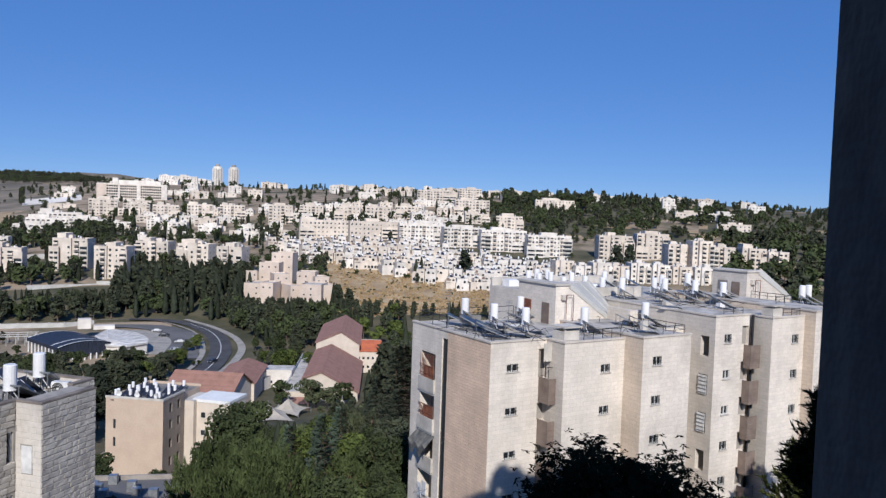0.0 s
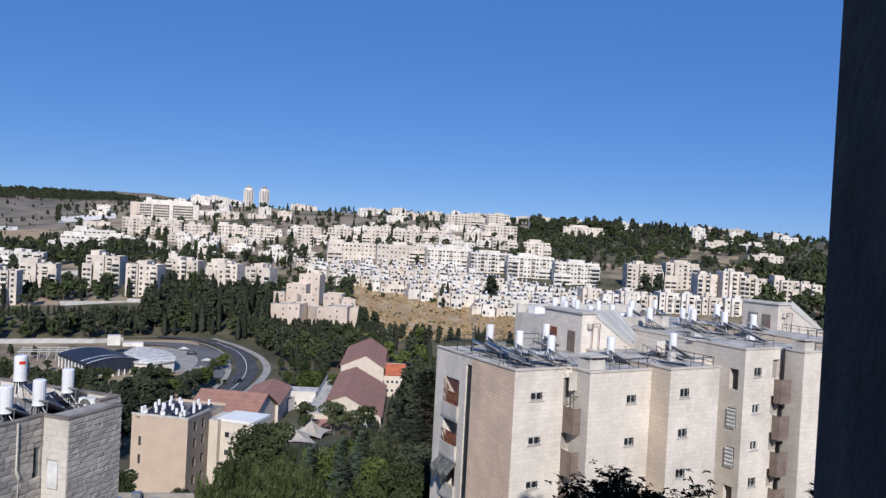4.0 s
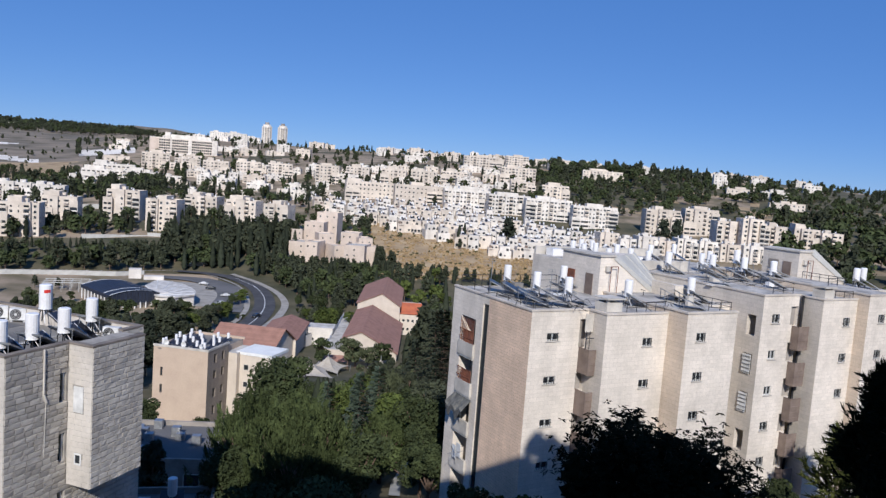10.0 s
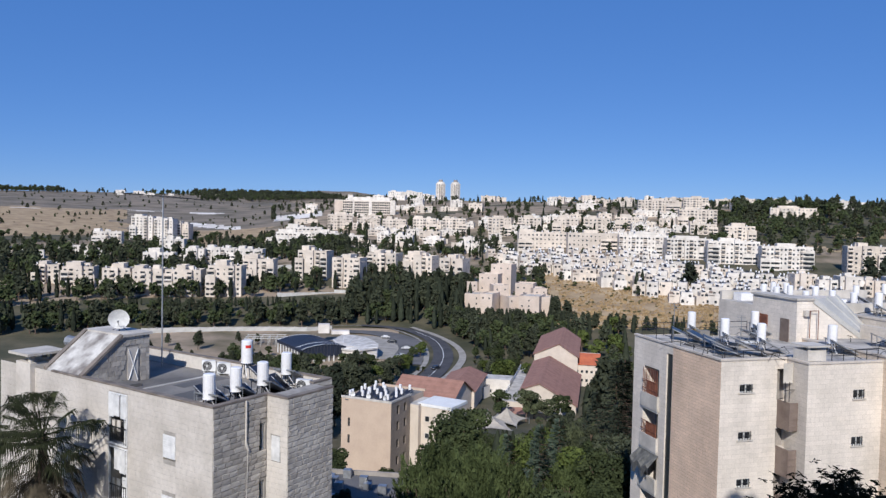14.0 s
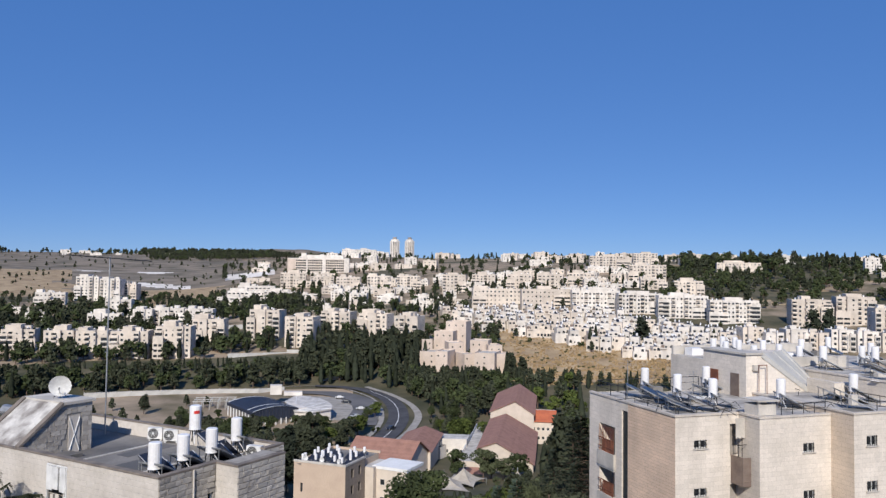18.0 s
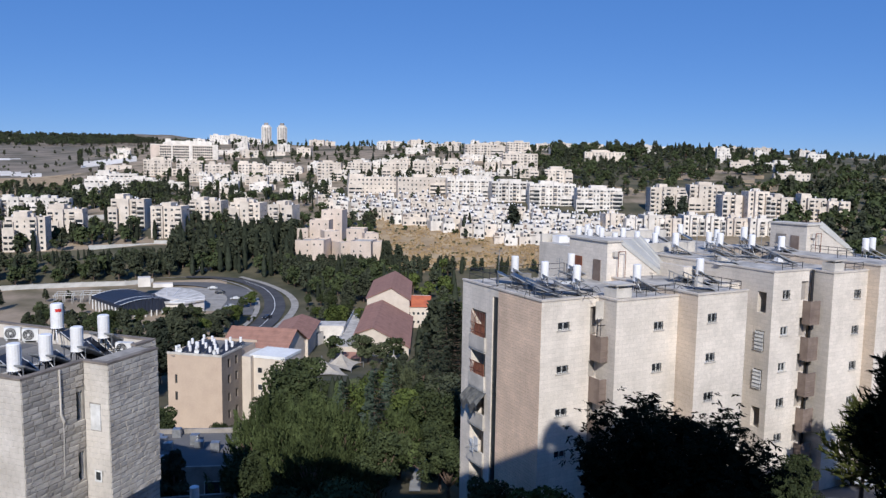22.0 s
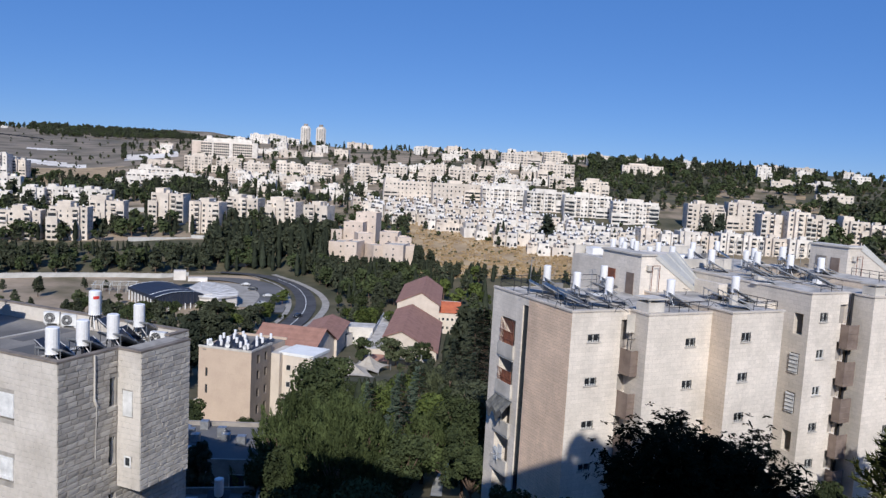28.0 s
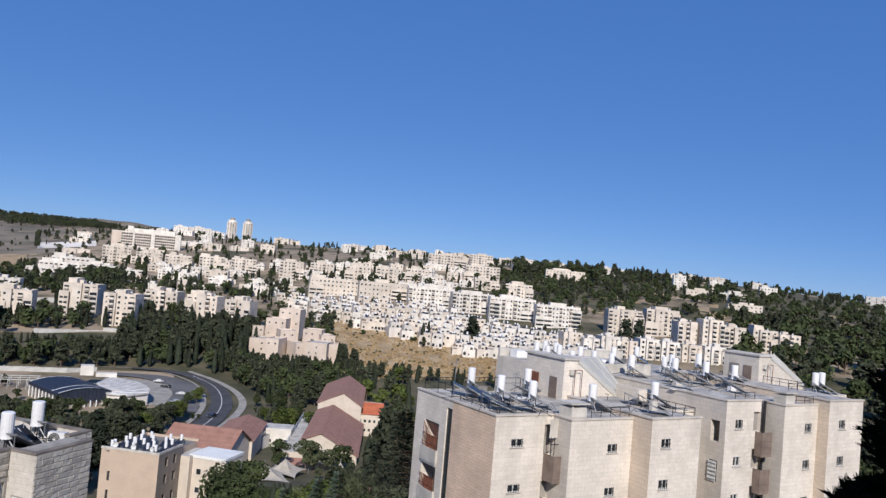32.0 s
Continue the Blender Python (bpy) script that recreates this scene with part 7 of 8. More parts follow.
def make_tree(kind, high, seed, leaf, count):
    """Returns trunk and crown meshes with the foot at the origin."""
    r = random.Random(seed)
    trunk, crown = Shape(), Shape()
    if kind == "cypress":
        trunk.tube((0, 0, -1.5), (0, 0, high * 0.25), 0.18, 0.14, 6)
        wide = high * 0.11
        for i in range(count):
            z = high * (0.06 + 0.94 * r.random() ** 0.9)
            f = min(1, (high - z) / (high * 0.55)) ** 0.7 * min(1, 0.45 + z / (high * 0.35))
            a, q = r.uniform(0, 6.28), wide * f * r.uniform(0.65, 1.08)
            c = Vector((math.cos(a) * q, math.sin(a) * q, z))
            out = Vector((math.cos(a), math.sin(a), r.uniform(-0.2, 0.5))).normalized()
            side = out.cross(Vector((0, 0, 1))).normalized() * leaf * r.uniform(0.4, 0.8)
            up = Vector((out.x * 0.15, out.y * 0.15, 1)) * leaf * r.uniform(0.9, 1.7)
            crown.add([c - side, c - up * 0.5, c + side, c + up], [(0, 1, 2, 3)])
    elif kind == "tufted":  # a bushy pine: upright candles of needles over a broad mound
        trunk.tube((0, 0, -1.5), (0.2, 0, high * 0.6), high * 0.03, high * 0.012, 7)
        n = max(20, count // 130)
        for i in range(n):
            a, q = 2.4 * i + r.uniform(-0.3, 0.3), math.sqrt((i + 0.5) / n) * r.uniform(0.8, 1.12)
            foot = Vector((math.cos(a) * q * high * 0.34, math.sin(a) * q * high * 0.34, high * (0.78 - 0.5 * q * q) + r.uniform(-0.12, 0.08) * high - 0.1 * high))
            trunk.tube((0.1, 0, high * 0.3), foot, high * 0.01, high * 0.004, 4, cap=False)
            lean = Vector((math.cos(a) * q * 0.35 + r.gauss(0, 0.1), math.sin(a) * q * 0.35 + r.gauss(0, 0.1), 1)).normalized()
            tall, wide = high * r.uniform(0.12, 0.32), high * r.uniform(0.025, 0.05)
            for k in range(count // n):
                f = r.random()
                c = foot + lean * tall * f + Vector((r.gauss(0, 1), r.gauss(0, 1), r.gauss(0, 0.6))) * wide * (1.1 - f)
                w = Vector((r.gauss(0, 1), r.gauss(0, 1), 0)).normalized() * leaf * 0.3
                tip = lean * leaf * r.uniform(1.0, 2.2) + Vector((r.gauss(0, 0.45), r.gauss(0, 0.45), 0)) * leaf
                crown.add([c - w, c + w, c + tip], [(0, 1, 2)])
        leaves(crown, (0, 0, high * 0.36), (high * 0.28, high * 0.28, high * 0.2), count // 5, leaf * 1.3, r)
    elif kind == "cedar":  # a cone of flat grey-green sprays round a pale stem
        trunk.tube((0, 0, -1.5), (0, 0, high * 0.97), high * 0.02, 0.03, 7)
        n = 20
        for i in range(n):
            f = 0.16 + 0.82 * i / n
            reach = high * 0.27 * (1.04 - f) ** 0.85 * r.uniform(0.8, 1.15)
            for k in range(6):
                a = 1.05 * k + r.uniform(-0.4, 0.4) + i
                base = Vector((0, 0, high * f))
                tip = base + Vector((math.cos(a) * reach, math.sin(a) * reach, -reach * 0.1 + 0.15))
                trunk.tube(base, tip, 0.03, 0.01, 4, cap=False)
                side = (tip - base).cross(Vector((0, 0, 1))).normalized()
                for q in range(count // (n * 6)):
                    g = r.random() ** 0.7
                    c = base.lerp(tip, g) + side * r.gauss(0, 0.13 * reach) + Vector((0, 0, r.gauss(0, 0.08)))
                    w = ((tip - base).normalized() * r.uniform(0.2, 1) + side * r.uniform(-1, 1)).normalized() * leaf
                    u = side * leaf * 0.3 + Vector((0, 0, 0.12 * leaf))
                    crown.add([c - w * 0.5, c + u, c + w * 0.6, c - u], [(0, 1, 2, 3)])
    elif kind == "pine":
        lean = Vector((r.uniform(-0.06, 0.06), r.uniform(-0.06, 0.06), 1)) * high
        trunk.tube((0, 0, -1.5), lean * 0.95, high * 0.022, high * 0.006, 7)
        n = 11
        for i in range(n):
            f = 0.28 + 0.72 * i / (n - 1)
            reach = high * 0.30 * (1.15 - f) ** 0.6 * r.uniform(0.75, 1.15) + 0.2
            for k in range(4 if f < 0.9 else 2):
                a = r.uniform(0, 6.28)
                tip = lean * f + Vector((math.cos(a) * reach, math.sin(a) * reach, high * 0.05))
                trunk.tube(lean * (f - 0.06), tip, high * 0.006, high * 0.002, 4, cap=False)
                leaves(crown, lean * f * 0.35 + tip * 0.65, (reach * 0.5, reach * 0.5, high * 0.055), count // (n * 4), leaf, r, long=1.3)
    else:
        fork = high * (0.28 if kind == "broad" else 0.2)
        trunk.tube((0, 0, -1.5), (0, 0, fork), high * 0.028, high * 0.02, 7)
        n = 17
        for i in range(n):
            a, q = 2.4 * i + r.uniform(-0.4, 0.4), high * r.uniform(0.06, 0.3)
            z = high * r.uniform(0.34, 0.88) * (1 - 0.35 * (q / high - 0.1))
            c = Vector((math.cos(a) * q, math.sin(a) * q, z)) if i else Vector((0, 0, high * 0.8))
            trunk.tube((0, 0, fork * 0.9), c, high * 0.012, high * 0.004, 5, cap=False)
            k = high * r.uniform(0.09, 0.17)
            leaves(crown, c, (k * 1.15, k * 1.15, k * 0.85), count // n, leaf, r)
    return trunk, crown


TREE_LABEL = dict(tufted="bushy pine with upright tufts", cedar="grey-green cedar with a pale stem", cypress="slender dark green cypress", pine="spreading dark green pine", broad="round-crowned green broadleaf tree", shrub="low bushy green tree")
FORMS = {}


def forms(kind, mat, level, high, leaf, count, variants):
    key = (kind, mat, level)
    if key not in FORMS:
        FORMS[key] = []
        for i in range(variants):
            t, c = make_tree(kind, high, i * 31 + len(kind) + level, leaf, count)
            FORMS[key].append((t.mesh("trunk", "bark"), c.mesh("crown", mat)))
    return FORMS[key]


LEVELS = {0: (0.2, 7500, 3), 1: (0.4, 1900, 3), 2: (0.8, 380, 4)}


# sight lines over the hollow that the crowns leave open: bearings and the steepest downward look
OPEN_VIEWS = [(4.6, 6.5, 0, 86, -25.0), (-2, 4.2, 0, 200, -9.9), (4.2, 5.4, 0, 200, -12.4), (5.4, 9.5, 0, 200, -14.6), (9.5, 15.3, 0, 200, -15.9), (15.3, 19.2, 0, 190, -13.9), (19.2, 25.2, 0, 112, -18.6),
              (8.8, 14.8, 255, 402, -6.7), (-8, 8.8, 235, 392, -6.7), (24, 52, 365, 442, -6.0), (14, 19.4, 190, 300, -12.0), (19.2, 31, 140, 300, -10.2)]


def under_view(x, y, high):
    """A tree's height, cut to what the open sight lines leave."""
    d, b = math.hypot(x, y), math.degrees(math.atan2(-x, y))
    for b0, b1, d0, d1, el in OPEN_VIEWS:
        if b0 <= b < b1 and d0 <= d < d1:
            high = max(2.2, min(high, d * math.tan(radians(el)) - ground_z(x, y)))
    return high


def tree(kind, mat, x, y, high, label="", group=""):
    d = math.hypot(x, y)
    high = under_view(x, y, high)
    if high < 2.6 and kind != "shrub":
        return None
    level = 0 if d < 140 else 1 if d < 330 else 2
    leaf, count, variants = LEVELS[level]
    trunk, crown = rng.choice(forms(kind, mat, level, 10.0, leaf, count, variants))
    k = high / 10
    root = new({"shrub": "shrub", "tufted": "pine_tree"}.get(kind, kind + "_tree"), trunk)
    root.matrix_basis = pose(x, y, ground_z(x, y), 0, 0, rng.uniform(0, 360)) @ Matrix.Diagonal((k * rng.uniform(0.9, 1.15), k * rng.uniform(0.9, 1.15), k, 1))
    part("crown", crown, "", root)
    return tagged(root, label or TREE_LABEL[kind], "tree", group)


FAR_WOODS = {}


def far_tree(kind, mat, x, y, high):
    """A crown and trunk of the joined woods beyond the estate."""
    level = "far" if math.hypot(x, y) > 430 else "middle"
    if (level, kind) not in FORMS:
        FORMS[level, kind] = [make_tree(kind, 10.0, 77 + i, *((1.15, 150) if level == "far" else (0.75, 420))) for i in range(5)]
    trunk, crown = rng.choice(FORMS[level, kind])
    m = pose(x, y, ground_z(x, y) - 0.3, 0, 0, rng.uniform(0, 360)) @ Matrix.Scale(high / 10, 4)
    for sh, slot in ((crown, mat), (trunk, "bark")):
        t = FAR_WOODS.setdefault(slot, Shape())
        t.add([m @ Vector(v) for v in sh.v], sh.f)


def grove(count, b0, b1, d0, d1, kinds, h0, h1, group, clear=()):
    for _ in range(count):
        b, d = rng.uniform(b0, b1), math.sqrt(rng.uniform(d0 * d0, d1 * d1))
        x, y = polar(b, d)
        if any(c0 < b < c1 and e0 < d < e1 for c0, c1, e0, e1 in clear):
            continue
        kind, mat = rng.choice(kinds)
        if d > 430 or d > (310 if kind in ("broad", "shrub") else 345) and kind != "cypress":
            h0_, h1_ = under_view(x, y, h0), under_view(x, y, h1)
            if h1_ < 2.6 and kind != "shrub":
                continue
            far_tree(kind, mat, x, y, rng.uniform(h0_, h1_) * (0.6 if kind == "shrub" else 1))
            continue
        tree(kind, mat, x, y, rng.uniform(h0, h1) * (0.6 if kind == "shrub" else 1), group=group)


P, C, B, O, S, Y = ("pine", "pine"), ("cypress", "cypress"), ("broad", "broad"), ("broad", "olive"), ("shrub", "broad"), ("broad", "bright")
grove(150, 19.5, 50, 376, 429, [P, P, C, B], 8, 13, "pine belt below the blocks", [(11, 12, 0, 1)])
grove(80, 28, 50, 378, 400, [P, B, S], 6, 10, "pine belt below the blocks")
grove(130, 13.5, 24, 388, 448, [C, C, P], 10, 16, "cypress wood", [(12.5, 14.5, 405, 450)])
grove(30, 6.5, 13.5, 383, 398, [C, P, C], 9, 14, "cypresses by the stepped building")
grove(95, 9, 16, 300, 385, [P, B, C, S, P], 7, 12, "trees behind the school", [(14.5, 18, 290, 345)])
grove(45, 14.2, 18, 345, 388, [P, C, B], 8, 12, "trees behind the school", [(16.0, 19, 300, 372)])
grove(30, 2, 9, 305, 372, [P, C, B, Y], 8, 12, "trees behind the school")
grove(34, 0, 9, 235, 300, [P, C, B], 9, 13, "trees beside the school", [(4, 12, 190, 305)])
grove(26, 9.5, 14.5, 255, 300, [B, Y, P, S], 5, 9, "trees behind the school", [(4, 9.8, 190, 305)])
grove(36, -8, 9, 368, 388, [P, C, S], 6, 10, "trees at the foot of the field")
grove(34, 8.8, 11.5, 420, 520, [P, S, B], 6, 10, "trees along the field")
grove(26, -8, 9, 480, 500, [S, S, P], 3, 5, "bushes along the top of the field")
grove(190, -32, -20.5, 290, 640, [P, B, B], 9, 16, "dark wood at the end of the valley")
grove(680, -30, -2.5, 630, 900, [P, S, B, B], 4, 12, "hilltop wood", [(-6, -1, 640, 720), (-10.5, -6.5, 815, 870), (-22.5, -16, 690, 745)])
grove(70, -18, -4, 880, 985, [P, C], 8, 15, "hilltop wood")
grove(75, -11, -4.5, 850, 940, [P, B], 11, 18, "hilltop wood", [(-10, -6.8, 800, 890)])
grove(620, -13, 31, 600, 880, [P, S, C, B], 5, 11, "garden trees among the houses")
grove(330, 13, 50, 440, 640, [P, B, C, S], 6, 12, "garden trees among the houses")
grove(60, -12, 13, 450, 630, [P, S, S], 4, 8, "trees in the white estate")
grove(900, -30, 30, 880, 1450, [P, S, B, C], 6, 11, "trees below the skyline")
grove(230, 26, 50, 640, 860, [P, S, B], 5, 10, "scrub trees")
grove(120, 28, 50, 860, 1250, [P, S, S], 3, 8, "scrub trees")
grove(150, 27, 52, 1300, 2100, [S, S, P], 5, 9, "scrub trees")
grove(700, 25, 35, 1880, 2420, [P, B, P], 9, 15, "skyline forest")
grove(330, 22, 39, 2150, 2420, [P, B, S], 6, 15, "skyline forest")
grove(300, 26, 35.5, 2200, 2420, [P, B, P], 11, 21, "skyline forest")
grove(60, 36, 50, 2150, 2380, [P, S], 6, 14, "skyline forest")
grove(120, 44, 50, 2250, 2400, [P, B], 10, 18, "skyline forest")
grove(150, 26.5, 50, 432, 478, [P, B, C, B], 7, 12, "trees between the blocks")
grove(120, 30, 50, 500, 570, [P, B, C], 8, 13, "trees between the blocks")
grove(120, 36, 50, 590, 700, [P, B], 8, 13, "trees between the blocks")
grove(150, 24, 36, 610, 720, [P, B, C], 8, 13, "trees between the blocks")
for b, d, h in [(-1.55, 470, 17), (-3.4, 468, 6), (2.2, 470, 11), (1.8, 471, 12), (-13.0, 515, 15), (-14.0, 512, 16), (-6.0, 480, 10), (-6.6, 482, 9)]:
    tree("pine" if h > 12 or h < 8 else "cypress", "cypress" if h > 8 else "pine", *polar(b, d), h)
for mat, sh in FAR_WOODS.items():
    tagged(new("far_woods", sh.mesh("far_woods", mat)), "distant dark trees and scrub over the hillsides", "trees", kind="stuff")

# ---- trees close by ----
for kind, mat, b, d, h, lab in [
        ("tufted", "tuft", 15.2, 62, 11.0, ""), ("tufted", "tuft", 18.2, 66, 10.0, ""), ("tufted", "tuft", 12.4, 60, 10.5, ""), ("tufted", "tuft", 11.6, 64, 9.0, ""), ("tufted", "tuft", 17.0, 72, 11, ""), ("tufted", "tuft", 13.4, 71, 11, ""),
        ("cedar", "cedar", 9.15, 70, 11.5, "grey-green cedar with a long pale stem"), ("cedar", "cedar", 7.7, 78, 13.5, ""), ("broad", "bright", 6.2, 80, 12.0, "yellow-green broadleaf tree in the sun"),
        ("broad", "bright", 4.6, 84, 12.0, "yellow-green broadleaf tree in the sun"), ("broad", "broad", 15.7, 97, 15.5, "dense dark green broadleaf tree"), ("broad", "broad", 14.6, 95, 13.0, "dense dark green broadleaf tree"),
        ("cypress", "cypress", 12.4, 90, 13.5, ""), ("cypress", "cypress", 11.7, 92, 12.0, ""), ("cypress", "cypress", 12.0, 93, 11.0, ""), ("broad", "broad", 13.6, 84, 9.0, ""),
        ("broad", "bright", 10.4, 88, 9.5, ""), ("cedar", "pine", 3.5, 118, 21.0, "tall dark pine beside the long house"), ("cedar", "cypress", 4.9, 128, 20.0, "tall dark pine above the school"), ("cedar", "cypress", 2.9, 140, 21, "tall dark pine above the school"),
        ("pine", "pine", 6.8, 110, 14, ""), ("cedar", "olive", 8.4, 118, 15, ""), ("tufted", "olive", 6.4, 98, 13, ""), ("cypress", "cypress", 11.2, 100, 12, ""), ("cedar", "cedar", 11.6, 84, 12, ""), ("cypress", "cypress", 5.9, 175, 13, ""), ("cypress", "cypress", 10.6, 165, 11, ""), ("cypress", "cypress", 9.9, 168, 11, ""),
        ("cypress", "cypress", 14.7, 176, 9, ""), ("cypress", "cypress", 15.1, 177, 9, ""), ("broad", "olive", 10.6, 140, 14, ""), ("broad", "broad", 12.8, 130, 13, ""), ("broad", "broad", 14.6, 140, 13, ""),
        ("broad", "bright", 9.0, 100, 10, ""), ("broad", "broad", 20.8, 104, 9, ""), ("pine", "pine", 27.2, 160, 14, ""), ("pine", "cypress", 25.4, 170, 15, ""), ("pine", "pine", 22.3, 190, 12, ""),
        ("broad", "broad", 25.5, 92, 8, ""), ("tufted", "tuft", 14.0, 54, 9.0, ""), ("tufted", "tuft", 11.6, 54, 6.5, ""), ("broad", "broad", 8.8, 58, 7.0, ""), ("broad", "broad", 19.0, 58, 7, ""), ("tufted", "tuft", 7.2, 70, 8.0, ""), ("broad", "bright", 6.7, 77, 9.0, ""), ("broad", "broad", 3.6, 70, 9.0, ""), ("broad", "pine", 2.6, 80, 10, ""), ("cedar", "cypress", 3.3, 95, 13, ""), ("broad", "broad", 4.3, 88, 9, ""), ("pine", "pine", 5.0, 92, 9, ""), ("broad", "tuft", 5.8, 90, 8, ""), ("broad", "broad", 3.2, 58, 6, ""), ("broad", "broad", 3.9, 63, 6.5, ""), ("broad", "olive", 9.6, 203, 7, ""), ("broad", "broad", 7.6, 204, 7.5, ""), ("broad", "olive", 8.6, 201, 6.5, ""), ("pine", "pine", 3.9, 150, 18, ""), ("pine", "cypress", 4.5, 165, 16, ""), ("pine", "pine", 5.0, 188, 14, ""), ("cypress", "cypress", 5.6, 205, 10, ""), ("pine", "pine", 4.7, 214, 12, ""), ("pine", "pine", 3.4, 190, 16, ""), ("broad", "olive", 10.2, 200, 9, ""), ("broad", "broad", 8.2, 186, 9, ""), ("broad", "olive", 9.2, 190, 8, ""), ("cypress", "cypress", 6.0, 196, 11, ""), ("broad", "broad", 12.2, 205, 8, ""),
        ("broad", "broad", 16, 46, 7, ""), ("broad", "broad", 11, 44, 7, ""), ("broad", "broad", 6, 42, 7.5, ""), ("pine", "pine", 24.5, 60, 7, "")]:
    tree(kind, mat, *polar(b, d), h, lab, "trees in the hollow")
grove(30, 5, 27, 100, 190, [B, O, P, S], 7, 11, "trees in the hollow", [(17.5, 26, 105, 140), (8, 16, 178, 215), (5, 12, 200, 300)])
grove(34, 17.5, 30, 215, 300, [P, B, S, O], 5, 9, "trees round the turning loop", [(17, 21, 240, 300), (21.5, 30, 285, 360)])
grove(22, 18.2, 19.4, 255, 345, [B, S, O], 4, 6, "trees on the road verge")
grove(20, 17.8, 25, 376, 392, [P, C, B], 6, 10, "trees behind the loop")
for b, d, h in [(21.4, 250, 8), (20.8, 256, 9), (20.3, 262, 8), (19.8, 270, 9), (19.4, 278, 8), (19.0, 286, 7), (18.7, 296, 6), (18.5, 306, 6), (18.3, 316, 5), (22.4, 225, 11), (23.2, 216, 15), (24.0, 222, 13)]:
    tree("pine" if h > 12 else "broad", rng.choice(["pine", "broad", "bright"]) if h < 12 else "pine", *polar(b, d), h, group="trees along the turning loop")
grove(190, 23, 44, 262, 366, [S, O, B, P], 3.5, 7.5, "shrubs in the depot yard", [(23, 30, 300, 345)])
grove(40, 20, 45, 100, 290, [P, B, O], 6, 11, "trees down the slope", [(17.5, 26, 105, 140), (20, 31, 285, 360)])


def big_leaf_tree():
    """The wide dark tree before the long house: forked limbs and drooping sprays of long leaves."""
    r = random.Random(21)
    x, y = polar(-13.8, 37)
    z = ground_z(x, y)
    top = -10.8 - z
    trunk, crown = Shape(), Shape()
    fork = Vector((0.2, 0.1, 3.6))
    trunk.tube((0, 0, -1), fork, 0.32, 0.24, 9)
    for i in range(38):
        a, q = 2.4 * i + r.uniform(-0.3, 0.3), 4.9 * math.sqrt((i + 0.5) / 38)
        lobe = 1.0 + 0.16 * math.sin(3 * a + 1.0)
        tip = Vector((math.cos(a) * q * lobe, math.sin(a) * q * lobe, top - 0.075 * q * q - r.uniform(0.1, 1.6) - (2.6 if i % 3 == 2 else 0)))
        mid = fork.lerp(tip, 0.55) + Vector((0, 0, 0.4))
        trunk.tube(fork, mid, 0.10, 0.06, 6, cap=False).tube(mid, tip, 0.06, 0.02, 5, cap=False)
        for s_ in range(165):
            deep = r.random() ** 1.6
            c = tip.lerp(mid, deep * 0.9) + Vector((r.gauss(0, 0.5), r.gauss(0, 0.5), r.gauss(0, 0.36) - deep * 0.9))
            way = Vector((r.uniform(-1, 1), r.uniform(-1, 1), r.uniform(-0.6, 0.5))).normalized()
            side = way.cross(Vector((0, 0, 1))).normalized()
            for k in range(6):  # a spray: long leaves fanning off one shoot
                p = c + way * (k * 0.05)
                out = (side * (1 if k % 2 else -1) * r.uniform(0.5, 1) + way * r.uniform(0.3, 0.9) + Vector((0, 0, r.uniform(-0.6, 0.1)))).normalized()
                wd = out.cross(Vector((r.uniform(-1, 1), r.uniform(-1, 1), 1))).normalized() * 0.055
                ln = r.uniform(0.24, 0.38)
                crown.add([p, p + out * ln * 0.45 + wd, p + out * ln, p + out * ln * 0.45 - wd], [(0, 1, 2, 3)])
    for s_ in range(1600):  # shaded inner foliage
        a, q = r.uniform(0, 6.28), 4.3 * math.sqrt(r.random())
        c = Vector((math.cos(a) * q, math.sin(a) * q, r.uniform(3.2, top - 1.2 - 0.1 * q * q)))
        u = Vector((r.gauss(0, 1), r.gauss(0, 1), r.gauss(0, 0.6))).normalized() * 0.4
        w = u.orthogonal().normalized() * 0.2
        crown.add([c - u, c + w, c + u, c - w], [(0, 1, 2, 3)])
    root = new("broadleaf_tree", trunk.mesh("trunk", "bark"))
    root.matrix_basis = pose(x, y, z)
    # crown takes the shade-darkened leaf colour
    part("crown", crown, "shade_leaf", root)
    tagged(root, "wide dark tree with long drooping leaves in the shade", "tree")


big_leaf_tree()


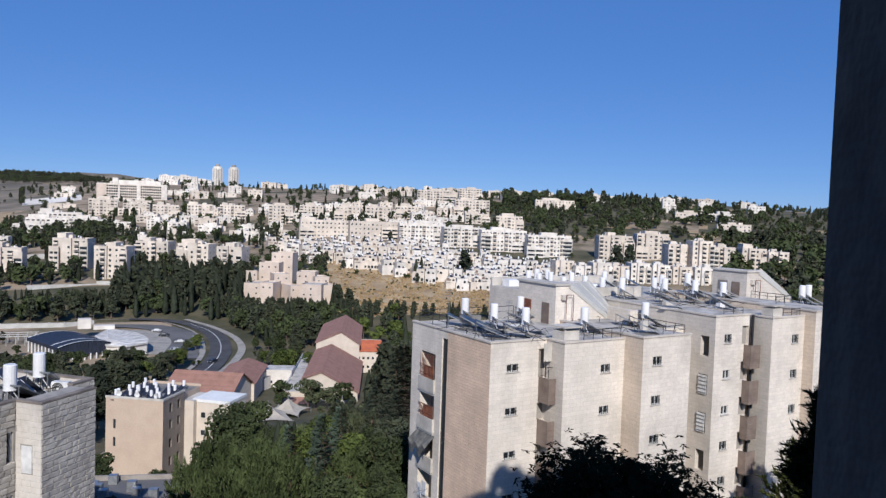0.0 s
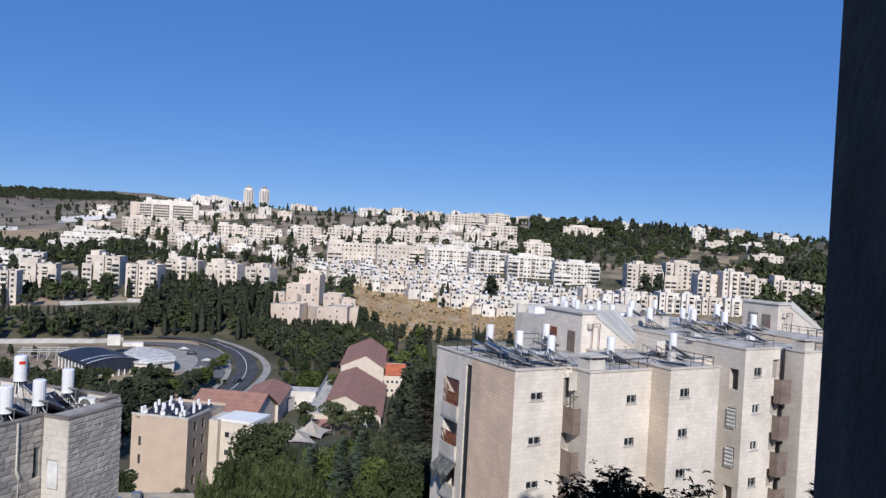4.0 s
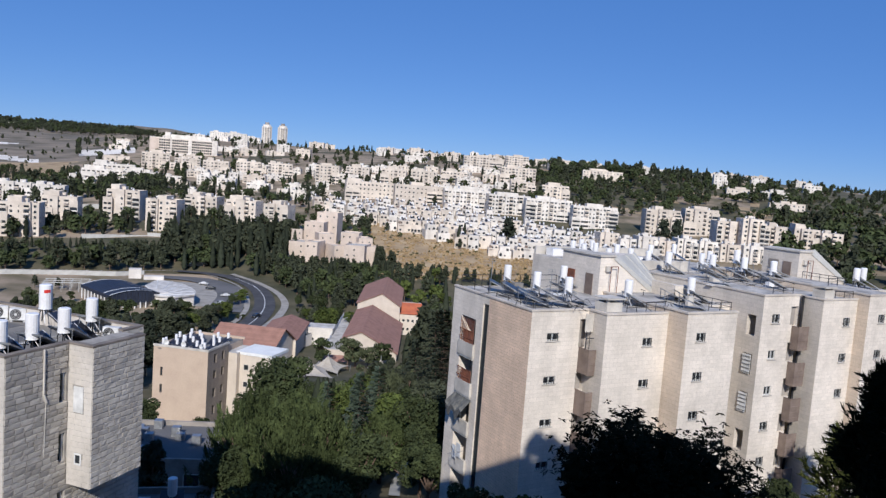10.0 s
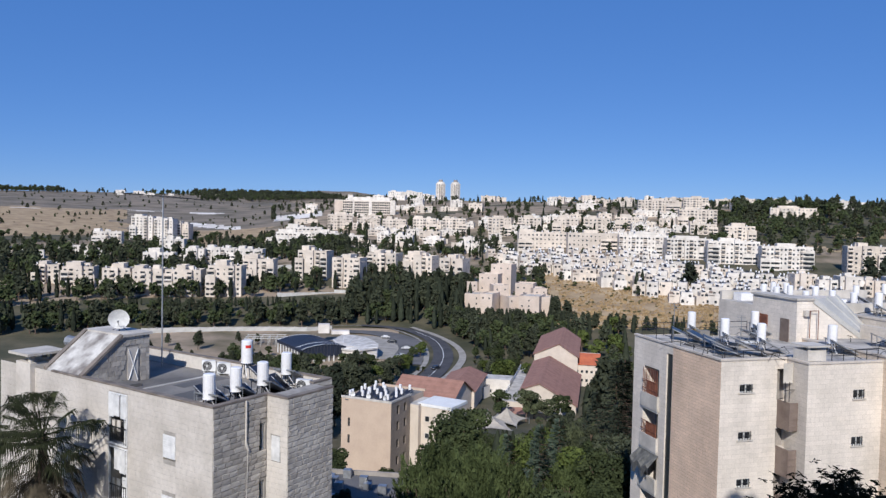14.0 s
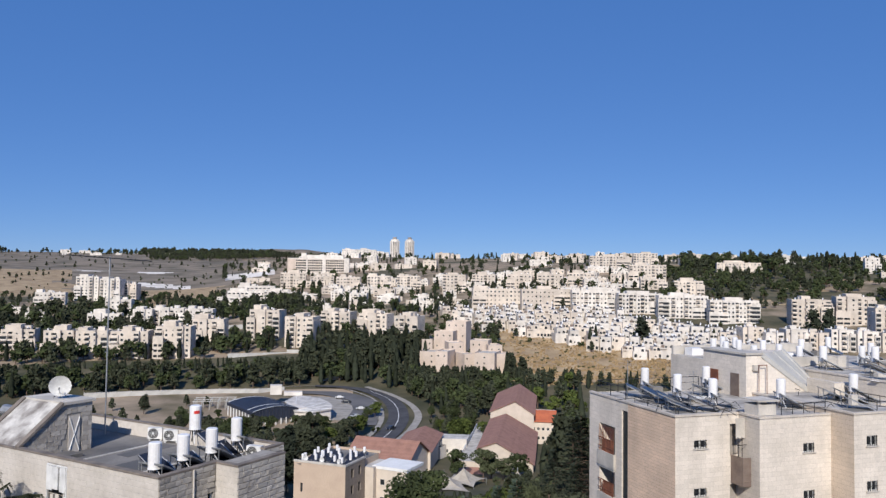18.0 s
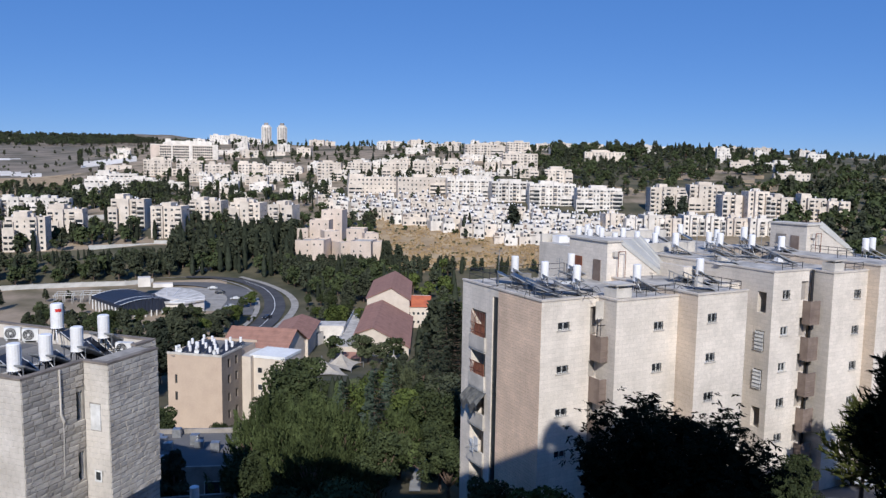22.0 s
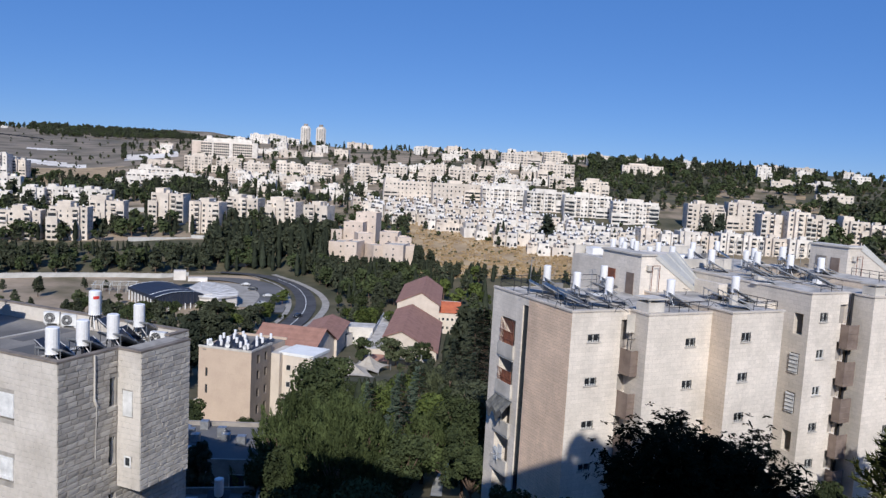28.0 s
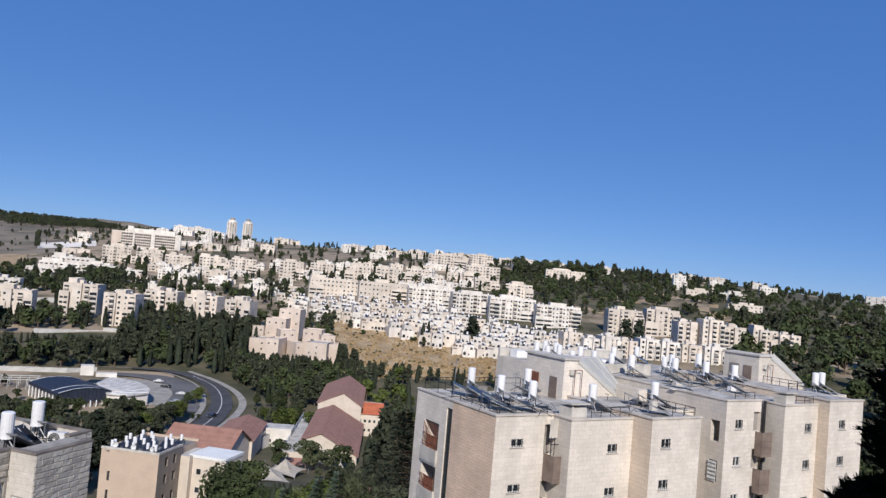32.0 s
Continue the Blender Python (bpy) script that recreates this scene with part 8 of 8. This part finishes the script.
def near_pine(bearing, dist, top, radius, low, mat, size, whorls, tufts, seed, label):
    """A pine close to the house: whorled limbs with bottlebrush tufts of needles from the height low up to the top."""
    r = random.Random(seed)
    x, y = polar(bearing, dist)
    z = ground_z(x, y)
    high = top - z
    trunk, crown = Shape(), Shape()
    trunk.tube((0, 0, -1), (0.1, 0, high * 0.97), 0.2, 0.03, 8)
    for i in range(whorls):
        f = i / (whorls - 1)
        h = (low - z) * (1 - f) + high * 0.985 * f
        reach = radius * (1.02 - f) ** 0.55 * min(1, 0.55 + f * 2.5) * r.uniform(0.78, 1.12)
        for k in range(5):
            a = r.uniform(0, 6.28)
            base = Vector((0.1, 0, h))
            tip = base + Vector((math.cos(a) * reach, math.sin(a) * reach, reach * 0.25))
            trunk.tube(base, tip, 0.035, 0.01, 4, cap=False)
            for t in range(tufts):
                g = r.uniform(0.1, 1.0)
                c = base.lerp(tip, g) + Vector((r.gauss(0, 0.6), r.gauss(0, 0.6), r.gauss(0, 0.5))) * size
                way = ((tip - base).normalized() + Vector((r.gauss(0, 0.4), r.gauss(0, 0.4), 0.5 + r.gauss(0, 0.25)))).normalized()
                o = way.orthogonal().normalized()
                for q in range(9):
                    s_ = o.copy()
                    s_.rotate(Matrix.Rotation(q * 0.7 + r.random(), 3, way))
                    p = c + way * (0.13 * q * size)
                    wd = way.cross(s_) * 0.12 * size
                    crown.add([p - wd, p + wd, p + (way * 0.75 + s_ * 0.5) * size], [(0, 1, 2)])
    root = new("pine_tree", trunk.mesh("trunk", "bark"))
    root.matrix_basis = pose(x, y, z)
    part("crown", crown, mat, root)
    tagged(root, label, "tree", "pines beside the house")


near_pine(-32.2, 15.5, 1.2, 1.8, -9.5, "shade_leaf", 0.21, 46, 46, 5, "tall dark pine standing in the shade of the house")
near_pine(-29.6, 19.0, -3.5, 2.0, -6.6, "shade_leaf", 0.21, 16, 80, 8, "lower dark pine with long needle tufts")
near_pine(-26.6, 55.0, -15.2, 2.5, -20.0, "pine_lit", 0.55, 14, 9, 3, "young sunlit yellow-green pine at the car park")
near_pine(-30.2, 52.0, -15.6, 3.2, -20.5, "pine_lit", 0.55, 14, 11, 4, "young sunlit yellow-green pine at the car park")
grove(110, -36, -23.5, 75, 290, [P, B, B], 8, 15, "dark wood beyond the car park")
tree("broad", "bright", *polar(-5.0, 40), 6.5, "sunlit yellow-green shrub below the dark tree")
tree("broad", "bright", *polar(-9.0, 33), 6.0, "yellow-green shrub below the dark tree")
for b, d, h in [(-2, 36, 6), (3, 30, 6), (9, 33, 6.5), (15, 36, 7), (20, 40, 7), (24, 44, 6.5), (0, 44, 6), (-18, 30, 5)]:
    tree("broad", "broad", *polar(b, d), h)

for i in range(6):  # unseen shrubs added on the viewing house's roof edge to make its shadow bumpy
    sh = make_tree("shrub", 2.6, 50 + i, 0.22, 700)
    caster = part("roof_shrub", sh[1], "broad", bpy.data.objects["viewing_house"], at=pose(8.4 + i * 1.05, 0.3 - 0.3 * (i % 2), 35.3 + 0.25 * math.sin(i * 2.1)))

for b, d, h in [(-20.6, 47, 5.0), (-22.6, 53, 4.5), (-19.0, 44, 4.5), (-33.5, 40, 8)]:
    tree("broad", "broad", *polar(b, d), h, "dark green shrub tree at the foot of the long house")


def palm():
    r = random.Random(9)
    x, y = polar(45.2, 44.0)
    z = ground_z(x, y)
    high = -11.9 - z
    root = new("palm_tree", Shape().tube((0, 0, -1), (0, 0, high), 0.3, 0.22, 10).mesh("trunk", "bark"))
    root.matrix_basis = pose(x, y, z)
    tagged(root, "fan palm with drooping grey-green fronds and dry skirt", "tree")
    for i in range(170):
        a, dry = r.uniform(0, 6.28), i >= 52
        elev = r.uniform(-0.55, 1.2) if not dry else r.uniform(-1.45, -0.5)
        way = Vector((math.cos(a) * math.cos(elev), math.sin(a) * math.cos(elev), math.sin(elev)))
        base = Vector((0, 0, high - (r.uniform(0, 5.5) if dry else 0)))
        hub = base + way * r.uniform(1.2, 2.4)
        s = Shape().tube(base, hub, 0.03, 0.02, 4, cap=False)
        side = way.cross(Vector((0, 0, 1))).normalized()
        for k in range(25):
            t = -1.35 + 2.7 * k / 24
            d = (way * math.cos(t) + side * math.sin(t)).normalized()
            mid = hub + d * 0.75
            tip = mid + d * 0.45 + Vector((0, 0, -0.25 - 0.7 * r.random()))
            w = d.cross(Vector((0, 0, 1))).normalized() * 0.032
            s.add([hub, mid - w, tip, mid + w], [(0, 1, 2, 3)])
        part("frond", s, "straw" if dry else "palm", root)


palm()


def grass_tufts():
    """Dry tussocks and stones over the open field."""
    r = random.Random(31)
    for name, mat, n, lo, hi, lab, cat in (("dry_tussocks", "straw_pale", 2600, 0.3, 0.8, "dry golden tussocks over the sloping field", "grass"), ("low_scrub", "scrub_leaf", 170, 0.4, 1.1, "low grey-green scrub dotted over the field", "scrub")):
        s = Shape()
        while n:
            b, d = r.uniform(-8, 9.5), r.uniform(375, 512)
            if not on_field(b, d) or noise.noise((b * 0.9, d * 0.05, 9)) < r.uniform(-0.5, 0.4):
                continue
            n -= 1
            x, y = polar(b, d)
            z, k = ground_z(x, y) - 0.4, r.uniform(lo, hi)
            for j in range(5):
                a, w = r.uniform(0, 6.28), r.uniform(0.4, 1.2) * k
                dx, dy = math.cos(a) * w, math.sin(a) * w
                s.add([(x - dx, y - dy, z), (x + dx, y + dy, z), (x + dx * 1.4, y + dy * 1.4, z + 0.4 + k * r.uniform(0.5, 1)), (x - dx * 0.6, y - dy * 0.6, z + 0.4 + k)], [(0, 1, 2, 3)])
        tagged(new(name, s.mesh(name, mat)), lab, cat, kind="stuff")


grass_tufts()


# ---- hewn stones of the near house, course by course ----
def lay_stones():
    r = random.Random(17)
    unit = {}
    for mat in ("l_stone", "l_smooth"):
        for i in range(6):
            s = Shape()
            d = 0.055 if mat == "l_stone" else 0.007
            q = 0.02
            k = [d * r.uniform(0.6, 1.2) for _ in range(4)]
            vs = [(0, 0, 0), (1, 0, 0), (1, 0, 1), (0, 0, 1), (q, -k[0], 0.06), (1 - q, -k[1], 0.06), (1 - q, -k[2], 0.94), (q, -k[3], 0.94)]
            s.add(vs, [(4, 5, 6, 7), (0, 1, 5, 4), (1, 2, 6, 5), (2, 3, 7, 6), (3, 0, 4, 7)])
            unit[mat, i] = s.mesh("stone", mat)
    loose = {}
    singles = 0
    for parent, origin, ux, wide, high, holes, mat in STONE_FACES:
        row = 0.285
        gap = 0.011 if mat == "l_stone" else 0.004
        o, ux = Vector(origin), Vector(ux)
        turn = math.degrees(math.atan2(ux.y, ux.x))
        v = high
        while v > -3 and v > (0.05 if high < 9 else -3):
            v0 = v - row
            u = -r.random() * 0.3
            while u < wide:
                w = r.uniform(0.32, 0.78)
                a, b = max(u, 0.0), min(u + w, wide)
                u += w
                if wide - b < 0.12:
                    b, u = wide, wide
                for h in holes:  # trim at openings
                    if v0 < h[3] - 0.02 and v > h[1] + 0.02 and a < h[2] and b > h[0]:
                        if a < h[0] - 0.08:
                            b = h[0]
                        elif b > h[2] + 0.08:
                            a = h[2]
                        else:
                            b = a
                if b - a < 0.08:
                    continue
                at = Matrix.Translation(o + ux * (a + gap) + Vector((0, 0, v0 + gap))) @ pose(0, 0, 0, 0, 0, turn) @ Matrix.Diagonal((b - a - 2 * gap, 1, row - 2 * gap, 1))
                near = mat == "l_stone" and singles < 300 and -1 < v - high + 6.5 and wide > 8 and a < 4.0
                me = unit[mat, int(r.random() * 6)]
                if near:
                    part("stone", me, "", parent, at=at)
                    singles += 1
                else:
                    s = loose.setdefault((parent.name, mat), (parent, Shape()))[1]
                    s.add([at @ p.co for p in me.vertices], [tuple(p.vertices) for p in me.polygons])
            v = v0
    for (nm, mat), (parent, s) in loose.items():
        ob = part("stonework", s, mat, parent)
        tagged(ob, kind="stuff")


lay_stones()
